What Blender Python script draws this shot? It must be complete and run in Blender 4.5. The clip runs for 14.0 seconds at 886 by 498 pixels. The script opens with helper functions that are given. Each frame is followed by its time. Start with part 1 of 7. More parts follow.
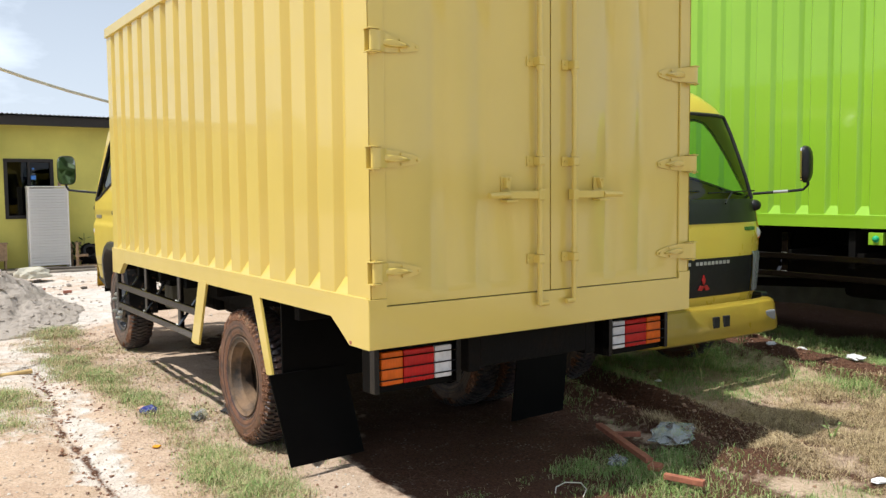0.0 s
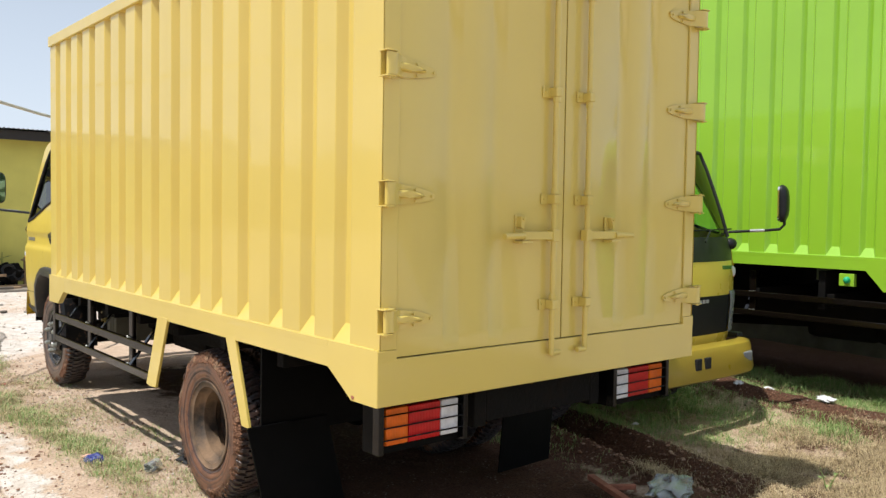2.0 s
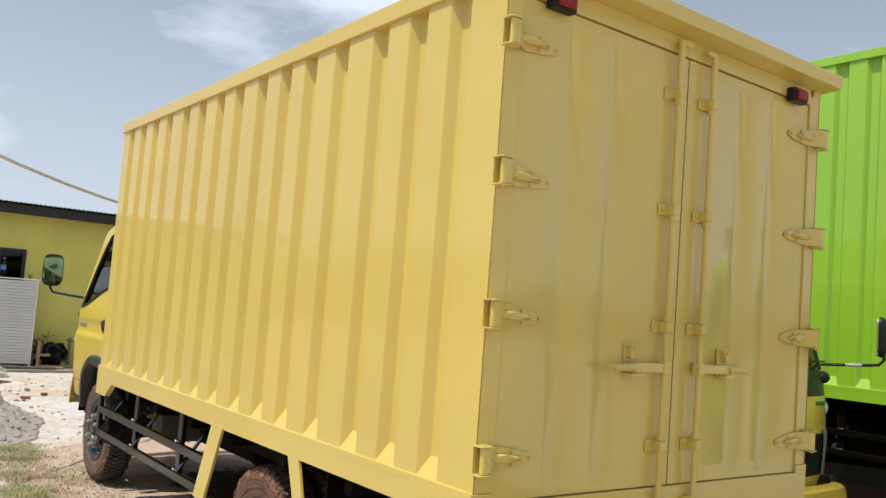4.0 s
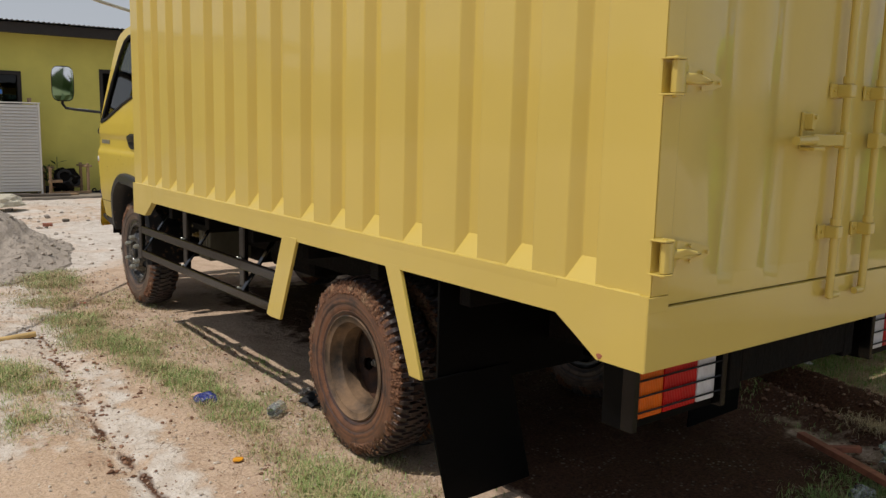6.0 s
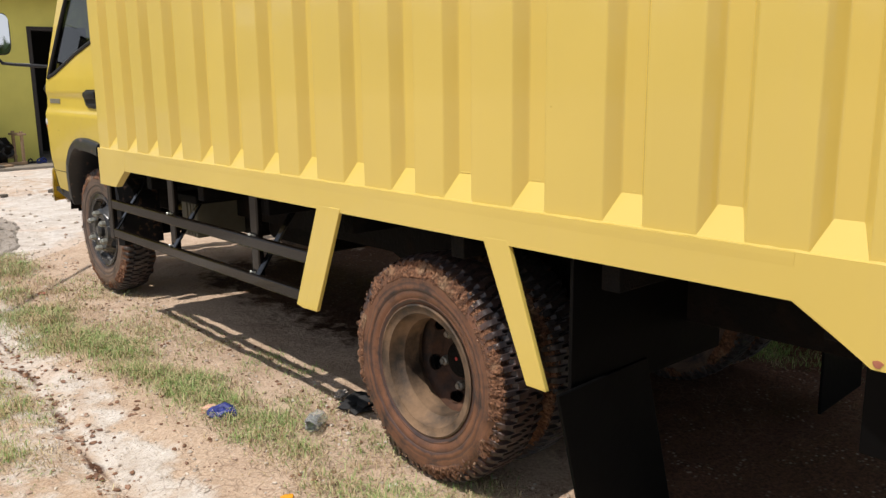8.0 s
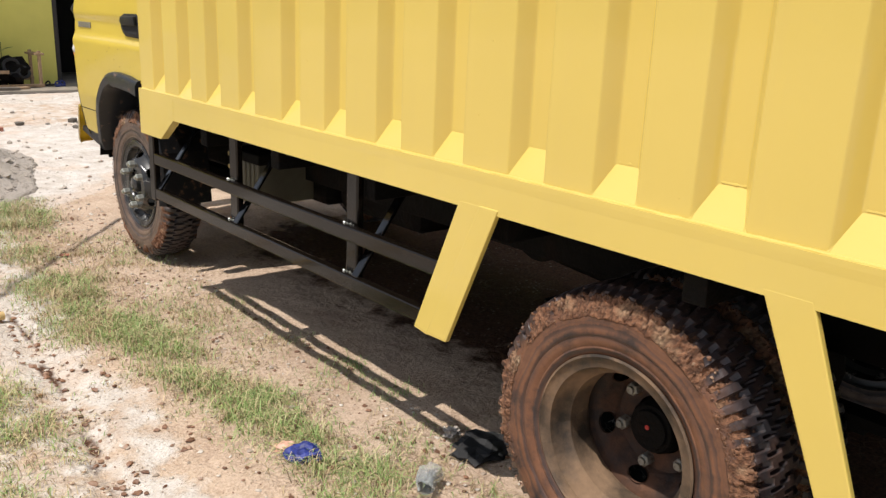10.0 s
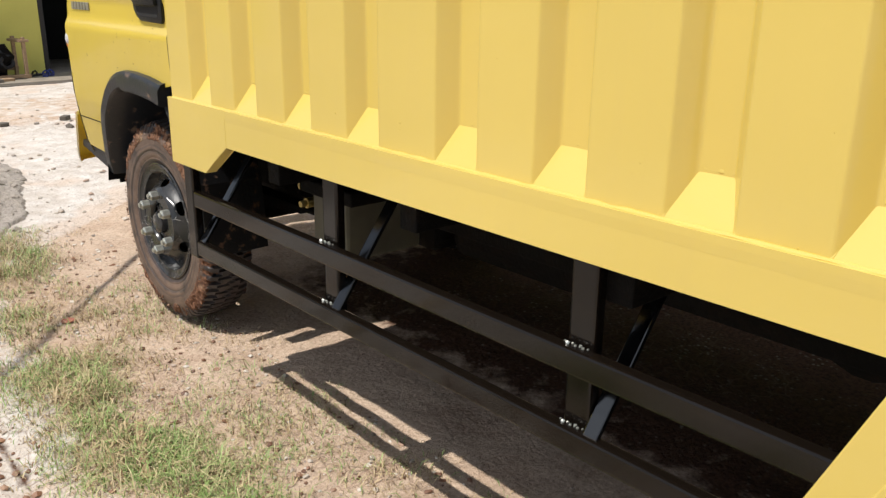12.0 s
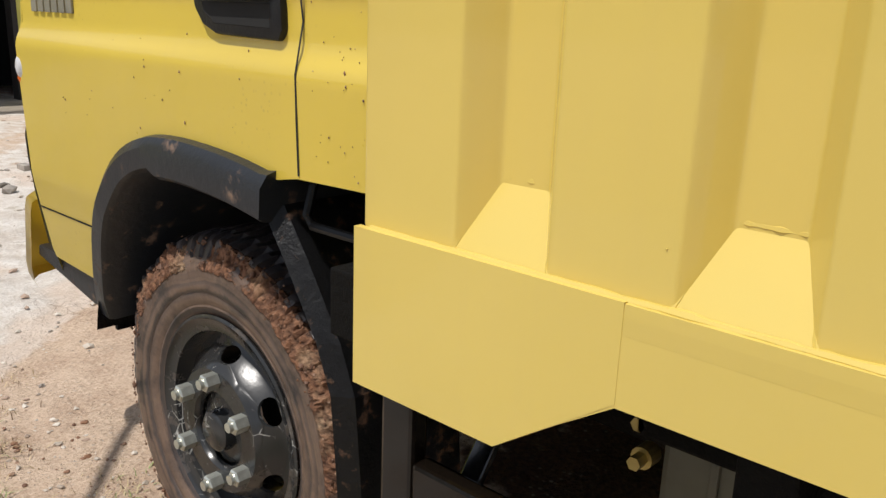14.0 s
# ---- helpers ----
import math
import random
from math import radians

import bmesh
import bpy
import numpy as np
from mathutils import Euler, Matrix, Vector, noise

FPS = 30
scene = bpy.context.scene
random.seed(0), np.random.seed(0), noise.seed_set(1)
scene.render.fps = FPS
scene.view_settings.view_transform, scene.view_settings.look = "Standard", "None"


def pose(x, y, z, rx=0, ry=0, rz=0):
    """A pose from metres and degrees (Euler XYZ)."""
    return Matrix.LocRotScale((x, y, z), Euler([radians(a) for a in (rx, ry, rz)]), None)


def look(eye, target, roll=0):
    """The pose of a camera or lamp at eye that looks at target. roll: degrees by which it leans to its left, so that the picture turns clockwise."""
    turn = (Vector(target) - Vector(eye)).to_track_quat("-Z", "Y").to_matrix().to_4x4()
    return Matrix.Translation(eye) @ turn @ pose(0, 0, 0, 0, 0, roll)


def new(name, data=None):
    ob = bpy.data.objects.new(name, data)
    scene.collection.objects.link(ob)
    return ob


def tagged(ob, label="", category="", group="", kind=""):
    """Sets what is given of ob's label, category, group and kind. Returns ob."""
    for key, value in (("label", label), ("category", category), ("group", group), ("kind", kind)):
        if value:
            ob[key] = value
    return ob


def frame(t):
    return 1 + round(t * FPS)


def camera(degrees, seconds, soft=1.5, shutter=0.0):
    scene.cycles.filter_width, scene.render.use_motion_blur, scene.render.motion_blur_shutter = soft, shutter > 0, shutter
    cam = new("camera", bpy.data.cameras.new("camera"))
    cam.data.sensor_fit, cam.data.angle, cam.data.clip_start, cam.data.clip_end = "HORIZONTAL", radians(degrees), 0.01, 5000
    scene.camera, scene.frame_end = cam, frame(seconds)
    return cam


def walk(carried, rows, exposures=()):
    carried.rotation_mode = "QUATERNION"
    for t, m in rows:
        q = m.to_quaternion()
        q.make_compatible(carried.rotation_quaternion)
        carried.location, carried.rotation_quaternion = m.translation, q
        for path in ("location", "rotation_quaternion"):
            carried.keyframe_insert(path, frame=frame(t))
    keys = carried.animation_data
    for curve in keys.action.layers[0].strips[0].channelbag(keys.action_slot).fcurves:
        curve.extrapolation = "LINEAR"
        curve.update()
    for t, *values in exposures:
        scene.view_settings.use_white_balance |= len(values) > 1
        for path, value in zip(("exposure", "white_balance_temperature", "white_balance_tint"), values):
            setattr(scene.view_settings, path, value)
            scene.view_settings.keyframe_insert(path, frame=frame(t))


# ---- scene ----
import mathutils

cam = camera(55.9, 14.0, 1.4)
PATH = [
    (0, (0.018, 0.055, 1.443), (1.152, 1.696, 1.306), -0.5),
    (0.5, (0.033, 0.079, 1.477), (1.226, 1.68, 1.357), 0.6),
    (1, (-0.028, 0.218, 1.515), (1.202, 1.794, 1.451), 1.1),
    (1.5, (-0.103, 0.371, 1.512), (1.156, 1.922, 1.406), 0.9),
    (2, (-0.074, 0.54, 1.511), (1.207, 2.073, 1.427), 0.9),
    (2.5, (-0.022, 0.606, 1.576), (1.27, 2.131, 1.662), 1.4),
    (2.7, (-0.024, 0.666, 1.596), (1.274, 2.181, 1.726), 2.3),
    (4.8, (-0.061, 1.2, 1.563), (1.05, 2.861, 1.646), 3.2),
    (5, (-0.001, 1.294, 1.557), (1.117, 2.951, 1.515), 2.7),
    (5.5, (-0.084, 1.471, 1.489), (1.124, 3.059, 1.343), 1.5),
    (6, (-0.073, 1.637, 1.453), (1.137, 3.201, 1.152), 1.4),
    (6.5, (-0.013, 1.807, 1.414), (1.2, 3.356, 1.052), -0.9),
    (7, (0.021, 2.024, 1.369), (1.3, 3.504, 0.954), 1.0),
    (7.2, (0.01, 2.14, 1.368), (1.307, 3.609, 0.965), -0.9),
    (9.5, (0.175, 3.327, 1.359), (1.496, 4.752, 0.885), 1.1),
    (10, (0.254, 3.565, 1.389), (1.52, 5.013, 0.841), 2.4),
    (10.5, (0.277, 3.865, 1.39), (1.599, 5.266, 0.853), 2.4),
    (11, (0.375, 4.161, 1.353), (1.694, 5.572, 0.833), 0.8),
    (11.5, (0.493, 4.457, 1.348), (1.782, 5.865, 0.749), 1.8),
    (12, (0.625, 4.843, 1.35), (1.887, 6.269, 0.739), 0.7),
    (12.5, (0.763, 5.206, 1.301), (1.871, 6.767, 0.722), 3.4),
    (13, (0.912, 5.672, 1.258), (2.102, 7.167, 0.668), 2.8),
    (13.5, (1.03, 6.145, 1.24), (2.191, 7.695, 0.741), 2.4),
    (14, (1.057, 6.624, 1.245), (2.489, 7.912, 0.708), 2.2),
]
EXPOSURE = [(0.0, -0.06, 6450, 10), (2.7, -0.1, 6450, 10), (4.8, -0.58, 6450, 10), (5.2, -0.76, 6600, 11), (5.5, -0.88, 6800, 12), (6.0, -0.88, 6900, 13),
            (6.5, -0.78, 6950, 14), (7.0, -0.6, 6900, 14), (9.5, -0.2, 6700, 13), (10.5, -0.17, 6650, 13), (12.5, -0.18, 6550, 11), (13.2, -0.16, 6500, 10), (13.5, -0.18, 6500, 10), (14.0, -0.43, 6550, 12)]
walk(cam, [(t, look(eye, target, roll)) for t, eye, target, roll in PATH], EXPOSURE)

# ---- light ----
SUN_DIR = Vector((0.45, -0.035, -1.0)).normalized()      # the way the sunlight travels
world = bpy.data.worlds.new("sky")
scene.world = world
world.use_nodes = True
wt = world.node_tree
for n in list(wt.nodes):
    wt.nodes.remove(n)
sky = wt.nodes.new("ShaderNodeTexSky")
sky.sky_type, sky.sun_disc = "NISHITA", False
sky.sun_elevation = math.asin(-SUN_DIR.z)
sky.sun_rotation = math.atan2(-SUN_DIR.x, -SUN_DIR.y)
sky.air_density, sky.dust_density, sky.ozone_density = 1.0, 1.6, 1.0
w_co = wt.nodes.new("ShaderNodeTexCoord")
w_map = wt.nodes.new("ShaderNodeMapping")
w_map.inputs["Scale"].default_value = (1.0, 1.0, 2.6)
w_noise = wt.nodes.new("ShaderNodeTexNoise")
w_noise.inputs["Scale"].default_value, w_noise.inputs["Detail"].default_value = 3.1, 7.0
w_noise.inputs["Roughness"].default_value = 0.55
w_ramp = wt.nodes.new("ShaderNodeValToRGB")
w_ramp.color_ramp.elements[0].position, w_ramp.color_ramp.elements[1].position = 0.38, 0.64
w_ramp.color_ramp.elements[0].color, w_ramp.color_ramp.elements[1].color = (0.08, 0.08, 0.08, 1), (0.95, 0.95, 0.95, 1)
w_mix = wt.nodes.new("ShaderNodeMixRGB")
w_mix.inputs["Color2"].default_value = (14.6, 16.3, 18.6, 1)
w_bg = wt.nodes.new("ShaderNodeBackground")
w_bg.inputs["Strength"].default_value = 0.072
w_out = wt.nodes.new("ShaderNodeOutputWorld")
wt.links.new(w_co.outputs["Generated"], w_map.inputs["Vector"])
wt.links.new(w_map.outputs["Vector"], w_noise.inputs["Vector"])
wt.links.new(w_noise.outputs["Fac"], w_ramp.inputs["Fac"])
# thin haze towards the horizon
w_sep = wt.nodes.new("ShaderNodeSeparateXYZ")
w_haze = wt.nodes.new("ShaderNodeMapRange")
for key, value in (("From Min", 0.0), ("From Max", 0.72), ("To Min", 0.74), ("To Max", 0.0)):
    w_haze.inputs[key].default_value = value
w_max = wt.nodes.new("ShaderNodeMath")
w_max.operation = "MAXIMUM"
wt.links.new(w_co.outputs["Generated"], w_sep.inputs["Vector"])
wt.links.new(w_sep.outputs["Z"], w_haze.inputs["Value"])
wt.links.new(w_haze.outputs["Result"], w_max.inputs[0])
wt.links.new(w_ramp.outputs["Color"], w_max.inputs[1])
wt.links.new(w_max.outputs["Value"], w_mix.inputs["Fac"])
wt.links.new(sky.outputs["Color"], w_mix.inputs["Color1"])
wt.links.new(w_mix.outputs["Color"], w_bg.inputs["Color"])
wt.links.new(w_bg.outputs["Background"], w_out.inputs["Surface"])

sun_data = bpy.data.lights.new("sun", "SUN")
sun_data.energy, sun_data.angle, sun_data.color = 5.0, radians(0.6), (1.0, 0.975, 0.92)
sun = new("sun", sun_data)
sun.matrix_world = look((0, 0, 30), Vector((0, 0, 30)) + SUN_DIR)

# ---- materials ----
class Nodes:
    """A node material under construction, on object coordinates in metres."""

    def __init__(self, name):
        self.mat = bpy.data.materials.new(name)
        self.mat.use_nodes = True
        self.tree = self.mat.node_tree
        self.bsdf = self.tree.nodes["Principled BSDF"]
        self.co = self.add("ShaderNodeTexCoord").outputs["Object"]

    def add(self, kind):
        return self.tree.nodes.new(kind)

    def link(self, a, b):
        self.tree.links.new(a, b)

    def put(self, socket, value):
        if hasattr(value, "is_output"):
            self.link(value, socket)
        else:
            socket.default_value = value

    def noise(self, scale, detail=4.0, rough=0.55, stretch=(1, 1, 1), offset=(0, 0, 0)):
        m = self.add("ShaderNodeMapping")
        m.inputs["Scale"].default_value, m.inputs["Location"].default_value = stretch, offset
        self.link(self.co, m.inputs["Vector"])
        n = self.add("ShaderNodeTexNoise")
        n.inputs["Scale"].default_value, n.inputs["Detail"].default_value = scale, detail
        n.inputs["Roughness"].default_value = rough
        self.link(m.outputs["Vector"], n.inputs["Vector"])
        return n.outputs["Fac"]

    def cells(self, scale, feature="F1", stretch=(1, 1, 1)):
        m = self.add("ShaderNodeMapping")
        m.inputs["Scale"].default_value = stretch
        self.link(self.co, m.inputs["Vector"])
        n = self.add("ShaderNodeTexVoronoi")
        n.feature = feature
        n.inputs["Scale"].default_value = scale
        self.link(m.outputs["Vector"], n.inputs["Vector"])
        return n.outputs["Distance"]

    def ramp(self, fac, low, high, a=(0, 0, 0, 1), b=(1, 1, 1, 1)):
        n = self.add("ShaderNodeValToRGB")
        e = n.color_ramp.elements
        e[0].position, e[1].position, e[0].color, e[1].color = low, high, a, b
        self.link(fac, n.inputs["Fac"])
        return n.outputs["Color"]

    def mix(self, fac, a, b, kind="MIX"):
        n = self.add("ShaderNodeMixRGB")
        n.blend_type = kind
        self.put(n.inputs["Fac"], fac)
        self.put(n.inputs["Color1"], a)
        self.put(n.inputs["Color2"], b)
        return n.outputs["Color"]

    def math(self, kind, a, b=0.0):
        n = self.add("ShaderNodeMath")
        n.operation = kind
        self.put(n.inputs[0], a)
        self.put(n.inputs[1], b)
        return n.outputs["Value"]

    def height(self):
        """The point's height in the thing's own space."""
        n = self.add("ShaderNodeSeparateXYZ")
        self.link(self.co, n.inputs["Vector"])
        return n.outputs["Z"]

    def bump(self, fac, strength, distance=0.01):
        n = self.add("ShaderNodeBump")
        n.inputs["Strength"].default_value, n.inputs["Distance"].default_value = strength, distance
        self.link(fac, n.inputs["Height"])
        if self.bsdf.inputs["Normal"].is_linked:
            self.link(self.bsdf.inputs["Normal"].links[0].from_socket, n.inputs["Normal"])
        self.link(n.outputs["Normal"], self.bsdf.inputs["Normal"])

    def island(self):
        return self.add("ShaderNodeNewGeometry").outputs["Random Per Island"]

    def random(self):
        return self.add("ShaderNodeObjectInfo").outputs["Random"]

    def done(self, color=None, rough=0.5, metal=0.0, **other):
        if color is not None:
            self.put(self.bsdf.inputs["Base Color"], color)
        self.put(self.bsdf.inputs["Roughness"], rough)
        self.bsdf.inputs["Metallic"].default_value = metal
        for key, value in other.items():
            self.put(self.bsdf.inputs[key.replace("_", " ")], value)
        return self.mat


def c(r, g, b):
    return (r, g, b, 1.0)


def paint(name, base, rough=0.3, wave=0.25, dirt=0.12, coat=0.3, streak=(6, 6, 0.6), spatter=0.0, spec=0.5):
    """Sprayed enamel on sheet steel: slight orange peel, hand-rolled waviness, faint streaks and dust."""
    n = Nodes(name)
    tone = n.ramp(n.noise(0.9, 3), 0.3, 0.75, c(*[v * 0.93 for v in base]), c(*[min(1, v * 1.05) for v in base]))
    streaks = n.ramp(n.noise(3.0, 5, 0.6, streak), 0.52, 0.78)
    dusty = n.mix(n.math("MULTIPLY", streaks, dirt), tone, c(base[0] * 0.8 + 0.05, base[1] * 0.75 + 0.04, base[2] * 0.8 + 0.05))
    if spatter:
        specks = n.math("MULTIPLY", n.ramp(n.cells(75), 0.16, 0.24, c(1, 1, 1), c(0, 0, 0)), n.ramp(n.noise(3.5, 4, 0.7), 0.52, 0.70))
        dusty = n.mix(n.math("MULTIPLY", specks, spatter), dusty, c(0.20, 0.115, 0.06))
        dusty = n.mix(n.math("MULTIPLY", n.ramp(n.noise(2.0, 5, 0.65), 0.45, 0.75), 0.30 * spatter), dusty, c(0.42, 0.31, 0.16))
    fine = n.noise(160, 2)
    n.bump(n.noise(2.2, 2), wave * 0.35, 0.02)
    n.bump(fine, 0.035, 0.002)
    return n.done(dusty, n.ramp(n.noise(5, 4), 0.3, 0.8, c(rough, rough, rough), c(rough + 0.14, rough + 0.14, rough + 0.14)), Coat_Weight=coat, Coat_Roughness=0.07, Specular_IOR_Level=spec)


def plain(name, base, rough=0.6, metal=0.0, vary=0.18, scale=14, bump=0.15, **other):
    n = Nodes(name)
    tone = n.ramp(n.noise(scale, 5), 0.3, 0.75, c(*[v * (1 - vary) for v in base]), c(*[min(1, v * (1 + vary)) for v in base]))
    if bump:
        n.bump(n.noise(scale * 5, 4), bump, 0.004)
    return n.done(tone, rough, metal, **other)


def muddy(name, base, mud, rough, low, high, scale=9, metal=0.0, depth=0.5, **other):
    """A dark thing caked with dried soil in patches."""
    n = Nodes(name)
    patch = n.ramp(n.noise(scale, 6, 0.62), low, high)
    soil = n.mix(n.noise(40, 4), c(*[v * 0.62 for v in mud]), c(*[min(1, v * 1.3) for v in mud]))
    tone = n.mix(patch, c(*base), soil)
    n.bump(n.noise(55, 5, 0.65), depth, 0.012)
    n.bump(patch, depth * 0.6, 0.012)
    return n.done(tone, n.mix(patch, c(rough, rough, rough), c(0.95, 0.95, 0.95)), metal, **other)


YELLOW = paint("cream_yellow_enamel", (0.665, 0.505, 0.118), 0.34, coat=0.62, spec=0.40)
CAB_YELLOW = paint("cab_yellow_enamel", (0.67, 0.50, 0.07), 0.26, 0.12, 0.15, 0.5, spatter=0.25)
GREEN = paint("lime_green_enamel", (0.285, 0.54, 0.030), 0.30, coat=0.7)
BLACK_PAINT = paint("black_enamel", (0.004, 0.004, 0.0042), 0.17, 0.06, 0.0, 0.0, spec=0.22)
RAIL_PAINT = paint("dusty_black_enamel", (0.0065, 0.0046, 0.0032), 0.06, 0.05, 0.0, 0.0, spec=0.30)
GLOSS_BLACK = paint("glossy_black_enamel", (0.004, 0.004, 0.0045), 0.08, 0.03, 0.0, 0.0, spec=0.7)
CHASSIS = muddy("chassis_black", (0.005, 0.0046, 0.0042), (0.018, 0.012, 0.009), 0.75, 0.52, 0.75, 7, Specular_IOR_Level=0.12)
BLACK_PLASTIC = plain("black_plastic", (0.011, 0.0115, 0.0125), 0.42, vary=0.3, scale=30, bump=0.2, Specular_IOR_Level=0.3)
MUD_GUARD = muddy("muddy_black_rubber", (0.012, 0.012, 0.013), (0.20, 0.115, 0.072), 0.4, 0.57, 0.66, 30, depth=0.3)
DUSTY_PLASTIC = muddy("dusty_black_plastic", (0.016, 0.018, 0.022), (0.20, 0.13, 0.09), 0.36, 0.60, 0.74, 22, depth=0.12)
RUBBER = plain("black_rubber", (0.016, 0.016, 0.017), 0.75, vary=0.3, scale=20)
FLAP = plain("mudflap_rubber", (0.0022, 0.0022, 0.0024), 0.55, vary=0.3, scale=6, bump=0.25, Specular_IOR_Level=0.07)
STEEL = plain("zinc_steel", (0.60, 0.61, 0.55), 0.36, 0.75, 0.25, 40)


def rim_material():
    """Glossy black enamel with dust and pale scuffs along its edges."""
    n = Nodes("scuffed_black_rim")
    dust = n.ramp(n.noise(14, 6, 0.62), 0.58, 0.78)
    tone = n.mix(n.math("MULTIPLY", dust, 0.75), c(0.026, 0.0265, 0.027), c(0.20, 0.155, 0.12))
    scuff = n.ramp(n.cells(26, "DISTANCE_TO_EDGE"), 0.0, 0.035, c(1, 1, 1), c(0, 0, 0))
    scuff = n.math("MULTIPLY", scuff, n.ramp(n.noise(9, 6, 0.7), 0.56, 0.64))
    tone = n.mix(scuff, tone, c(0.50, 0.49, 0.46))
    chips = n.ramp(n.noise(70, 4, 0.7), 0.66, 0.70)
    tone = n.mix(n.math("MULTIPLY", chips, n.ramp(n.noise(6, 3), 0.5, 0.6)), tone, c(0.42, 0.41, 0.38))
    n.bump(n.noise(60, 4), 0.08, 0.004)
    return n.done(tone, n.mix(dust, c(0.22, 0.22, 0.22), c(0.8, 0.8, 0.8)))


RIM_BLACK = rim_material()
RIM_MUD = muddy("muddy_rim", (0.030, 0.022, 0.016), (0.23, 0.145, 0.085), 0.5, 0.36, 0.62, 6, depth=0.25)
DISC_MUD = muddy("rusty_muddy_disc", (0.020, 0.012, 0.009), (0.125, 0.058, 0.032), 0.6, 0.40, 0.66, 9, depth=0.3)
DUSTY_NUT = muddy("dusty_steel_nut", (0.32, 0.31, 0.27), (0.16, 0.085, 0.05), 0.45, 0.46, 0.62, 40, 0.5, 0.2)
PRIMER = plain("grey_green_primer", (0.105, 0.10, 0.072), 0.55, vary=0.25, scale=6)
WALL_YELLOW = plain("lime_washed_plaster", (0.67, 0.61, 0.15), 0.9, vary=0.10, scale=1.6, bump=0.2)
PLASTER = plain("pale_plaster", (0.5, 0.47, 0.38), 0.9, vary=0.15, scale=2)
ROOF_METAL = plain("galvanised_sheet", (0.42, 0.44, 0.46), 0.42, 0.7, 0.15, 3)
FASCIA = plain("dark_brown_fascia", (0.028, 0.024, 0.022), 0.7)
WHITE_METAL = plain("white_slat_paint", (0.72, 0.70, 0.66), 0.5, vary=0.06, scale=5)
CREAM_PLASTIC = plain("cream_plastic", (0.42, 0.39, 0.33), 0.45, vary=0.06, scale=8)
# near-black standing in for shade inside house and cab, in gaps and slots
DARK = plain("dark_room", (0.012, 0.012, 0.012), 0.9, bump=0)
CONCRETE = plain("cement_floor", (0.27, 0.23, 0.18), 0.9, vary=0.22, scale=5, bump=0.35)
CONCRETE_DARK = plain("damp_cement_edge", (0.13, 0.11, 0.09), 0.9, vary=0.3, scale=4, bump=0.35)
WOOD = plain("weathered_wood", (0.36, 0.24, 0.14), 0.8, vary=0.3, scale=22, bump=0.4)
RED_WOOD = plain("red_brown_wood", (0.36, 0.13, 0.075), 0.75, vary=0.3, scale=25, bump=0.4)
CABLE = plain("white_cable", (0.66, 0.62, 0.52), 0.6, vary=0.1, scale=12)
PAPER = plain("white_paper", (0.75, 0.75, 0.74), 0.8, vary=0.1, scale=30)
BLUE_CLOTH = plain("blue_wrapper", (0.025, 0.04, 0.22), 0.45, vary=0.5, scale=40, bump=0.5)
CLOUDY = plain("cloudy_plastic", (0.70, 0.73, 0.73), 0.12, vary=0.1, scale=30, bump=0.2, Transmission_Weight=0.72)
PINK_CLOTH = plain("pink_wrapper", (0.62, 0.36, 0.26), 0.55, vary=0.2, scale=40)
ORANGE_BIT = plain("orange_plastic", (0.75, 0.33, 0.02), 0.5)
RED_BIT = plain("brick_shard", (0.34, 0.13, 0.085), 0.85, vary=0.3, scale=60, bump=0.5)
STONE = plain("grey_rubble", (0.34, 0.30, 0.26), 0.9, vary=0.4, scale=12, bump=0.5)
SEAT = plain("dark_grey_seat_cloth", (0.05, 0.05, 0.055), 0.9, vary=0.2, scale=60)
HOSE = plain("tan_hose", (0.55, 0.38, 0.16), 0.6)
BLUE_CAP = plain("blue_cap", (0.05, 0.2, 0.6), 0.4)
GREY_TEXT = plain("grey_decal", (0.22, 0.21, 0.17), 0.4, bump=0)
DARK_TEXT = plain("green_decal", (0.05, 0.16, 0.03), 0.4, bump=0)
RED_PLATE = plain("red_emblem", (0.45, 0.02, 0.02), 0.3, bump=0)
SILVER = plain("silver_letters", (0.55, 0.55, 0.55), 0.35, 0.6, bump=0)


def lens(name, base, rough=0.35):
    n = Nodes(name)
    ribs = n.add("ShaderNodeTexWave")
    ribs.inputs["Scale"].default_value = 40
    n.link(n.co, ribs.inputs["Vector"])
    n.bump(ribs.outputs["Fac"], 0.3, 0.004)
    return n.done(n.ramp(n.noise(25, 3), 0.3, 0.7, c(*[v * 0.75 for v in base]), c(*base)), rough, Specular_IOR_Level=0.3)


ORANGE_LENS = lens("orange_lens", (0.78, 0.14, 0.004))
RED_LENS = lens("red_lens", (0.52, 0.006, 0.006))
HEAD_LENS = lens("clear_lamp_glass", (0.26, 0.27, 0.28), 0.12)
WHITE_LENS = lens("white_lens", (0.72, 0.72, 0.74))
GREEN_LENS = lens("green_lens", (0.02, 0.50, 0.22))
DARK_RED_LENS = lens("dark_red_lens", (0.28, 0.01, 0.01))


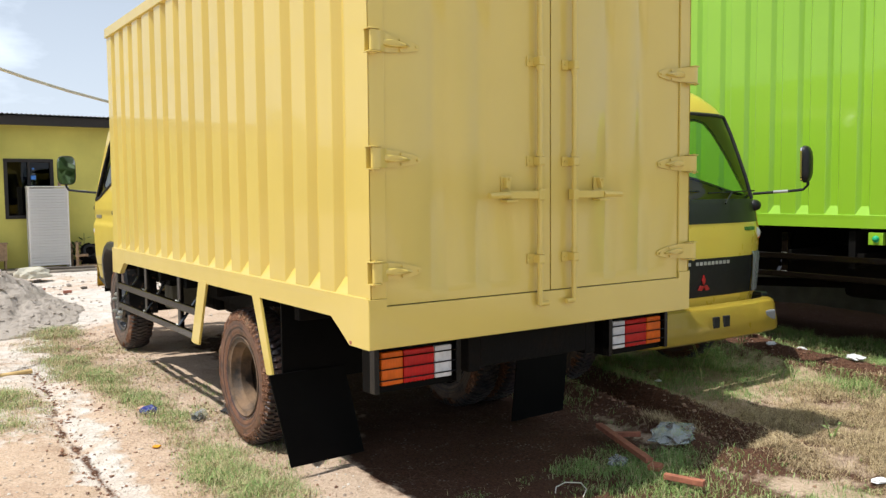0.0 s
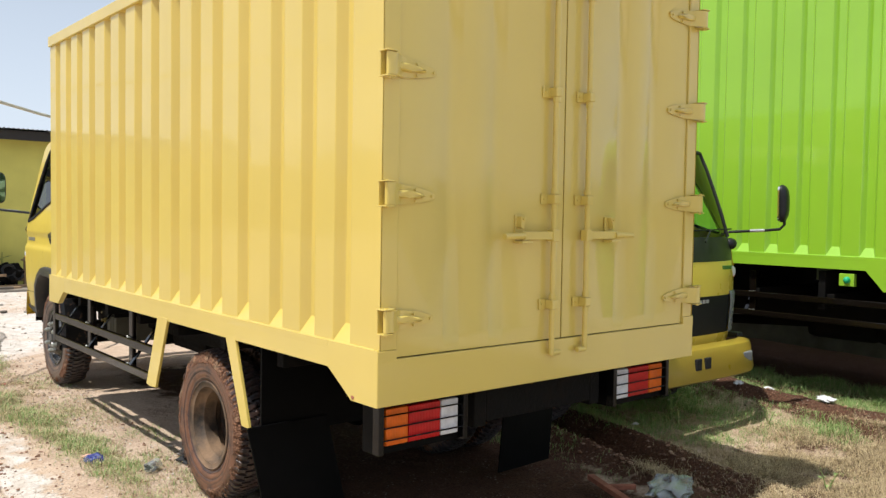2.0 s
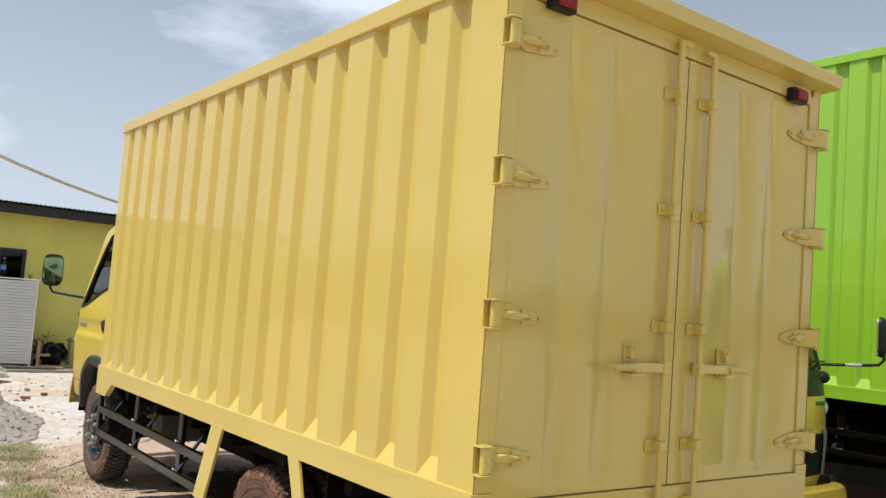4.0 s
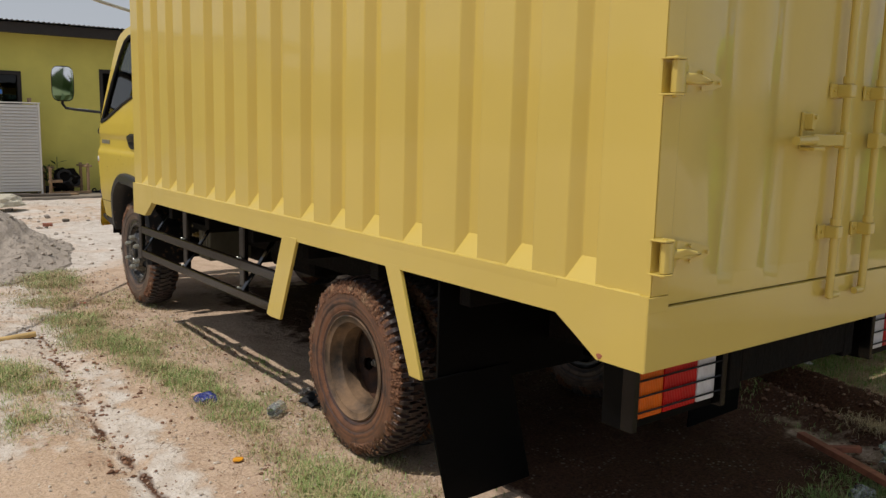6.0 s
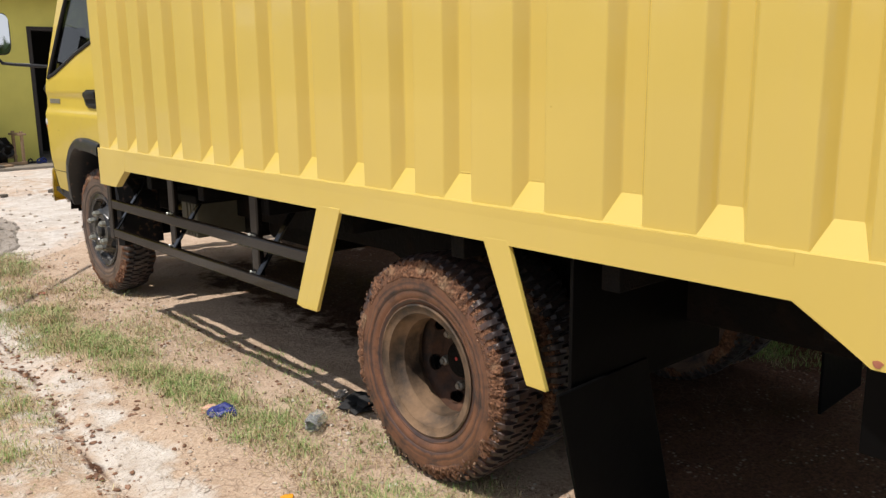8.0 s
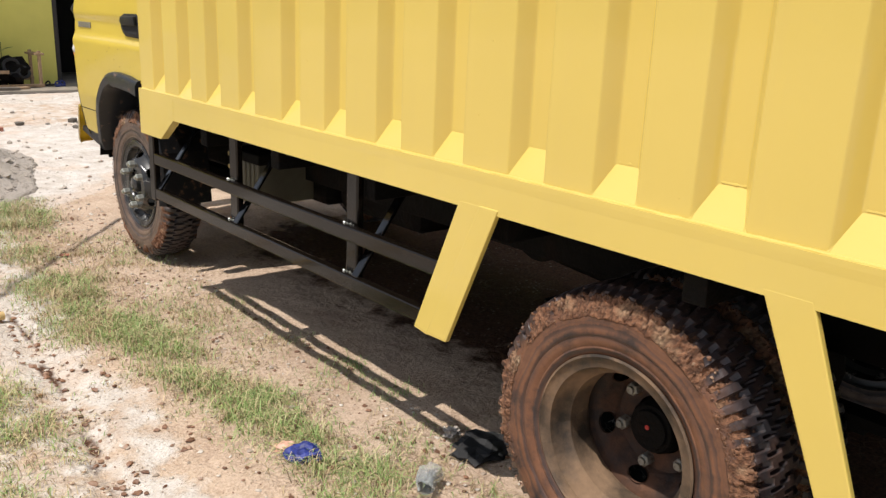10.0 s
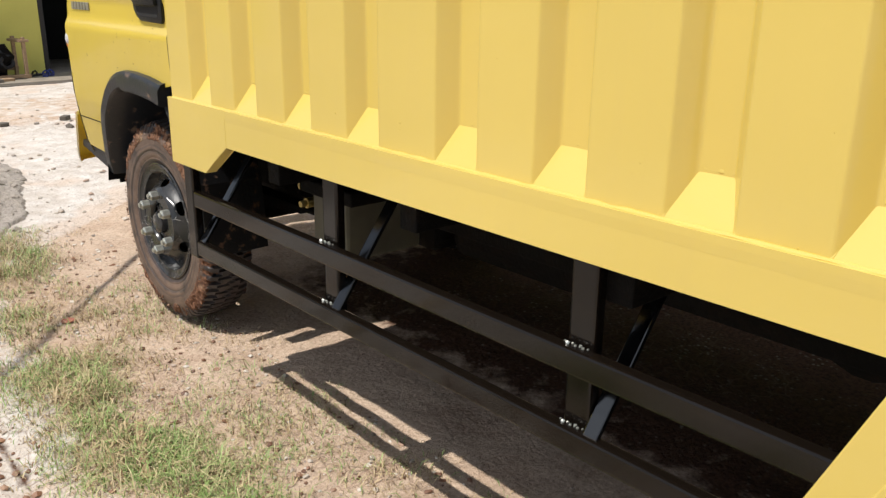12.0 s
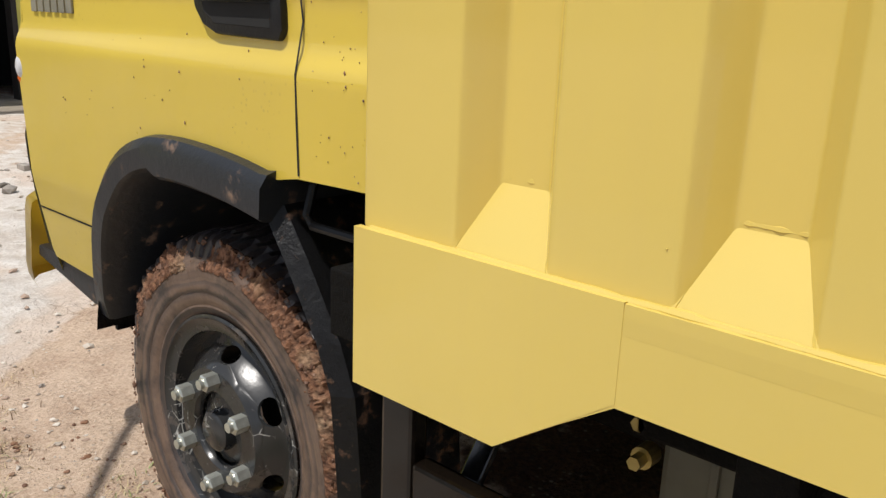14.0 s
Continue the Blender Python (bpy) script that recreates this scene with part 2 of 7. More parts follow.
def clear(name, tint, rough=0.02, ior=1.45):
    """A thin clear sheet: tinted see-through with a Fresnel gloss."""
    n = Nodes(name)
    tree = n.tree
    tree.nodes.remove(n.bsdf)
    body, gloss, blend, edge = n.add("ShaderNodeBsdfTransparent"), n.add("ShaderNodeBsdfGlossy"), n.add("ShaderNodeMixShader"), n.add("ShaderNodeFresnel")
    body.inputs["Color"].default_value = c(*tint)
    gloss.inputs["Roughness"].default_value, edge.inputs["IOR"].default_value = rough, ior
    n.link(edge.outputs["Fac"], blend.inputs["Fac"])
    n.link(body.outputs["BSDF"], blend.inputs[1])
    n.link(gloss.outputs["BSDF"], blend.inputs[2])
    n.link(blend.outputs["Shader"], tree.nodes["Material Output"].inputs["Surface"])
    return n.mat


GLASS = clear("tinted_glass", (0.66, 0.82, 0.78))
DARK_GLASS = clear("dark_tinted_glass", (0.14, 0.16, 0.16))
BOTTLE = clear("bottle_plastic", (0.75, 0.85, 0.92), 0.08, 1.45)
n = Nodes("mirror")
MIRROR = n.done(c(0.9, 0.9, 0.9), 0.02, 1.0)


def tyre_material(name, amount, thin, full):
    """Black tread rubber with red-brown mud dried on the side walls and packed between the lugs."""
    n = Nodes(name)
    cake = n.add("ShaderNodeVertexColor")
    cake.layer_name = "mud"
    sep = n.add("ShaderNodeSeparateColor")
    n.link(cake.outputs["Color"], sep.inputs["Color"])
    crust, veil, split = sep.outputs["Red"], sep.outputs["Green"], sep.outputs["Blue"]
    grain = n.noise(60, 5, 0.65)
    patch = n.ramp(n.math("ADD", crust, n.math("MULTIPLY", n.math("SUBTRACT", grain, 0.5), 0.8)), 0.40, 0.56)
    soil = n.mix(n.ramp(grain, 0.32, 0.68), c(0.12, 0.048, 0.024), c(0.32, 0.16, 0.088))
    soil = n.mix(n.ramp(n.noise(9, 4), 0.54, 0.68), soil, c(0.36, 0.24, 0.145))
    soil = n.mix(n.math("MULTIPLY", split, 0.8), soil, c(0.035, 0.017, 0.010))
    # rings rubbed into the film on the side wall
    flat = n.add("ShaderNodeVectorMath")
    flat.operation = "MULTIPLY"
    flat.inputs[1].default_value = (0, 1, 1)
    n.link(n.co, flat.inputs[0])
    far = n.add("ShaderNodeVectorMath")
    far.operation = "LENGTH"
    n.link(flat.outputs["Vector"], far.inputs[0])
    ring = n.add("ShaderNodeTexNoise")
    ring.noise_dimensions = "1D"
    ring.inputs["Scale"].default_value, ring.inputs["Detail"].default_value = 55, 4
    n.link(n.math("ADD", far.outputs["Value"], n.math("MULTIPLY", n.noise(9, 5, 0.65), 0.035)), ring.inputs["W"])
    rubber = n.ramp(n.noise(18, 4), 0.3, 0.75, c(0.011, 0.0135, 0.018), c(0.032, 0.036, 0.043))
    film = n.mix(n.noise(26, 5, 0.65), c(*thin), c(*full))
    thick = n.math("MULTIPLY", n.ramp(ring.outputs["Fac"], 0.18, 0.54), n.ramp(n.noise(9, 6, 0.68), 0.30, 0.52))
    rubber = n.mix(n.math("MULTIPLY", n.math("MULTIPLY", veil, thick), amount), rubber, film)
    n.bump(n.math("MULTIPLY", patch, grain), 0.9, 0.012)
    n.bump(ring.outputs["Fac"], 0.04, 0.004)
    n.bump(n.noise(120, 3), 0.25, 0.003)
    return n.done(n.mix(patch, rubber, soil), n.mix(patch, c(0.42, 0.42, 0.42), c(0.95, 0.95, 0.95)))


TYRE = tyre_material("muddy_tyre", 0.9, (0.105, 0.040, 0.020), (0.28, 0.125, 0.064))
TYRE_DARK = tyre_material("dusty_tyre", 0.62, (0.145, 0.080, 0.052), (0.33, 0.22, 0.15))


def ground_material():
    """Bare lot: pale chalky dirt, red-brown soil and thin turf, told apart by the masks painted on the sheet; the soil
    mask also carries painted shade.
    """
    n = Nodes("lot_ground")
    mask = n.add("ShaderNodeVertexColor")
    mask.layer_name = "kind"
    sep = n.add("ShaderNodeSeparateColor")
    n.link(mask.outputs["Color"], sep.inputs["Color"])
    fine, mid, broad = n.noise(75, 7, 0.72), n.noise(9, 6, 0.6), n.noise(1.3, 4)
    wob = n.math("MULTIPLY", n.math("SUBTRACT", mid, 0.5), 1.3)
    pale_k = n.ramp(n.math("ADD", sep.outputs["Red"], wob), 0.34, 0.66)
    turf_k = n.ramp(n.math("ADD", sep.outputs["Green"], wob), 0.40, 0.75)
    soil_shade_k = n.ramp(n.math("ADD", sep.outputs["Blue"], wob), 0.36, 0.64)
    soil = n.mix(n.ramp(fine, 0.32, 0.7), c(0.41, 0.29, 0.205), c(0.72, 0.565, 0.43))
    soil = n.mix(n.ramp(mid, 0.5, 0.7), soil, c(0.60, 0.455, 0.34))
    soil = n.mix(n.math("MULTIPLY", n.ramp(n.noise(3.1, 6, 0.62, offset=(7, 2, 0)), 0.48, 0.62), 0.34), soil, n.mix(n.ramp(fine, 0.3, 0.7), c(0.22, 0.125, 0.078), c(0.46, 0.305, 0.205)))
    pale = n.mix(n.ramp(mid, 0.36, 0.66), c(0.57, 0.505, 0.44), c(0.74, 0.695, 0.64))
    pale = n.mix(n.math("MULTIPLY", n.ramp(broad, 0.50, 0.60), 0.55), pale, c(0.66, 0.505, 0.39))
    pale = n.mix(n.math("MULTIPLY", n.ramp(fine, 0.36, 0.56, c(1, 1, 1), c(0, 0, 0)), 0.35), pale, c(0.38, 0.28, 0.21))
    turf = n.mix(n.ramp(fine, 0.3, 0.7), c(0.19, 0.145, 0.075), c(0.47, 0.37, 0.235))
    # red soil, dark enough to double as the painted shade under the trucks
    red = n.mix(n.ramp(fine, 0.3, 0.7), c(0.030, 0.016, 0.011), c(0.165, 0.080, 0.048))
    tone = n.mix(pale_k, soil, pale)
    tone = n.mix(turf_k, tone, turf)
    tone = n.mix(soil_shade_k, tone, red)
    # drying cracks in the bare clay
    crack = n.ramp(n.cells(19, "DISTANCE_TO_EDGE", (1, 0.75, 1)), 0.0, 0.06, c(1, 1, 1), c(0, 0, 0))
    crack = n.math("MULTIPLY", crack, n.ramp(n.noise(0.9, 3, offset=(3, 1, 0)), 0.50, 0.58))
    crack = n.math("MULTIPLY", crack, n.ramp(n.noise(14, 4), 0.40, 0.52))
    tone = n.mix(n.math("MULTIPLY", crack, 0.6), tone, c(0.20, 0.13, 0.09))
    n.bump(mid, 0.8, 0.04)
    specks = n.ramp(n.cells(38), 0.10, 0.30, c(1, 1, 1), c(0, 0, 0))
    specks = n.math("MULTIPLY", specks, n.ramp(n.noise(6, 4, 0.6), 0.48, 0.62))
    tone = n.mix(n.math("MULTIPLY", specks, 0.6), tone, n.mix(n.noise(90, 2), c(0.22, 0.14, 0.095), c(0.74, 0.66, 0.56)))
    n.bump(fine, 0.7, 0.014)
    n.bump(specks, 0.35, 0.008)
    return n.done(tone, 0.95, Specular_IOR_Level=0.15)


GROUND = ground_material()


def sand_material():
    n = Nodes("grey_sand")
    tone = n.mix(n.noise(90, 4, 0.7), c(0.31, 0.262, 0.22), c(0.57, 0.505, 0.44))
    tone = n.mix(n.ramp(n.noise(2.2, 4), 0.54, 0.74), tone, c(0.42, 0.36, 0.30))
    n.bump(n.noise(70, 5, 0.7), 0.6, 0.015)
    n.bump(n.noise(16, 6, 0.65), 0.8, 0.05)
    return n.done(tone, 0.95, Specular_IOR_Level=0.15)


SAND = sand_material()


def blades_material(name, a, b, dry, share):
    n = Nodes(name)
    r = n.island()
    tone = n.mix(r, c(*a), c(*b))
    tone = n.mix(n.ramp(n.math("FRACT", n.math("MULTIPLY", r, 37.7)), 1 - share - 0.05, 1 - share + 0.05), tone, c(*dry))
    return n.done(tone, 0.6, Subsurface_Weight=0.0)


GRASS = blades_material("grass_blades", (0.15, 0.25, 0.06), (0.35, 0.455, 0.16), (0.58, 0.49, 0.28), 0.26)
LUSH = blades_material("lush_grass", (0.12, 0.235, 0.05), (0.32, 0.455, 0.14), (0.52, 0.45, 0.24), 0.16)
STRAW = blades_material("dry_grass", (0.36, 0.26, 0.13), (0.60, 0.47, 0.28), (0.17, 0.11, 0.06), 0.22)
LEAVES = blades_material("leaf_clumps", (0.03, 0.07, 0.015), (0.08, 0.14, 0.03), (0.12, 0.13, 0.04), 0.1)
PEBBLES = blades_material("small_stones", (0.30, 0.23, 0.17), (0.66, 0.60, 0.52), (0.38, 0.27, 0.20), 0.15)
CRUST = blades_material("dried_mud", (0.085, 0.038, 0.02), (0.20, 0.10, 0.056), (0.30, 0.19, 0.12), 0.10)
CLODS = blades_material("soil_clods", (0.12, 0.055, 0.030), (0.27, 0.14, 0.08), (0.32, 0.20, 0.13), 0.12)

# ---- building helpers ----
def part(name, bm, material, parent=None, label="", smooth=False):
    """Links a bmesh as one mesh object, under a thing or a part where one is given."""
    me = bpy.data.meshes.new(name)
    bmesh.ops.recalc_face_normals(bm, faces=bm.faces)
    bm.to_mesh(me)
    bm.free()
    me.materials.append(material)
    if smooth:
        me.polygons.foreach_set("use_smooth", [True] * len(me.polygons))
        me.set_sharp_from_angle(angle=radians(38))
    ob = new(name, me)
    ob.parent = parent
    if label:
        ob["label"] = label
    return ob


def again(ob, m, parent=None):
    """One more piece on the same mesh, with its own sub-pieces."""
    twin = new(ob.name.split(".")[0], ob.data)
    twin.parent = parent if parent is not None else ob.parent
    twin.matrix_basis = m
    if "label" in ob:
        twin["label"] = ob["label"]
    for kid in ob.children:
        k = new(kid.name.split(".")[0], kid.data)
        k.parent, k.matrix_basis = twin, kid.matrix_basis
        if "label" in kid:
            k["label"] = kid["label"]
    return twin


def thing(name, at, label, category, group="", kind="", turn=0):
    """An Empty at the thing's base."""
    ob = new(name)
    ob.matrix_basis = pose(*at, 0, 0, turn)
    return tagged(ob, label, category, group, kind)


def box(bm, x0, x1, y0, y1, z0, z1, bevel=0.0, m=None):
    r = bmesh.ops.create_cube(bm, size=1.0)
    vs = r["verts"]
    for v in vs:
        v.co = Vector(((x0 + x1) / 2 + v.co.x * (x1 - x0), (y0 + y1) / 2 + v.co.y * (y1 - y0), (z0 + z1) / 2 + v.co.z * (z1 - z0)))
    if bevel:
        es = list({e for v in vs for e in v.link_edges})
        out = bmesh.ops.bevel(bm, geom=es, offset=bevel, segments=2, affect="EDGES", profile=0.5)
        vs = list({v for f in out["faces"] for v in f.verts} | {v for v in vs if v.is_valid})
    if m is not None:
        bmesh.ops.transform(bm, matrix=m, verts=vs)
    return bm


def prism(bm, pts, axis, a, b, bevel=0.0):
    """A flat outline drawn out from a to b along an axis; pts are the two other coordinates in x, y, z order."""
    def at(p, d):
        return {"x": (d, p[0], p[1]), "y": (p[0], d, p[1]), "z": (p[0], p[1], d)}[axis]
    lo, hi = [bm.verts.new(at(p, a)) for p in pts], [bm.verts.new(at(p, b)) for p in pts]
    k = len(pts)
    faces = [bm.faces.new(lo), bm.faces.new(hi[::-1])]
    faces += [bm.faces.new((lo[i], lo[(i + 1) % k], hi[(i + 1) % k], hi[i])) for i in range(k)]
    if bevel:
        es = list({e for f in faces for e in f.edges})
        bmesh.ops.bevel(bm, geom=es, offset=bevel, segments=2, affect="EDGES", profile=0.5)
    return bm


def tube(bm, path, r, seg=10, caps=True):
    """A round bar along a path of points; r is one radius or one a point."""
    path = [Vector(p) for p in path]
    rs = r if isinstance(r, (list, tuple)) else [r] * len(path)
    rings = []
    side = None
    for i, p in enumerate(path):
        d = (path[min(i + 1, len(path) - 1)] - path[max(i - 1, 0)]).normalized()
        if side is None:
            side = d.cross(Vector((0, 0, 1)) if abs(d.z) < 0.9 else Vector((1, 0, 0))).normalized()
        side = (side - d * side.dot(d)).normalized()
        up = d.cross(side)
        rings.append([bm.verts.new(p + rs[i] * (math.cos(t) * side + math.sin(t) * up)) for t in [2 * math.pi * j / seg for j in range(seg)]])
    for a, b in zip(rings, rings[1:]):
        for j in range(seg):
            bm.faces.new((a[j], a[(j + 1) % seg], b[(j + 1) % seg], b[j]))
    if caps:
        bm.faces.new(rings[0][::-1])
        bm.faces.new(rings[-1])
    return bm


def revolve(bm, profile, seg=64, closed=False):
    """Turns a profile of (x, r) round the x axis."""
    rings = [[bm.verts.new((x, r * math.cos(2 * math.pi * j / seg), r * math.sin(2 * math.pi * j / seg))) for j in range(seg)] for x, r in profile]
    pairs = list(zip(rings, rings[1:])) + ([(rings[-1], rings[0])] if closed else [])
    for a, b in pairs:
        for j in range(seg):
            bm.faces.new((a[j], a[(j + 1) % seg], b[(j + 1) % seg], b[j]))
    return bm


def sheet(bm, rows, close=False):
    """A surface through rows of points of equal length."""
    vs = [[bm.verts.new(p) for p in row] for row in rows]
    for a, b in zip(vs, vs[1:]):
        for j in range(len(a) - 1):
            bm.faces.new((a[j], a[j + 1], b[j + 1], b[j]))
    return vs


def bar(bm, a, b, w, h, bevel=0.003):
    """A square-section bar from a to b, w across and h high."""
    a, b = Vector(a), Vector(b)
    d = (b - a)
    m = Matrix.Translation((a + b) / 2) @ d.to_track_quat("X", "Z").to_matrix().to_4x4()
    return box(bm, -d.length / 2, d.length / 2, -w / 2, w / 2, -h / 2, h / 2, bevel, m)


def lump(bm, at, size, squash=0.6, rough=0.25, sub=2, seed=0):
    """A rough stone or clod."""
    r = bmesh.ops.create_icosphere(bm, subdivisions=sub, radius=1.0)
    for v in r["verts"]:
        k = 1 + rough * 2 * noise.noise(v.co * 1.7 + Vector((seed * 3.1, seed * 1.7, 0)))
        v.co = Vector(at) + Vector((v.co.x * size * k, v.co.y * size * k * 0.8, v.co.z * size * squash * k))
    return bm


def value_noise(x, y, seed=0):
    """Smooth noise in 0..1 on arrays."""
    xi, yi = np.floor(x), np.floor(y)
    fx, fy = x - xi, y - yi
    fx, fy = fx * fx * (3 - 2 * fx), fy * fy * (3 - 2 * fy)

    def at(i, j):
        h = np.sin(i * 127.1 + j * 311.7 + seed * 74.7) * 43758.5453
        return h - np.floor(h)
    return (at(xi, yi) * (1 - fx) + at(xi + 1, yi) * fx) * (1 - fy) + (at(xi, yi + 1) * (1 - fx) + at(xi + 1, yi + 1) * fx) * fy


def fractal(x, y, scale, octaves=4, seed=0):
    total, weight, amp = 0, 0, 1.0
    for i in range(octaves):
        total = total + amp * value_noise(x * scale * 2 ** i + 13.3 * i, y * scale * 2 ** i - 7.7 * i, seed + i)
        weight, amp = weight + amp, amp * 0.5
    return total / weight


def smooth(a, b, v):
    k = np.clip((v - a) / (b - a), 0, 1)
    return k * k * (3 - 2 * k)


def along(x, y, pts):
    """The distance of points to a broken line."""
    best = np.full(np.shape(x), 1e9)
    for (ax, ay), (bx, by) in zip(pts, pts[1:]):
        dx, dy = bx - ax, by - ay
        k = np.clip(((x - ax) * dx + (y - ay) * dy) / (dx * dx + dy * dy), 0, 1)
        best = np.minimum(best, np.hypot(x - ax - k * dx, y - ay - k * dy))
    return best


# ---- the lot ----
RUTS = ([(4.62, 5.7), (4.45, 4.82), (4.34, 4.17), (4.22, 3.65), (4.08, 3.22), (4.0, 2.90)], [(7.2, 6.2), (6.74, 5.12), (6.43, 4.47), (6.33, 4.08), (6.31, 3.6), (6.28, 2.9), (6.2, 1.6)])


def straw_amount(x, y):
    """Where the turf has dried to straw on red soil."""
    x, y = np.asarray(x, float), np.asarray(y, float)
    return smooth(3.6, 4.1, x + 0.8 * (fractal(x, y, 1.4, 3, 71) - 0.5)) * smooth(3.75, 3.1, y + 0.9 * (fractal(x, y, 1.2, 3, 72) - 0.5)) * smooth(7.2, 6.2, x)


def ground_height(x, y):
    x, y = np.asarray(x, float), np.asarray(y, float)
    near = smooth(60, 12, np.hypot(x - 2, y - 6))
    z = -0.012 + 0.0095 * np.clip(y - 4.66, -4, 12)
    z = z + near * (0.05 * (fractal(x, y, 0.55, 3, 3) - 0.5) + 0.035 * (fractal(x, y, 2.6, 4, 9) - 0.5))
    z = z + near * 0.02 * (fractal(x, y, 11, 3, 21) - 0.5)
    for i, line in enumerate(RUTS):
        d = along(x, y, line) + 0.12 * (fractal(x, y, 3, 3, 30 + i) - 0.5)
        z = z + 0.085 * np.exp(-((d - 0.22) / 0.11) ** 2) - 0.07 * np.exp(-(d / 0.13) ** 2)
    # worn hollow of the wheel track beside the chalk
    z = z - 0.025 * np.exp(-((x - 1.02 - 0.08 * np.sin(y)) / 0.07) ** 2) * smooth(3, 4, y) * smooth(8, 7, y)
    # level under the wheels of the parked truck
    for wx, wy in ((1.83, 4.66), (3.55, 4.66), (2.0, 8.0), (3.38, 8.0)):
        k = np.exp(-(np.hypot(x - wx, y - wy) / 0.35) ** 4)
        z = z * (1 - k) + k * (-0.012 + 0.0095 * (wy - 4.66))
    return z


def turf_amount(x, y):
    """How thick the grass stands, 0 to 1."""
    x, y = np.asarray(x, float), np.asarray(y, float)
    centre = np.interp(y, (3.6, 4.6, 5.7, 6.3, 7.0, 7.6, 8.4, 9.2), (1.50, 1.50, 1.58, 1.47, 1.37, 1.42, 1.48, 1.50))
    width = np.interp(y, (3.6, 5.0, 6.0, 7.0, 8.0, 9.0, 9.6), (0.24, 0.13, 0.15, 0.18, 0.26, 0.36, 0.50))
    strip = np.exp(-((x - centre) / width) ** 2) * smooth(3.2, 3.9, y) * smooth(9.9, 9.2, y)
    strip = strip * (0.40 + 0.60 * smooth(0.32, 0.58, fractal(x, y, 1.5, 2, 5))) * (1 - 0.55 * smooth(4.3, 4.6, y) * smooth(5.5, 5.2, y))
    strip = np.maximum(strip, 0.30 * smooth(1.25, 1.5, x) * smooth(2.15, 1.9, x) * smooth(3.5, 4.5, y) * smooth(9.2, 8.6, y))
    left = 1.0 * np.exp(-(((x - 0.74) / 0.20) ** 2 + ((y - 6.2) / 0.60) ** 2))
    rear = (smooth(2.75, 3.2, x) + 0.10 * smooth(2.0, 2.5, x) * smooth(3.6, 2.6, y)) * smooth(6.4, 4.4, y) * (0.80 + 0.2 * smooth(3.9, 5.2, x)) + 0.5 * smooth(1.5, 1.9, x) * smooth(3.9, 3.3, y) * smooth(2.9, 2.3, x)
    rear = rear * (0.32 + 0.68 * smooth(0.40, 0.60, fractal(x, y, 1.3, 3, 8))) * (1 - 0.85 * straw_amount(x, y)) * (1 - 0.95 * smooth(3.05, 3.4, y) * smooth(4.0, 3.6, x))
    lot = 0.7 * smooth(5.0, 9, x) * smooth(4.5, 8, y) * smooth(13, 11, y)
    house = 0.5 * np.exp(-(((x - 3.1) / 0.5) ** 2 + ((y - 11.6) / 0.5) ** 2))
    far = 0.9 * smooth(9, 14, np.hypot(x - 2, y - 6)) * smooth(14, 16, np.hypot(x - 3, y - 12))
    k = np.maximum.reduce([strip, left, np.clip(rear, 0, 1), lot, house, far])
    for line in RUTS:
        k = k * smooth(0.12, 0.34, along(x, y, line) + 0.15 * (fractal(x, y, 3, 2, 77) - 0.5))
    return k * (0.3 + 0.7 * smooth(0.34, 0.56, fractal(x, y, 4.0, 3, 14))) * (0.45 + 0.55 * smooth(0.36, 0.58, fractal(x, y, 11.0, 2, 15)))


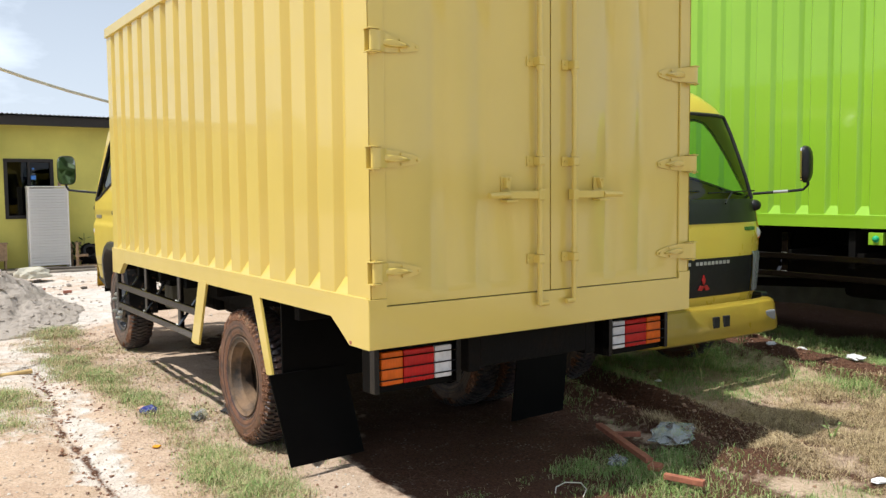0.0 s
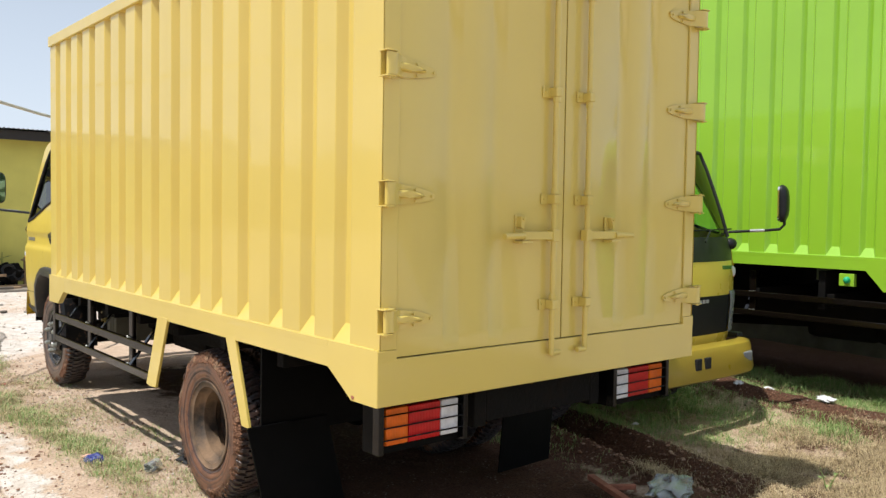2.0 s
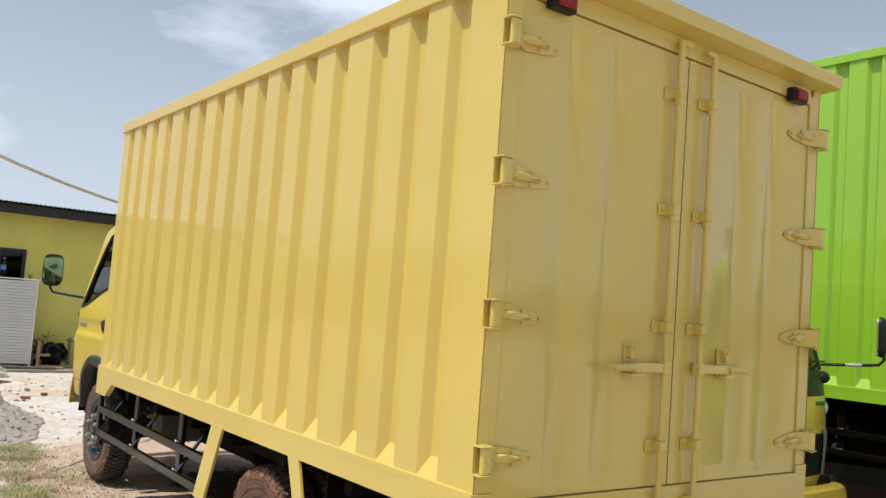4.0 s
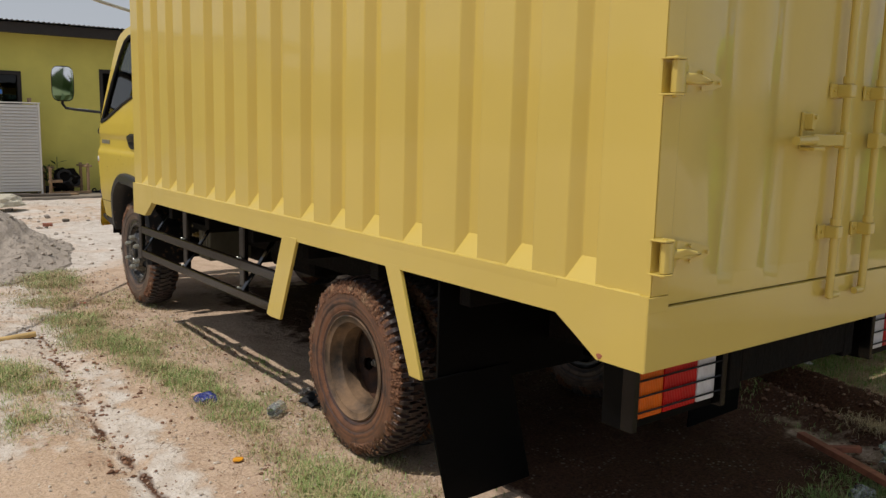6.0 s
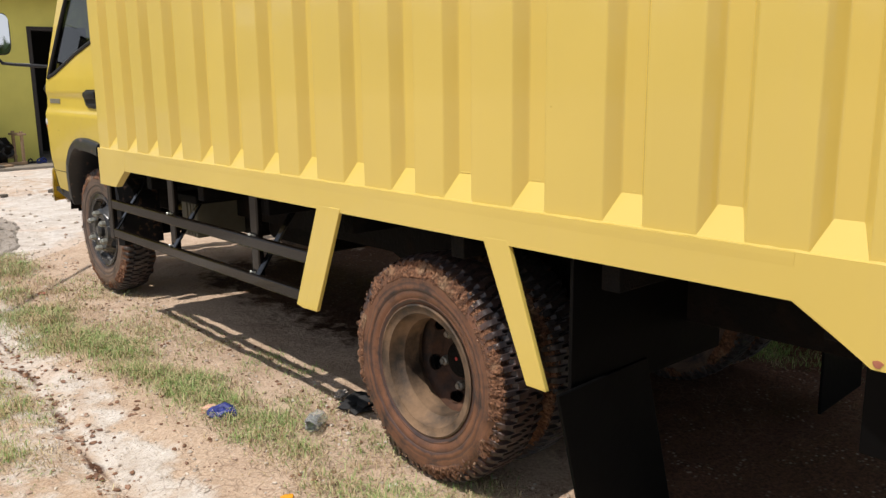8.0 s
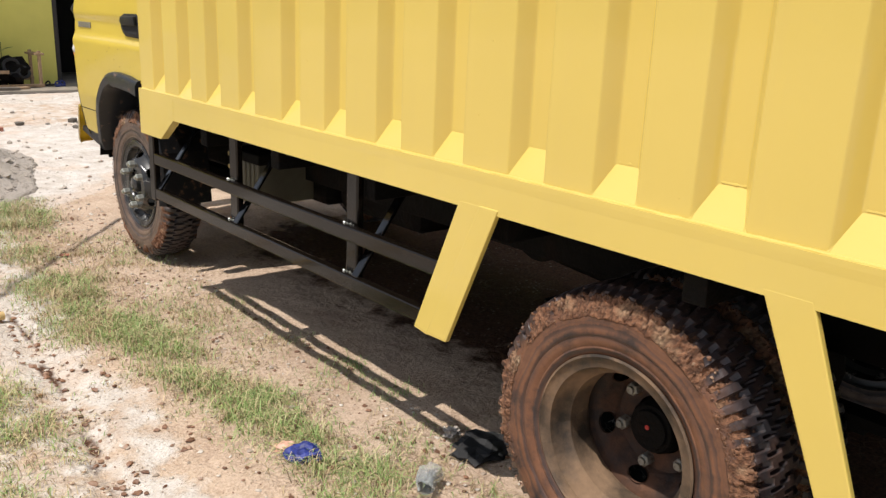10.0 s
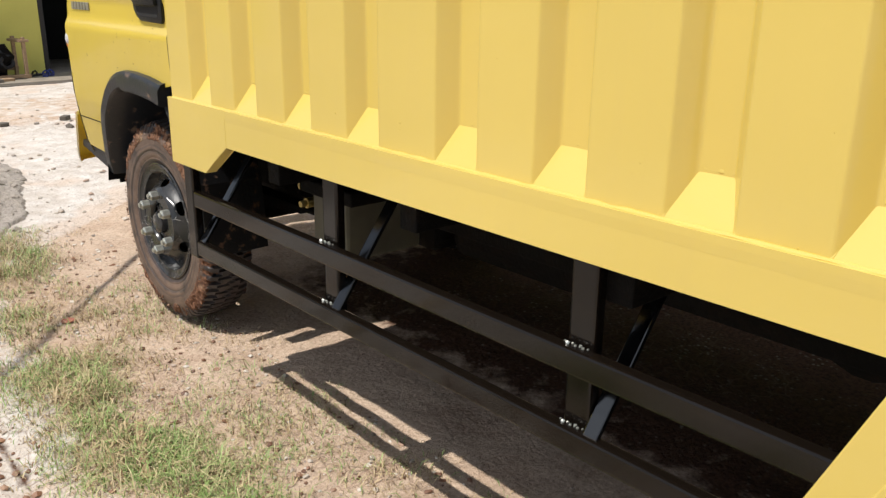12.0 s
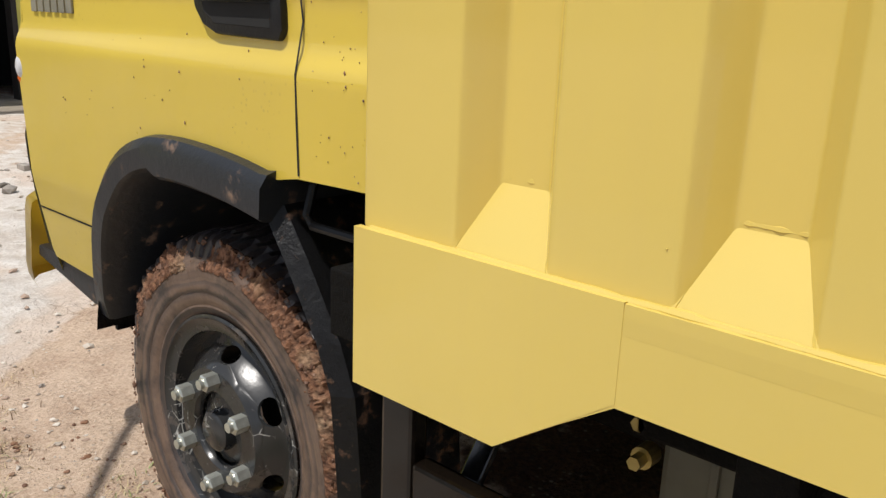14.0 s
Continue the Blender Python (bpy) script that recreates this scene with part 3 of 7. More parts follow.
def ground_kinds(x, y):
    """Chalk, turf and dark soil, each 0 to 1; the soil includes shade painted under the trucks."""
    edge = 1.26 + 0.10 * np.sin(y * 0.9 + 0.5) + 0.35 * (fractal(x, y, 1.1, 3, 2) - 0.5) + 1.7 * smooth(8.6, 10.5, y) + 6 * smooth(10.5, 12.5, y)
    pale = smooth(0.14, -0.14, x - edge) * smooth(-3.5, -1.5, x)
    # unseen chalk at low y is added to bounce light onto the rear doors
    pale = np.maximum(pale * smooth(6.2, 5.0, x), smooth(1.3, 0.6, y))
    clay = smooth(0.98, 0.78, x + 0.3 * (fractal(x, y, 1.7, 3, 44) - 0.5)) * smooth(5.7, 5.1, y + 0.5 * (fractal(x, y, 1.3, 3, 45) - 0.5)) * smooth(0.9, 1.6, y)
    pale = pale * (1 - 0.85 * clay) * (1 - 0.5 * smooth(0.54, 0.64, fractal(x, y, 1.1, 4, 41)) * smooth(9, 7.5, y))
    pale = pale * (1 - smooth(9.5, 11.0, y) * (0.12 + 0.4 * smooth(0.50, 0.62, fractal(x, y, 0.9, 4, 83))))
    turf = turf_amount(x, y) * smooth(0.6, 1.4, y)
    dark = np.zeros_like(np.asarray(x, float))
    for i, line in enumerate(RUTS):
        d = along(x, y, line) + 0.25 * (fractal(x, y, 2.4, 3, 50 + i) - 0.5)
        dark = np.maximum(dark, smooth(0.50, 0.22, d) if i == 0 else smooth(0.40, 0.18, d))
    # shade below the box truck, painted as dark soil
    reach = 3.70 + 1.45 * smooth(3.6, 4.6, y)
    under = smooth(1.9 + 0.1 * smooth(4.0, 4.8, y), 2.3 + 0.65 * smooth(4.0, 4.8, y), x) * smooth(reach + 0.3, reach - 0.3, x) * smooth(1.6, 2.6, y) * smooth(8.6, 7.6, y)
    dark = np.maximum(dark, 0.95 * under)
    # shade under and beyond the green truck, painted into the same mask
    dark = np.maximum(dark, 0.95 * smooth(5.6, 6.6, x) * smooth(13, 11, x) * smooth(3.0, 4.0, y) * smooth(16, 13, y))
    # the crumbled crack beside the chalk
    split = x - 1.02 - 0.08 * np.sin(y) - 0.10 * (fractal(x, y, 2.2, 3, 91) - 0.5)
    dark = np.maximum(dark, 0.75 * np.exp(-(split / 0.020) ** 2) * smooth(3, 4, y) * smooth(8, 7, y))
    # thatch and roots stain the soil between the blades
    turf = np.maximum(turf, 0.70 * smooth(3.3, 3.9, x) * smooth(7.0, 5.5, y) * smooth(0.6, 1.6, y) * (1 - straw_amount(x, y)))
    # red crumbly soil shows between the straw
    dark = np.maximum(dark, straw_amount(x, y) * (0.45 + 0.45 * smooth(0.36, 0.60, fractal(x, y, 2.1, 4, 95))))
    return pale, turf, dark


def spread(lo, a, b, hi, step, grow=1.22):
    """Even steps from a to b, growing ones beyond."""
    mid = list(np.arange(a, b + step / 2, step))
    out, s = [], step
    p = mid[-1]
    while p < hi:
        s *= grow
        p += s
        out.append(p)
    pre, s, p = [], step, mid[0]
    while p > lo:
        s *= grow
        p -= s
        pre.append(p)
    return np.array(pre[::-1] + mid + out)


gx, gy = spread(-900, -1.2, 7.6, 900, 0.045), spread(-900, 1.6, 13.0, 900, 0.045)
GX, GY = np.meshgrid(gx, gy)
GZ = ground_height(GX, GY)
nx, ny = len(gx), len(gy)
ids = np.arange(nx * ny).reshape(ny, nx)
quads = np.stack([ids[:-1, :-1], ids[:-1, 1:], ids[1:, 1:], ids[1:, :-1]], -1).reshape(-1, 4)
ground_mesh = bpy.data.meshes.new("ground")
ground_mesh.from_pydata(np.stack([GX, GY, GZ], -1).reshape(-1, 3).tolist(), [], quads.tolist())
pale_k, turf_k, soil_shade_k = ground_kinds(GX, GY)
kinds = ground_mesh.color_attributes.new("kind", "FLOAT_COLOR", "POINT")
kinds.data.foreach_set("color", np.stack([pale_k, turf_k, soil_shade_k, np.ones_like(pale_k)], -1).astype(np.float32).ravel())
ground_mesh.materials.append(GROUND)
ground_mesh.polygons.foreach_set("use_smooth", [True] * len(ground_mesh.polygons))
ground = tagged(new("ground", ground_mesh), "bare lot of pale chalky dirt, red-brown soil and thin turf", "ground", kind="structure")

# ---- the trucks: cargo bodies ----
GROOVES = [0.195, 0.458, 0.726, 1.041, 1.326, 1.582, 1.849, 2.138, 2.403, 2.680, 2.947, 3.255, 3.525, 3.785, 4.044]
LIP, DEEP = 0.122, 0.040         # a groove's width at the face, and its depth


def side_panel(x, s, y0, y1, grooves, z0, z1):
    """One pressed sheet with trapezoid grooves, standing at x; s is the way out of the body."""
    pts = [(y0, 0.0)]
    for g in grooves:
        pts += [(g, 0.0), (g + 0.030, DEEP), (g + LIP - 0.030, DEEP), (g + LIP, 0.0)]
    pts.append((y1, 0.0))
    bm = bmesh.new()
    # small rounding at each fold
    soft = []
    for i, p in enumerate(pts):
        if i in (0, len(pts) - 1):
            soft.append(p)
            continue
        a, b = Vector(pts[i - 1]), Vector(pts[i + 1])
        q = Vector(p)
        ua, ub = (a - q).normalized(), (b - q).normalized()
        soft += [tuple(q + ua * 0.008), tuple(q + ua * 0.003), tuple(q + (ua + ub) * 0.0008), tuple(q + ub * 0.003), tuple(q + ub * 0.008)]
    levels = [z0 + (z1 - z0) * k / 8 for k in range(9)]
    sheet(bm, [[(x - s * (d + 0.0025 * noise.noise(Vector((y * 1.9, z * 1.3, s * 7)))), y, z) for y, d in soft] for z in levels])
    back = x - s * (DEEP + 0.012)
    sheet(bm, [[(back, y0, z) for z in (z0, z1)], [(back, y1, z) for z in (z0, z1)]])
    return bm


def gusset_mesh(x, s, z):
    """The sloped plate that closes a groove at its foot."""
    bm = bmesh.new()
    k, t = LIP / 2, 0.003
    front = [(x + s * 0.0015, -0.003, z), (x + s * 0.0015, LIP + 0.003, z), (x - s * (DEEP + 0.004), LIP - 0.026, z + 0.084), (x - s * (DEEP + 0.004), 0.026, z + 0.084)]
    back = [(p[0] - s * 0.006, p[1], p[2] - 0.004) for p in front]
    a, b = [bm.verts.new(p) for p in front], [bm.verts.new(p) for p in back]
    bm.faces.new(a)
    bm.faces.new(b[::-1])
    for i in range(4):
        bm.faces.new((a[i], a[(i + 1) % 4], b[(i + 1) % 4], b[i]))
    bmesh.ops.bevel(bm, geom=list(bm.edges), offset=0.0018, segments=1, affect="EDGES")
    return bm


def gusset_weld_mesh(x, s, z):
    """A lumpy bead round the three free edges of a gusset."""
    bm = bmesh.new()
    corners = [Vector((x - s * 0.001, -0.002, z + 0.001)), Vector((x - s * (DEEP + 0.003), 0.026, z + 0.083)), Vector((x - s * (DEEP + 0.003), LIP - 0.026, z + 0.083)), Vector((x - s * 0.001, LIP + 0.002, z + 0.001))]
    path = []
    for a, b in zip(corners, corners[1:]):
        path += [a.lerp(b, k / 10) for k in range(10)]
    path.append(corners[-1])
    tube(bm, path, [max(0.0012, 0.0030 + 0.0020 * noise.noise(Vector((i * 0.6, 3.0, s))) + 0.0012 * noise.noise(Vector((i * 1.9, 7.0, s)))) for i in range(len(path))], 6)
    return bm


def weld_mesh(x, y0, y1, z, seed):
    """An uneven bead of weld along a straight joint."""
    bm = bmesh.new()
    k = int((y1 - y0) / 0.014)
    path = [(x, y0 + (y1 - y0) * i / k, z + 0.0012 * noise.noise(Vector((i * 0.31, seed, 0)))) for i in range(k + 1)]
    tube(bm, path, [max(0.0014, 0.0042 + 0.0026 * noise.noise(Vector((i * 0.43, seed, 5))) + 0.0010 * noise.noise(Vector((i * 1.7, seed, 9)))) for i in range(k + 1)], 6)
    return bm


def strap_mesh(s):
    """The tapering strap of a door hinge: curled round its pin, bent down to the door, with a pressed ridge."""
    bm = bmesh.new()
    e = s * 0.985
    # distance in from the edge, stand-off from the door, and the strap's upper and lower edge
    plan = [(0.014, -0.026, 0.039, -0.039), (0.005, -0.030, 0.040, -0.040), (0.000, -0.039, 0.040, -0.040), (0.004, -0.048, 0.040, -0.040), (0.013, -0.052, 0.040, -0.040), (0.034, -0.050, 0.040, -0.040), (0.052, -0.042, 0.040, -0.040), (0.078, -0.020, 0.039, -0.039), (0.098, -0.007, 0.037, -0.038), (0.125, -0.004, 0.034, -0.036), (0.190, -0.004, 0.024, -0.030), (0.240, -0.004, 0.013, -0.022), (0.262, -0.004, 0.004, -0.014)]
    rows = [[(e - s * d, y, low), (e - s * d, y, (low + high) / 2), (e - s * d, y, high)] for d, y, high, low in plan]
    sheet(bm, rows)
    bmesh.ops.recalc_face_normals(bm, faces=bm.faces)
    bmesh.ops.solidify(bm, geom=list(bm.faces), thickness=0.005)
    prism(bm, [(e - s * 0.072, 0.016), (e - s * 0.13, 0.013), (e - s * 0.195, 0.002), (e - s * 0.212, -0.006), (e - s * 0.195, -0.012), (e - s * 0.13, -0.014), (e - s * 0.072, -0.014)], "y", -0.024, 0.0, 0.008)
    return bm


def hinge_bracket_mesh(s):
    """The open channel on the corner post that holds the hinge pin between two ears."""
    bm = bmesh.new()
    e = s * 0.985
    box(bm, min(e + s * 0.006, e - s * 0.050), max(e + s * 0.006, e - s * 0.050), -0.010, -0.0045, -0.046, 0.046, 0.0015)
    for z in (-0.048, 0.043):
        outline = [(e + s * 0.010, -0.005), (e + s * 0.010, -0.046), (e + s * 0.004, -0.054), (e - s * 0.030, -0.056), (e - s * 0.046, -0.046), (e - s * 0.050, -0.005)]
        prism(bm, outline, "z", z, z + 0.005, 0.0015)
    return bm


def hinge_pin_mesh(s):
    bm = bmesh.new()
    tube(bm, [(s * 0.972, -0.039, -0.054), (s * 0.972, -0.039, 0.052)], 0.007, 10)
    return bm


def bolt_mesh(axis="y", r=0.006, h=0.005):
    bm = bmesh.new()
    tube(bm, [(0, 0, 0), (0, -h, 0)] if axis == "y" else [(0, 0, 0), (-h, 0, 0)], r, 6)
    return bm


def door_mesh(s, w, z0, z1):
    """A sheet-steel door leaf with two shallow pressed flutes."""
    bm = bmesh.new()
    x0, x1 = 0.004, w
    xs = [x0]
    for k in (0.402, 0.643):
        m = k / 0.912 * w
        xs += [m - 0.047, m - 0.033, m + 0.033, m + 0.047]
    xs.append(x1)
    zs = [z0, z0 + 0.058, z0 + 0.070, z0 + 0.5, z0 + 1.0, z1 - 0.056, z1 - 0.046, z1]
    rows = []
    for z in zs:
        row = []
        for i, x in enumerate(xs):
            inner = 0 < i < len(xs) - 1 and (i % 4 in (2, 3)) and z0 + 0.065 < z < z1 - 0.05
            row.append((s * x, 0.010 + (0.010 if inner else 0.0) + 0.0025 * noise.noise(Vector((x * 3 * s, z * 2, 4))), z))
        rows.append(row)
    sheet(bm, rows)
    box(bm, min(s * x0, s * x1), max(s * x0, s * x1), 0.026, 0.036, z0, z1)
    for x in (x0, x1):
        sheet(bm, [[(s * x, 0.010, z0), (s * x, 0.010, z1)], [(s * x, 0.030, z0), (s * x, 0.030, z1)]])
    for z in (z0, z1):
        sheet(bm, [[(s * x0, 0.010, z), (s * x1, 0.010, z)], [(s * x0, 0.030, z), (s * x1, 0.030, z)]])
    return bm


def cargo_body(truck, mat, hw, length, floor, top, grooves, tab, mirrored=True):
    """The steel box of a truck: grooved sides, skirt, rear frame with two doors, roof with a rain visor."""
    ledge = floor
    low = ledge - 0.10
    for s in ((-1, 1) if mirrored else (-1,)):
        wall_x = s * (hw - 0.010)
        cuts = [0.0, length - 0.012]
        sheets = []
        for a, b in zip(cuts, cuts[1:]):
            inside = [g for g in grooves if a <= g < b]
            sheets.append(part("side_panel", side_panel(wall_x, s, a, b, inside, ledge, top - 0.072), mat, truck, smooth=True))
        foot = None
        for g in grooves:
            host = next(p for p, a, b in zip(sheets, cuts, cuts[1:]) if a <= g < b)
            if foot is None:
                foot = part("gusset", gusset_mesh(wall_x, s, ledge), mat, host)
                foot.matrix_basis = Matrix.Translation((0, g, 0))
                part("weld_bead", gusset_weld_mesh(wall_x, s, ledge), mat, foot, smooth=True)
            else:
                again(foot, Matrix.Translation((0, g, 0)), host)
        # beads of weld spatter under the paint
        rng = random.Random(60 + s)
        bm = bmesh.new()
        for i in range(90):
            y, z = rng.uniform(0.1, length - 0.1), ledge + 0.004 + 0.35 * rng.random() ** 3
            if any(g - 0.01 < y < g + LIP + 0.01 for g in grooves):
                continue
            got = bmesh.ops.create_icosphere(bm, subdivisions=1, radius=0.0009 + 0.0012 * rng.random() ** 2)["verts"]
            bmesh.ops.translate(bm, vec=(wall_x, y, z), verts=got)
        part("weld_spatter", bm, mat, sheets[0], smooth=True)["kind"] = "stuff"
        # skirt with its lowered ends
        bm = bmesh.new()
        outline = [(0.0, ledge), (0.0, tab), (0.17, tab), (0.34, low), (length - 0.365, low), (length - 0.225, tab + 0.01), (length, tab + 0.01), (length, ledge)]
        a, b = s * hw, s * (hw - 0.035)
        prism(bm, outline, "x", min(a, b), max(a, b), 0.003)
        skirt = part("skirt", bm, mat, truck)
        bm = bmesh.new()
        prism(bm, [(s * (hw - 0.012), ledge + 0.001), (s * (hw + 0.0009), ledge + 0.001), (s * (hw + 0.0009), ledge - 0.012), (s * (hw + 0.0001), ledge - 0.030), (s * (hw - 0.012), ledge - 0.030)], "y", 0.341, length - 0.367)
        part("skirt_lip", bm, mat, skirt)
        part("weld_bead", weld_mesh(s * (hw - 0.0085), 0.03, length - 0.02, ledge + 0.0015, s + 3), mat, skirt, smooth=True)
        for y0, y1 in ((0.0, 0.33), (length - 0.366, length)):
            bm = bmesh.new()
            a, b = s * (hw + 0.0006), s * (hw - 0.01)
            pts = [(0.0, ledge + 0.002), (0.0, tab), (0.17, tab), (0.34, low + 0.001), (0.34, ledge + 0.002)] if y0 == 0 else [(y0, ledge + 0.002), (y0, low + 0.001), (length - 0.225, tab + 0.011), (length, tab + 0.011), (length, ledge + 0.002)]
            prism(bm, pts, "x", min(a, b), max(a, b))
            part("corner_plate", bm, mat, skirt)
        bm = bmesh.new()
        a, b = s * (hw + 0.004), s * (hw - 0.06)
        box(bm, min(a, b), max(a, b), -0.0, length, top - 0.075, top, 0.004)
        part("top_rail", bm, mat, truck)
        bm = bmesh.new()
        a, b = s * (hw - 0.0145), s * (hw - 0.090)
        box(bm, min(a, b), max(a, b), 0.0, 0.085, ledge, top - 0.072, 0.004)
        part("rear_post", bm, mat, truck)
        bm = bmesh.new()
        a, b = s * (hw - 0.0145), s * (hw - 0.06)
        box(bm, min(a, b), max(a, b), length - 0.03, length - 0.001, ledge - 0.001, top - 0.074, 0.003)
        part("front_post", bm, mat, truck)
    bm = bmesh.new()
    box(bm, -hw + 0.05, hw - 0.05, length - 0.03, length - 0.005, ledge, top - 0.01)
    part("front_wall", bm, mat, truck)
    bm = bmesh.new()
    box(bm, -hw + 0.02, hw - 0.02, 0.02, length - 0.02, low + 0.02, ledge - 0.01)
    part("floor_pan", bm, CHASSIS, truck)
    bm = bmesh.new()
    box(bm, -hw + 0.03, hw - 0.03, 0.0, length, top - 0.03, top + 0.004, 0.004)
    part("roof_sheet", bm, mat, truck)
    # rear frame
    bm = bmesh.new()
    box(bm, -hw, hw, -0.003, 0.05, tab, ledge - 0.034, 0.004)
    part("rear_sill", bm, mat, truck)
    for s in (-1, 1):
        bm = bmesh.new()
        box(bm, min(s * hw, s * (hw - 0.088)), max(s * hw, s * (hw - 0.088)), -0.0035, 0.05, ledge - 0.045, ledge, 0.002)
        part("sill_corner", bm, mat, truck)
    bm = bmesh.new()
    box(bm, -hw + 0.088, hw - 0.088, 0.0, 0.06, top - 0.116, top - 0.03, 0.003)
    part("rear_header", bm, mat, truck)
    bm = bmesh.new()
    prism(bm, [(0.0, top - 0.045), (-0.095, top - 0.036), (-0.102, top + 0.022), (0.0, top + 0.03)], "x", -hw - 0.012, hw + 0.012, 0.004)
    part("rain_visor", bm, mat, truck)
    w = hw - 0.093
    z0, z1 = ledge - 0.030, top - 0.122
    leaf = {}
    for s in (-1, 1):
        leaf[s] = part("cargo_door", door_mesh(s, w, z0, z1), mat, truck, smooth=True)
        host = leaf[s]
        strap = part("hinge", strap_mesh(s), mat, host, smooth=True)
        part("bracket", hinge_bracket_mesh(s), mat, strap)
        part("pin", hinge_pin_mesh(s), mat, strap)
        k = hw / 0.985
        n_h = 4
        for i in range(n_h):
            z = ledge + 0.113 + (top - ledge - 0.388) / (n_h - 1) * i
            m = Matrix.Translation((s * (hw - 0.985), 0.004, z))
            if i == 0:
                strap.matrix_basis = m
                for bx, bz in ((0.165, 0.018), (0.165, -0.024), (0.245, -0.005)):
                    b = part("bolt", bolt_mesh(), mat, strap)
                    b.matrix_basis = Matrix.Translation((s * (0.985 - bx), -0.008, bz))
            else:
                again(strap, m, host)
        # locking bar, its guides and its handle
        x = 0.013 + s * 0.109
        bm = bmesh.new()
        tube(bm, [(x, -0.026, z0 - 0.062), (x, -0.026, z1 + 0.046)], 0.0135, 14)
        for z in (z0 - 0.056, z1 + 0.040):
            tube(bm, [(x, -0.026, z), (x - s * 0.052, -0.026, z)], [0.0125, 0.0115], 10)
        rod = part("locking_bar", bm, mat, host)
        for z in (ledge + 0.127, ledge + 0.583, ledge + 1.041, ledge + 1.506):
            bm = bmesh.new()
            box(bm, x - 0.055, x + 0.030, 0.000, 0.008, z - 0.024, z + 0.022, 0.002)
            box(bm, x - 0.019, x + 0.019, -0.045, 0.004, z - 0.022, z + 0.020, 0.006)
            up = 1 if z < ledge + 0.8 else -1
            tube(bm, [(x, -0.026, z + up * 0.022), (x, -0.026, z + up * 0.044)], 0.018, 12)
            tube(bm, [(x - 0.040, 0.0, z), (x - 0.040, -0.006, z)], 0.006, 6)
            part("bar_guide", bm, mat, rod)
        z = ledge + 0.425
        bm = bmesh.new()
        box(bm, min(x, x + s * 0.20), max(x, x + s * 0.20), -0.036, -0.026, z - 0.018, z + 0.018, 0.003)
        tube(bm, [(x + s * 0.19, -0.031, z), (x + s * 0.31, -0.040, z - 0.002)], [0.016, 0.013], 10)
        box(bm, min(x - s * 0.018, x + s * 0.018), max(x - s * 0.018, x + s * 0.018), -0.042, -0.004, z - 0.026, z + 0.026, 0.004)
        part("lock_handle", bm, mat, rod)
        bm = bmesh.new()
        cx0 = x + s * 0.155
        box(bm, min(cx0, cx0 + s * 0.055), max(cx0, cx0 + s * 0.055), 0.0, 0.008, z - 0.03, z + 0.085, 0.002)
        prism(bm, [(cx0 + s * 0.012, z + 0.080), (cx0 + s * 0.045, z + 0.080), (cx0 + s * 0.045, z + 0.035), (cx0 + s * 0.030, z + 0.028), (cx0 + s * 0.026, z + 0.045)], "y", -0.026, 0.004, 0.002)
        box(bm, min(cx0 - s * 0.005, cx0 + s * 0.06), max(cx0 - s * 0.005, cx0 + s * 0.06), -0.048, 0.004, z - 0.032, z - 0.022, 0.002)
        tube(bm, [(cx0 + s * 0.03, 0.0, z + 0.07), (cx0 + s * 0.03, -0.034, z + 0.07)], 0.007, 6)
        part("handle_catch", bm, mat, rod)
        bm = bmesh.new()
        sx = s * (hw - 0.241)
        box(bm, sx - 0.058, sx + 0.058, -0.040, 0.002, top - 0.142, top - 0.078, 0.006)
        marker = part("marker_lamp", bm, BLACK_PLASTIC, truck, "small red marker lamp under the rain visor")
        bm = bmesh.new()
        box(bm, sx - 0.040, sx + 0.044, -0.052, -0.036, top - 0.134, top - 0.086, 0.007)
        part("lens", bm, DARK_RED_LENS, marker)
    return leaf


def fender_struts(truck, mat, hw, wheel_y, floor):
    """The slanted posts that stand from the skirt before and behind the rear wheel."""
    low = floor - 0.10
    for s in (-1, 1):
        a, b = s * (hw + 0.0004), s * (hw - 0.016)
        bm = bmesh.new()
        prism(bm, [(1.983, low + 0.012), (2.132, low + 0.012), (2.305, low - 0.400), (2.245, low - 0.408)], "x", min(a, b), max(a, b), 0.003)
        strut = part("fender_strut", bm, mat, truck)
        bm = bmesh.new()
        a2, b2 = s * (hw + 0.0026), s * (hw - 0.014)
        prism(bm, [(1.983, low + 0.012), (2.052, low + 0.012), (2.248, low - 0.405), (2.160, low - 0.402)], "x", min(a2, b2), max(a2, b2), 0.003)
        part("folded_edge", bm, mat, strut)
        bm = bmesh.new()
        prism(bm, [(1.168, low + 0.012), (1.270, low + 0.012), (1.090, low - 0.400), (1.015, low - 0.400)], "x", min(a, b), max(a, b), 0.003)
        part("fender_strut", bm, mat, truck)


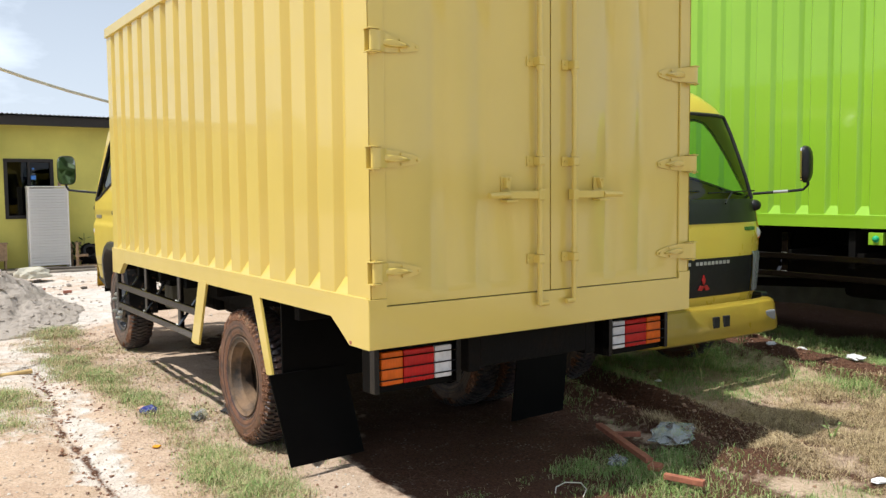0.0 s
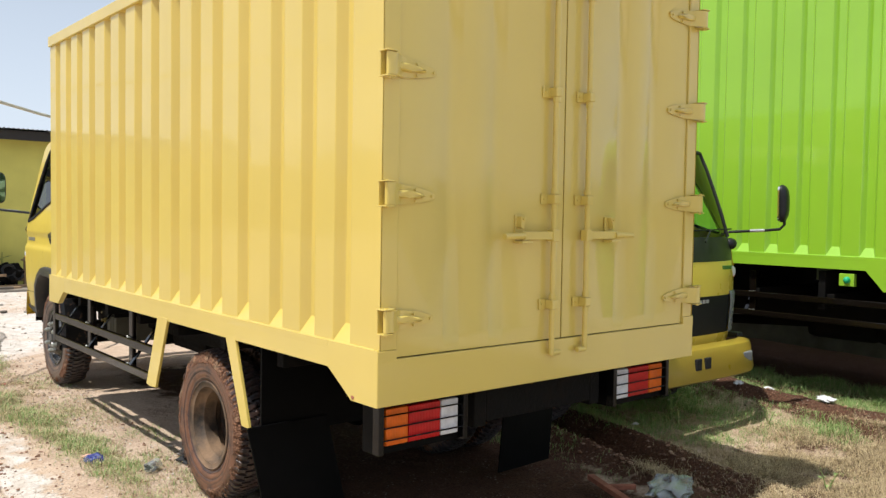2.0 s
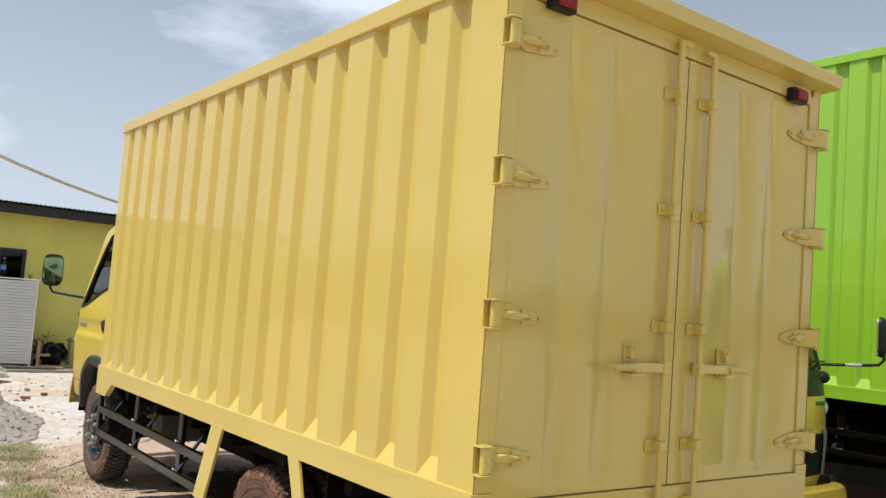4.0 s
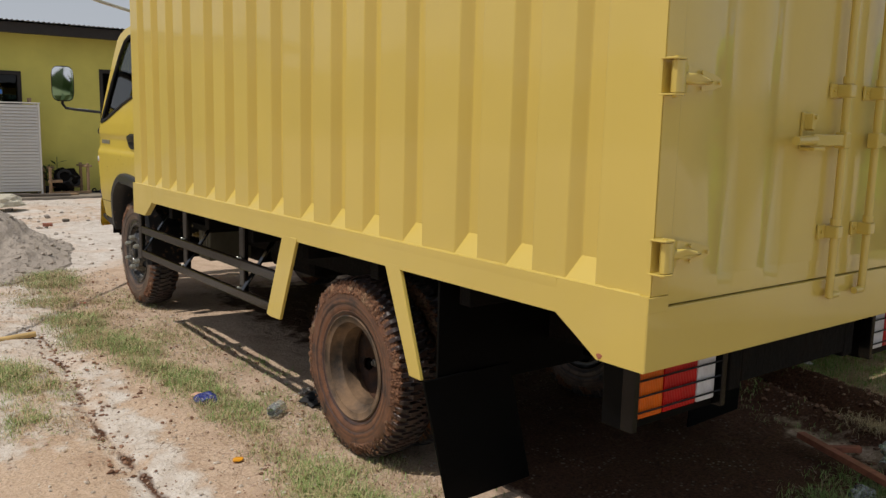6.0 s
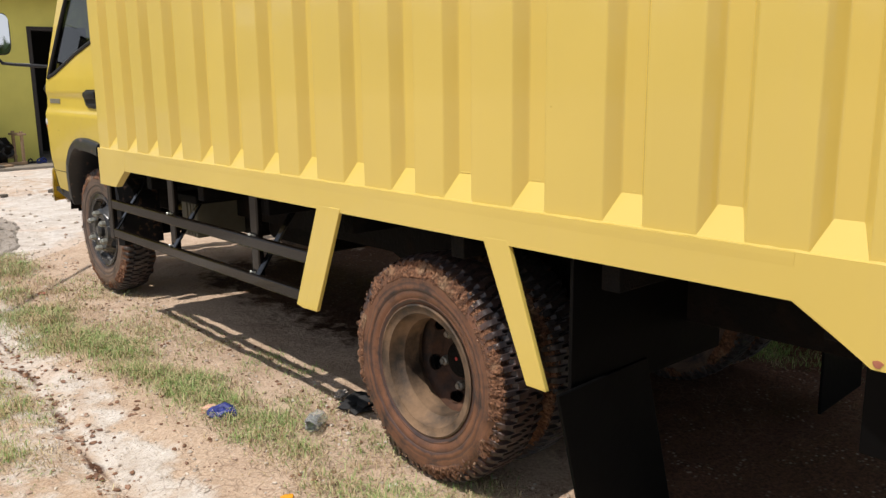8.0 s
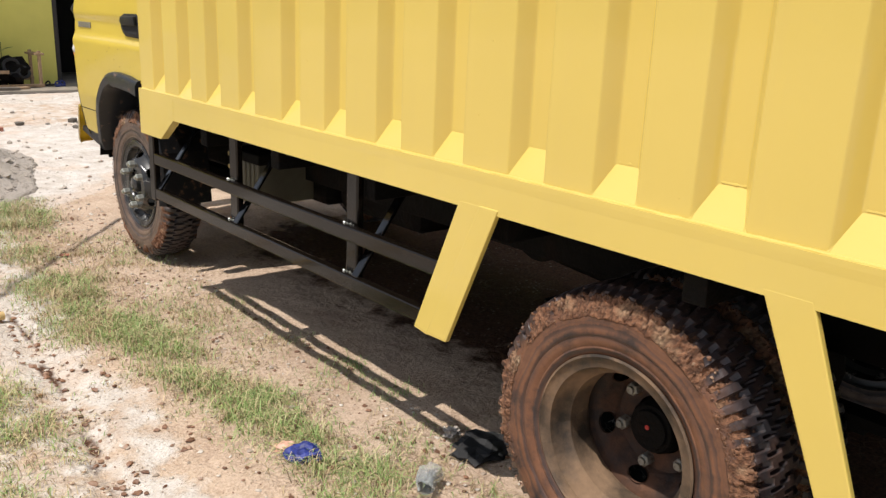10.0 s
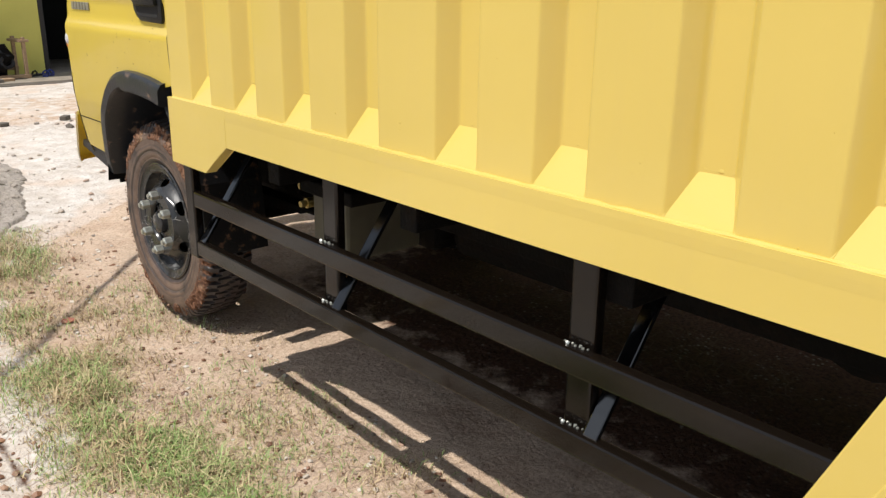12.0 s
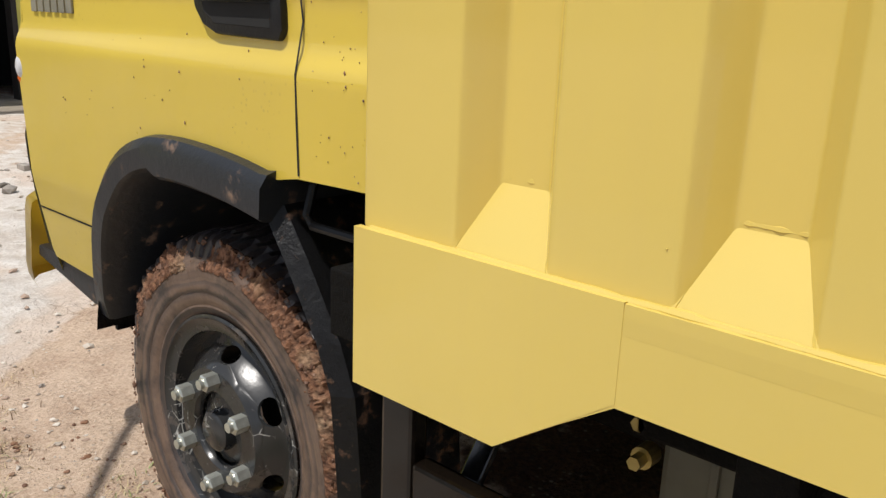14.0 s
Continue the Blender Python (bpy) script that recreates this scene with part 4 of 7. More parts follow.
def tail_lamp(truck, s, x0, x1, z0, z1, y):
    bm = bmesh.new()
    a, b = min(s * x0, s * x1), max(s * x0, s * x1)
    box(bm, a - 0.035, b + 0.035, y + 0.010, y + 0.10, z0 - 0.035, z1 + 0.03, 0.006)
    lamp = part("tail_lamp", bm, FLAP, truck, "rear lamp cluster in a black guard")
    third = (x1 - x0) / 3
    for i, mat in enumerate((WHITE_LENS, RED_LENS, ORANGE_LENS)):
        l0, l1 = x0 + i * third + (0.002 if i else 0) - (0.03 if i == 1 else 0) + (0.012 if i == 2 else 0), x0 + (i + 1) * third + (0.012 if i == 1 else 0) - (0.03 if i == 0 else 0) - 0.002
        if i == 2:
            l1 = x1
        bm = bmesh.new()
        box(bm, min(s * l0, s * l1), max(s * l0, s * l1), y - 0.012, y + 0.02, z0, z1, 0.006)
        part("lens", bm, mat, lamp, ("white", "red", "orange")[i] + " lens")
    for k in range(3):
        z = z0 + (z1 - z0) * (0.33 * k + 0.17)
        bm = bmesh.new()
        tube(bm, [(a - 0.03, y - 0.020, z), (b + 0.03, y - 0.020, z)], 0.0032, 6)
        part("guard_bar", bm, BLACK_PAINT, lamp)
    for x in (a - 0.03, b + 0.03):
        bm = bmesh.new()
        box(bm, x - 0.012, x + 0.012, y - 0.026, y + 0.02, z0 - 0.03, z1 + 0.028, 0.003)
        part("guard_post", bm, BLACK_PAINT, lamp)
    return lamp


def side_guard(truck, s, x, length, strut_y, lift=0.0):
    """Two black rails with uprights and slanting braces between the wheels."""
    front = length - 0.02
    bm = bmesh.new()
    w = 0.030
    def slab(b, y0, y1, z0, z1, xx=x, ww=w):
        box(b, min(s * xx, s * (xx - ww)), max(s * xx, s * (xx - ww)), y0, y1, z0 + lift, z1 + lift, 0.006)
    slab(bm, front - 0.055, front, 0.495, 0.86)
    guard = part("side_guard", bm, RAIL_PAINT, truck, "black tubular steel side guard between the wheels")
    for z0, z1, y0 in ((0.667, 0.718, strut_y - 0.03), (0.507, 0.556, strut_y + 0.03)):
        bm = bmesh.new()
        slab(bm, y0, front - 0.055, z0, z1)
        part("rail", bm, RAIL_PAINT, guard)
    for y in (3.48, 2.665):
        bm = bmesh.new()
        slab(bm, y, y + 0.062, 0.515, 0.90, x - 0.031, 0.028)
        post = part("upright", bm, RAIL_PAINT, guard)
        bm = bmesh.new()
        for k in range(7):
            for z in (0.558, 0.720):
                lump(bm, (s * (x - 0.022 + 0.004 * (k % 2)), y + 0.006 + 0.009 * k, z + lift), 0.0030 + 0.0014 * ((k * 7) % 3) / 2, 0.8, 0.3, 1, k)
        part("weld_spatter", bm, STEEL, post, "bright grey weld spatter")["kind"] = "stuff"
    for y in (front - 0.075, 3.465, 2.645):
        bm = bmesh.new()
        bar(bm, (s * (x - 0.012), y, 0.552 + lift), (s * (x - 0.26), y, 0.895 + lift), 0.034, 0.012)
        part("brace", bm, GLOSS_BLACK, guard)
    return guard


def chassis(truck, rear_y, wheelbase, back, front, fuel=True):
    for s in (-1, 1):
        bm = bmesh.new()
        box(bm, min(s * 0.34, s * 0.41), max(s * 0.34, s * 0.41), back, front, 0.60, 0.80, 0.006)
        part("frame_rail", bm, CHASSIS, truck)
        bm = bmesh.new()
        for i in range(5):
            box(bm, min(s * 0.46, s * 0.53), max(s * 0.46, s * 0.53), rear_y - 0.6 + 0.09 * i, rear_y + 0.6 - 0.09 * i, 0.50 - 0.014 * i, 0.513 - 0.014 * i)
        part("leaf_spring", bm, CHASSIS, truck)
        bm = bmesh.new()
        for i in range(4):
            box(bm, min(s * 0.36, s * 0.43), max(s * 0.36, s * 0.43), rear_y + wheelbase - 0.55 + 0.09 * i, rear_y + wheelbase + 0.55 - 0.09 * i, 0.50 - 0.014 * i, 0.513 - 0.014 * i)
        part("leaf_spring", bm, CHASSIS, truck)
    for i in range(8):
        y = back + 0.15 + (rear_y + wheelbase - 0.7 - back) / 7 * i
        bm = bmesh.new()
        box(bm, -0.93, 0.93, y - 0.03, y + 0.03, 0.805, 0.905, 0.004)
        part("cross_beam", bm, CHASSIS, truck)
    bm = bmesh.new()
    box(bm, -0.34, 0.34, back + 0.0, back + 0.07, 0.62, 0.78, 0.005)
    part("rear_cross_member", bm, CHASSIS, truck)
    bm = bmesh.new()
    tube(bm, [(-0.75, rear_y, 0.39), (-0.2, rear_y, 0.39), (0, rear_y, 0.39), (0.2, rear_y, 0.39), (0.75, rear_y, 0.39)], [0.055, 0.06, 0.15, 0.06, 0.055], 16)
    part("rear_axle", bm, CHASSIS, truck)
    bm = bmesh.new()
    tube(bm, [(0, rear_y + 0.1, 0.42), (0, rear_y + wheelbase - 0.9, 0.60)], 0.045, 12)
    part("drive_shaft", bm, CHASSIS, truck)
    bm = bmesh.new()
    tube(bm, [(-0.65, rear_y + wheelbase, 0.40), (0.65, rear_y + wheelbase, 0.40)], 0.05, 10)
    part("front_axle", bm, CHASSIS, truck)
    # unseen box and drum, added to block light below the body
    bm = bmesh.new()
    box(bm, -0.24, 0.24, rear_y + wheelbase - 1.75, rear_y + wheelbase - 1.1, 0.44, 0.78, 0.06)
    part("gearbox", bm, CHASSIS, truck)
    bm = bmesh.new()
    tube(bm, [(-0.38, rear_y + 0.78, 0.70), (0.38, rear_y + 0.78, 0.70)], 0.13, 18)
    part("air_tank", bm, CHASSIS, truck)
    bm = bmesh.new()
    box(bm, -0.30, 0.30, rear_y + wheelbase - 1.1, rear_y + wheelbase + 0.5, 0.45, 0.95, 0.05)
    part("engine_block", bm, CHASSIS, truck)


# ---- wheels ----
TYRE_R = 0.398


def tyre_mesh():
    """A lugged truck tyre of 7.5 inch section on a 16 inch rim, mud caked on shoulder and side wall."""
    half = 0.103
    prof = [(-0.075, 0.222), (-0.088, 0.238), (-0.0935, 0.250), (-0.0925, 0.254), (-0.0965, 0.262), (-0.1005, 0.276), (-0.0995, 0.281), (-0.1035, 0.286), (-half - 0.0015, 0.300), (-half, 0.306), (-half - 0.002, 0.311)]
    prof += [(-half, 0.321), (-half, 0.327), (-0.102, 0.333), (-0.1005, 0.339), (-0.099, 0.345), (-0.0965, 0.351), (-0.094, 0.357), (-0.0915, 0.363), (-0.089, 0.369), (-0.086, 0.375)]
    prof += [(-0.083, 0.381), (-0.079, 0.387), (-0.073, 0.391), (-0.066, 0.3935), (-0.055, 0.396), (-0.040, 0.3975), (-0.020, 0.398), (0.0, 0.398)]
    prof = prof + [(-x, r) for x, r in prof[-2::-1]]
    seg, lugs = 576, 64
    bm = bmesh.new()
    cake = bm.loops.layers.float_color.new("mud")
    value, rings = {}, []
    for x, r in prof:
        ring = []
        side = 1 if x >= 0 else -1
        shoulder = max(0.0, min(1.0, (r - 0.350) / 0.012))
        wall = max(0.0, min(1.0, (r - 0.318) / 0.016)) * max(0.0, min(1.0, (0.392 - r) / 0.010))
        for j in range(seg):
            t = 2 * math.pi * j / seg
            ct, st = math.cos(t), math.sin(t)
            k = ((t / (2 * math.pi) * lugs) + (0.5 if side < 0 else 0.0)) % 1.0
            if abs(x) > 0.045:
                gap = k < 0.42
            elif abs(x) > 0.012:
                gap = (k + 0.3) % 1.0 < 0.22
            else:
                gap = k < 0.15
            at = Vector((x * 1.2, r * ct, r * st))
            # how thick the cake is here, broken into plates by drying
            thick = 0.40 + 1.0 * noise.noise(at * 5.0 + Vector((side * 4, 0, 0))) + 0.7 * noise.noise(at * 15)
            thick = max(0.0, min(1.0, thick * 1.5)) * wall
            near = noise.voronoi(at * 62 + 0.35 * Vector((noise.noise(at * 90), noise.noise(at * 80), 0)))[0]
            plate = max(0.0, min(1.0, (near[1] - near[0]) / 0.22))
            lift = thick * (0.35 + 0.65 * plate) * (0.7 + 0.6 * noise.noise(at * 40))
            out = -0.017 * shoulder * (1.0 - 0.55 * thick) if gap and shoulder else 0.0
            out += 0.011 * lift * shoulder
            nx_ = side if abs(x) > 0.078 else 0
            v = bm.verts.new((x + nx_ * 0.010 * lift, (r + out) * ct, (r + out) * st))
            bare = 0.45 if (shoulder > 0.6 and not gap and r > 0.372) else 0.0
            m = max(0.0, min(1.0, thick * 0.95 - bare + (0.45 if gap and shoulder and abs(x) > 0.045 else 0.0)))
            veil = 1.0 if r < 0.352 else 0.35
            value[v] = (m, veil, (1 - plate) * min(1.0, thick * 1.5), 1)
            ring.append(v)
        rings.append(ring)
    for a, b in zip(rings, rings[1:]):
        for j in range(seg):
            f = bm.faces.new((a[j], a[(j + 1) % seg], b[(j + 1) % seg], b[j]))
            for l in f.loops:
                l[cake] = value[l.vert]
    return bm


def crust_mesh():
    """Cracked crumbs of dried mud stuck along the shoulders of a tyre."""
    rng = random.Random(23)
    bm = bmesh.new()
    for i in range(900):
        t = rng.uniform(0, 2 * math.pi)
        thick = noise.noise(Vector((math.cos(t) * 1.3, math.sin(t) * 1.3, 5.0))) + 0.5 * noise.noise(Vector((math.cos(t) * 4, math.sin(t) * 4, 9.0)))
        if rng.uniform(-0.45, 0.55) > thick:
            continue
        side = -1 if rng.random() < 0.75 else 1
        r = rng.gauss(0.362, 0.015)
        x = 0.108 - max(0.0, r - 0.335) * 0.42
        size = rng.uniform(0.0015, 0.003) + 0.005 * rng.random() ** 4
        out = Vector((side * x, r * math.cos(t), r * math.sin(t)))
        got = bmesh.ops.create_icosphere(bm, subdivisions=1, radius=1.0)["verts"]
        spin = Euler((rng.uniform(0, 6), rng.uniform(0, 6), rng.uniform(0, 6))).to_matrix()
        for v in got:
            p = spin @ Vector((v.co.x * rng.uniform(0.5, 1.4), v.co.y * rng.uniform(0.5, 1.5), v.co.z * rng.uniform(0.4, 1.2)))
            v.co = out + Vector((p.x * size * 0.75, p.y * size, p.z * size))
    return bm


def rim_mesh():
    """The rolled rim: both flanges, bead seats and the well between."""
    bm = bmesh.new()
    prof = [(-0.088, 0.222), (-0.094, 0.228), (-0.091, 0.234), (-0.083, 0.230), (-0.080, 0.206), (-0.050, 0.200), (-0.035, 0.180), (0.030, 0.180), (0.045, 0.200), (0.080, 0.206), (0.083, 0.230), (0.091, 0.234), (0.094, 0.228), (0.088, 0.222), (0.084, 0.200), (0.046, 0.193), (0.034, 0.174), (-0.034, 0.174), (-0.052, 0.193), (-0.084, 0.200)]
    revolve(bm, prof, 96, True)
    return bm


def disc_mesh():
    """The wheel's dished disc with six hand holes; its flat seat stands out at -x."""
    bm = bmesh.new()
    sectors = 6
    rim_x, flat_x = -0.055, -0.108
    def xa(r):
        k = max(0.0, min(1.0, (r - 0.124) / 0.052))
        k = k * k * (3 - 2 * k)
        return flat_x * (1 - k) + rim_x * k
    def pt(r, t, dx=0.0):
        return (xa(r) + dx, r * math.cos(t), r * math.sin(t))
    r0, r1 = 0.136, 0.172
    per = 16
    for s in range(sectors):
        t0, t1 = 2 * math.pi * s / sectors, 2 * math.pi * (s + 1) / sectors
        tm, rm = (t0 + t1) / 2, 0.154
        outer, inner = [], []
        for i in range(per * 4):
            q, f = divmod(i, per)
            f = f / per
            if q == 0:
                r, t = r0, t0 + (t1 - t0) * f
            elif q == 1:
                r, t = r0 + (r1 - r0) * f, t1
            elif q == 2:
                r, t = r1, t1 - (t1 - t0) * f
            else:
                r, t = r1 - (r1 - r0) * f, t0
            outer.append((r, t))
            ang = math.atan2((r - rm) / 0.018, (t - tm) * rm / 0.0806)
            inner.append((rm + 0.0135 * math.sin(ang), tm + 0.029 * math.cos(ang) / rm))
        vo, vi = [bm.verts.new(pt(*p)) for p in outer], [bm.verts.new(pt(*p)) for p in inner]
        vb = [bm.verts.new(pt(*p, 0.007)) for p in inner]
        k = len(vo)
        for i in range(k):
            j = (i + 1) % k
            bm.faces.new((vo[i], vo[j], vi[j], vi[i]))
            bm.faces.new((vi[i], vi[j], vb[j], vb[i]))
    revolve(bm, [(xa(0.172), 0.172), (-0.052, 0.180), (-0.047, 0.198)], 96)
    revolve(bm, [(xa(0.136), 0.136), (flat_x - 0.001, 0.128), (flat_x - 0.001, 0.084), (flat_x + 0.006, 0.079), (flat_x + 0.014, 0.077)], 96)
    revolve(bm, [(flat_x + 0.012, 0.128), (flat_x + 0.008, 0.120), (flat_x + 0.008, 0.077)], 96)
    bmesh.ops.remove_doubles(bm, verts=bm.verts, dist=0.0004)
    return bm


def hub_mesh(front):
    bm = bmesh.new()
    if front:
        revolve(bm, [(-0.086, 0.080), (-0.092, 0.070), (-0.094, 0.052), (-0.095, 0.044), (-0.116, 0.041), (-0.122, 0.033), (-0.123, 0.0005)], 40)
    else:
        revolve(bm, [(-0.060, 0.078), (-0.125, 0.070), (-0.140, 0.062), (-0.142, 0.052), (-0.150, 0.050), (-0.152, 0.0005)], 40)
    return bm


def hub_mark_mesh():
    bm = bmesh.new()
    tube(bm, [(-0.1515, 0.004, 0.006), (-0.1535, 0.004, 0.006)], 0.0065, 10)
    return bm


def nut_mesh():
    bm = bmesh.new()
    r = 0.0180
    lo = [bm.verts.new((0, r * math.cos(k * math.pi / 3), r * math.sin(k * math.pi / 3))) for k in range(6)]
    hi = [bm.verts.new((-0.030, r * math.cos(k * math.pi / 3), r * math.sin(k * math.pi / 3))) for k in range(6)]
    bm.faces.new(hi)
    for i in range(6):
        bm.faces.new((lo[i], lo[(i + 1) % 6], hi[(i + 1) % 6], hi[i]))
    bmesh.ops.bevel(bm, geom=[e for e in bm.edges if e.verts[0] in hi and e.verts[1] in hi], offset=0.003, segments=1, affect="EDGES")
    tube(bm, [(-0.02, 0, 0), (-0.038, 0, 0)], 0.010, 10)
    return bm


DATA = {}


def shared(name, build, material, parent, m=None, label="", smoothed=False):
    """A piece whose mesh all its likes share."""
    if name not in DATA:
        ob = part(name.split("|")[0], build(), material, parent, label, smoothed)
        DATA[name] = ob.data
    else:
        ob = new(name.split("|")[0], DATA[name])
        ob.parent = parent
        if label:
            ob["label"] = label
    if m is not None:
        ob.matrix_basis = m
    return ob


def wheel(truck, x, y, z, outward, spin, rear, inner=False):
    """A wheel whose outer side faces outward (-1 or 1); rear wheels stand dish outwards, with a bare inner twin."""
    m = Matrix.Translation((x, y, z)) @ (pose(0, 0, 0) if outward < 0 else pose(0, 0, 0, 0, 0, 180)) @ pose(0, 0, 0, spin, 0, 0)
    w = shared("wheel|rear" if rear else "wheel|front", rim_mesh, RIM_MUD if rear else RIM_BLACK, truck, m, "mud-caked steel wheel", True)
    cover = shared("tyre|rear" if rear else "tyre|front", tyre_mesh, TYRE if rear else TYRE_DARK, w, None, "lugged black tyre caked with red mud", True)
    shared("mud_crust", crust_mesh, CRUST, cover, None, "cracked dry mud crumbs on the shoulder")["kind"] = "stuff"
    flip = pose(0.02, 0, 0, 0, 0, 180) if rear else pose(0, 0, 0)
    shared("disc|rear" if rear else "disc|front", disc_mesh, DISC_MUD if rear else RIM_BLACK, w, flip, smoothed=True)
    if inner:
        return w
    seat = 0.129 if rear else -0.109
    hub = shared("hub|rear" if rear else "hub|front", lambda: hub_mesh(not rear), CHASSIS if rear else RIM_BLACK, w, Matrix.Translation((0.215, 0, 0)) if rear else None, smoothed=True)
    if rear:
        shared("hub_mark", hub_mark_mesh, RED_PLATE, hub, None, "small red paint mark")
    for k in range(6):
        t = 2 * math.pi * (k + 0.5) / 6
        shared("wheel_nut|rear" if rear else "wheel_nut|front", nut_mesh, DUSTY_NUT if rear else STEEL, w, Matrix.Translation((seat - (0.008 if rear else 0), 0.110 * math.cos(t), 0.110 * math.sin(t))))
    return w

# ---- cabs ----
CAB_HALF = [(0.50, 0.785), (0.62, 0.818), (0.85, 0.855), (1.155, 0.866), (1.190, 0.850), (1.255, 0.848), (1.300, 0.859), (1.38, 0.858), (2.10, 0.752), (2.3, 0.735)]
CREASES = (0.62, 0.85, 1.155, 1.19, 1.255, 1.30, 1.38)


def cab_line(z):
    for (za, a), (zb, b) in zip(CAB_HALF, CAB_HALF[1:]):
        if z <= zb:
            return a + (b - a) * max(0.0, (z - za) / (zb - za))
    return CAB_HALF[-1][1]


def cab_half(z):
    """The cab's half width at a height, its creases slightly rounded."""
    return (cab_line(z - 0.009) + cab_line(z) + cab_line(z + 0.009)) / 3


def smooth_line(pts, per=4):
    """A rounded line through the given points."""
    out = []
    for i in range(len(pts) - 1):
        a, b, d, e = (Vector(pts[max(0, min(len(pts) - 1, i + k))]) for k in (-1, 0, 1, 2))
        for j in range(per):
            t = j / per
            p = 0.5 * (2 * b + (d - a) * t + (2 * a - 5 * b + 4 * d - e) * t * t + (3 * b - a - 3 * d + e) * t ** 3)
            out.append((p.x, p.y))
    return out + [pts[-1]]


ARCH = smooth_line([(-0.305, 0.985), (-0.19, 1.002), (-0.03, 1.010), (0.09, 0.998), (0.19, 0.955), (0.27, 0.880), (0.337, 0.785), (0.380, 0.690), (0.405, 0.620), (0.418, 0.565)])
FRONT_ROWS = [(0.78, 0.56, 0.64, 0.575), (0.795, 0.66, 0.655, 0.66), (0.80, 0.80, 0.66, 0.80), (0.80, 0.94, 0.66, 0.94), (0.786, 1.08, 0.652, 1.08), (0.768, 1.19, 0.645, 1.19), (0.757, 1.24, 0.64, 1.24), (0.735, 1.335, 0.62, 1.335), (0.715, 1.37, 0.60, 1.365), (0.665, 1.545, 0.555, 1.545), (0.61, 1.72, 0.50, 1.72), (0.555, 1.88, 0.447, 1.88), (0.50, 2.02, 0.39, 2.015), (0.46, 2.12, 0.33, 2.055), (0.36, 2.21, 0.22, 2.085), (0.10, 2.255, 0.05, 2.105), (-0.57, 2.265, -0.57, 2.11)]
SPLIT = [-1.0, -0.975, -0.93, -0.85, -0.72, -0.55, -0.36, -0.18, 0.0, 0.18, 0.36, 0.55, 0.72, 0.85, 0.93, 0.975, 1.0]


def front_point(row, u, o, out=0.0):
    yc, zc, ye, ze = row
    k = abs(u)
    y, z = yc + (ye - yc) * k ** 5, zc + (ze - zc) * k ** 4
    return Vector((u * cab_half(zc), o + y + out, z))


def front_patch(o, r0, r1, u0, u1, out=0.0):
    bm = bmesh.new()
    us = [u for u in SPLIT if u0 - 1e-6 <= u <= u1 + 1e-6]
    sheet(bm, [[front_point(FRONT_ROWS[r], u, o, out) for u in us] for r in range(r0, r1 + 1)])
    return bm


def side_face(s, o, outline, cuts):
    """A flat outline bent to the cab's side: y from the axle, z up."""
    bm = bmesh.new()
    vs = [bm.verts.new((0, o + y, z)) for y, z in outline]
    for tri in mathutils.geometry.tessellate_polygon([[Vector((y, z, 0)) for y, z in outline]]):
        bm.faces.new([vs[i] for i in tri])
    for z in cuts:
        bmesh.ops.bisect_plane(bm, geom=list(bm.verts) + list(bm.edges) + list(bm.faces), plane_co=(0, 0, z), plane_no=(0, 0, 1), dist=1e-5)
    for v in bm.verts:
        v.co.x = s * cab_half(v.co.z)
    return bm


def mirror_unit(cab, s, o, swing, reach=1.035, up=1.685):
    cx, cy, cz = s * reach, o + 0.97, up
    bm = bmesh.new()
    turn = Matrix.Translation((cx, cy, cz)) @ pose(0, 0, 0, 0.5, 0, s * swing)
    rows = []
    for depth, grow in ((0.0, 0.97), (0.004, 1.0), (0.018, 1.0), (0.038, 0.90), (0.052, 0.70), (0.060, 0.40), (0.062, 0.02)):
        ring = []
        for j in range(33):
            a = 2 * math.pi * j / 32
            ca, sa = math.cos(a), math.sin(a)
            ring.append(turn @ Vector((0.085 * grow * math.copysign(abs(ca) ** 0.5, ca), depth, 0.142 * grow * math.copysign(abs(sa) ** 0.5, sa))))
        rows.append(ring)
    sheet(bm, rows)
    bm.faces.new([v for v in bm.verts][:32])
    shell = part("mirror", bm, BLACK_PLASTIC, cab, "black wing mirror on a bent arm", True)
    bm = bmesh.new()
    box(bm, -0.078, 0.078, -0.012, 0.002, -0.133, 0.133, 0.0)
    bmesh.ops.bevel(bm, geom=[e for e in bm.edges if abs((e.verts[0].co - e.verts[1].co).y) > 0.001], offset=0.045, segments=6, profile=0.5, affect="EDGES")
    bmesh.ops.transform(bm, matrix=turn, verts=bm.verts)
    part("mirror_glass", bm, MIRROR, shell)
    bm = bmesh.new()
    tube(bm, [(cx, cy + 0.03, cz + 0.02), (cx, cy + 0.035, cz - 0.16), (cx - s * 0.02, cy + 0.01, cz - 0.195), (cx - s * 0.08, cy - 0.06, cz - 0.205), (s * 0.81, o + 0.64, cz - 0.225)], 0.011, 10)
    part("mirror_arm", bm, BLACK_PLASTIC, shell)
    bm = bmesh.new()
    tube(bm, [(cx - s * 0.09, cy - 0.075, cz - 0.206), (cx - s * 0.15, cy - 0.16, cz - 0.212)], 0.0118, 10)
    part("arm_sleeve", bm, SILVER, shell)


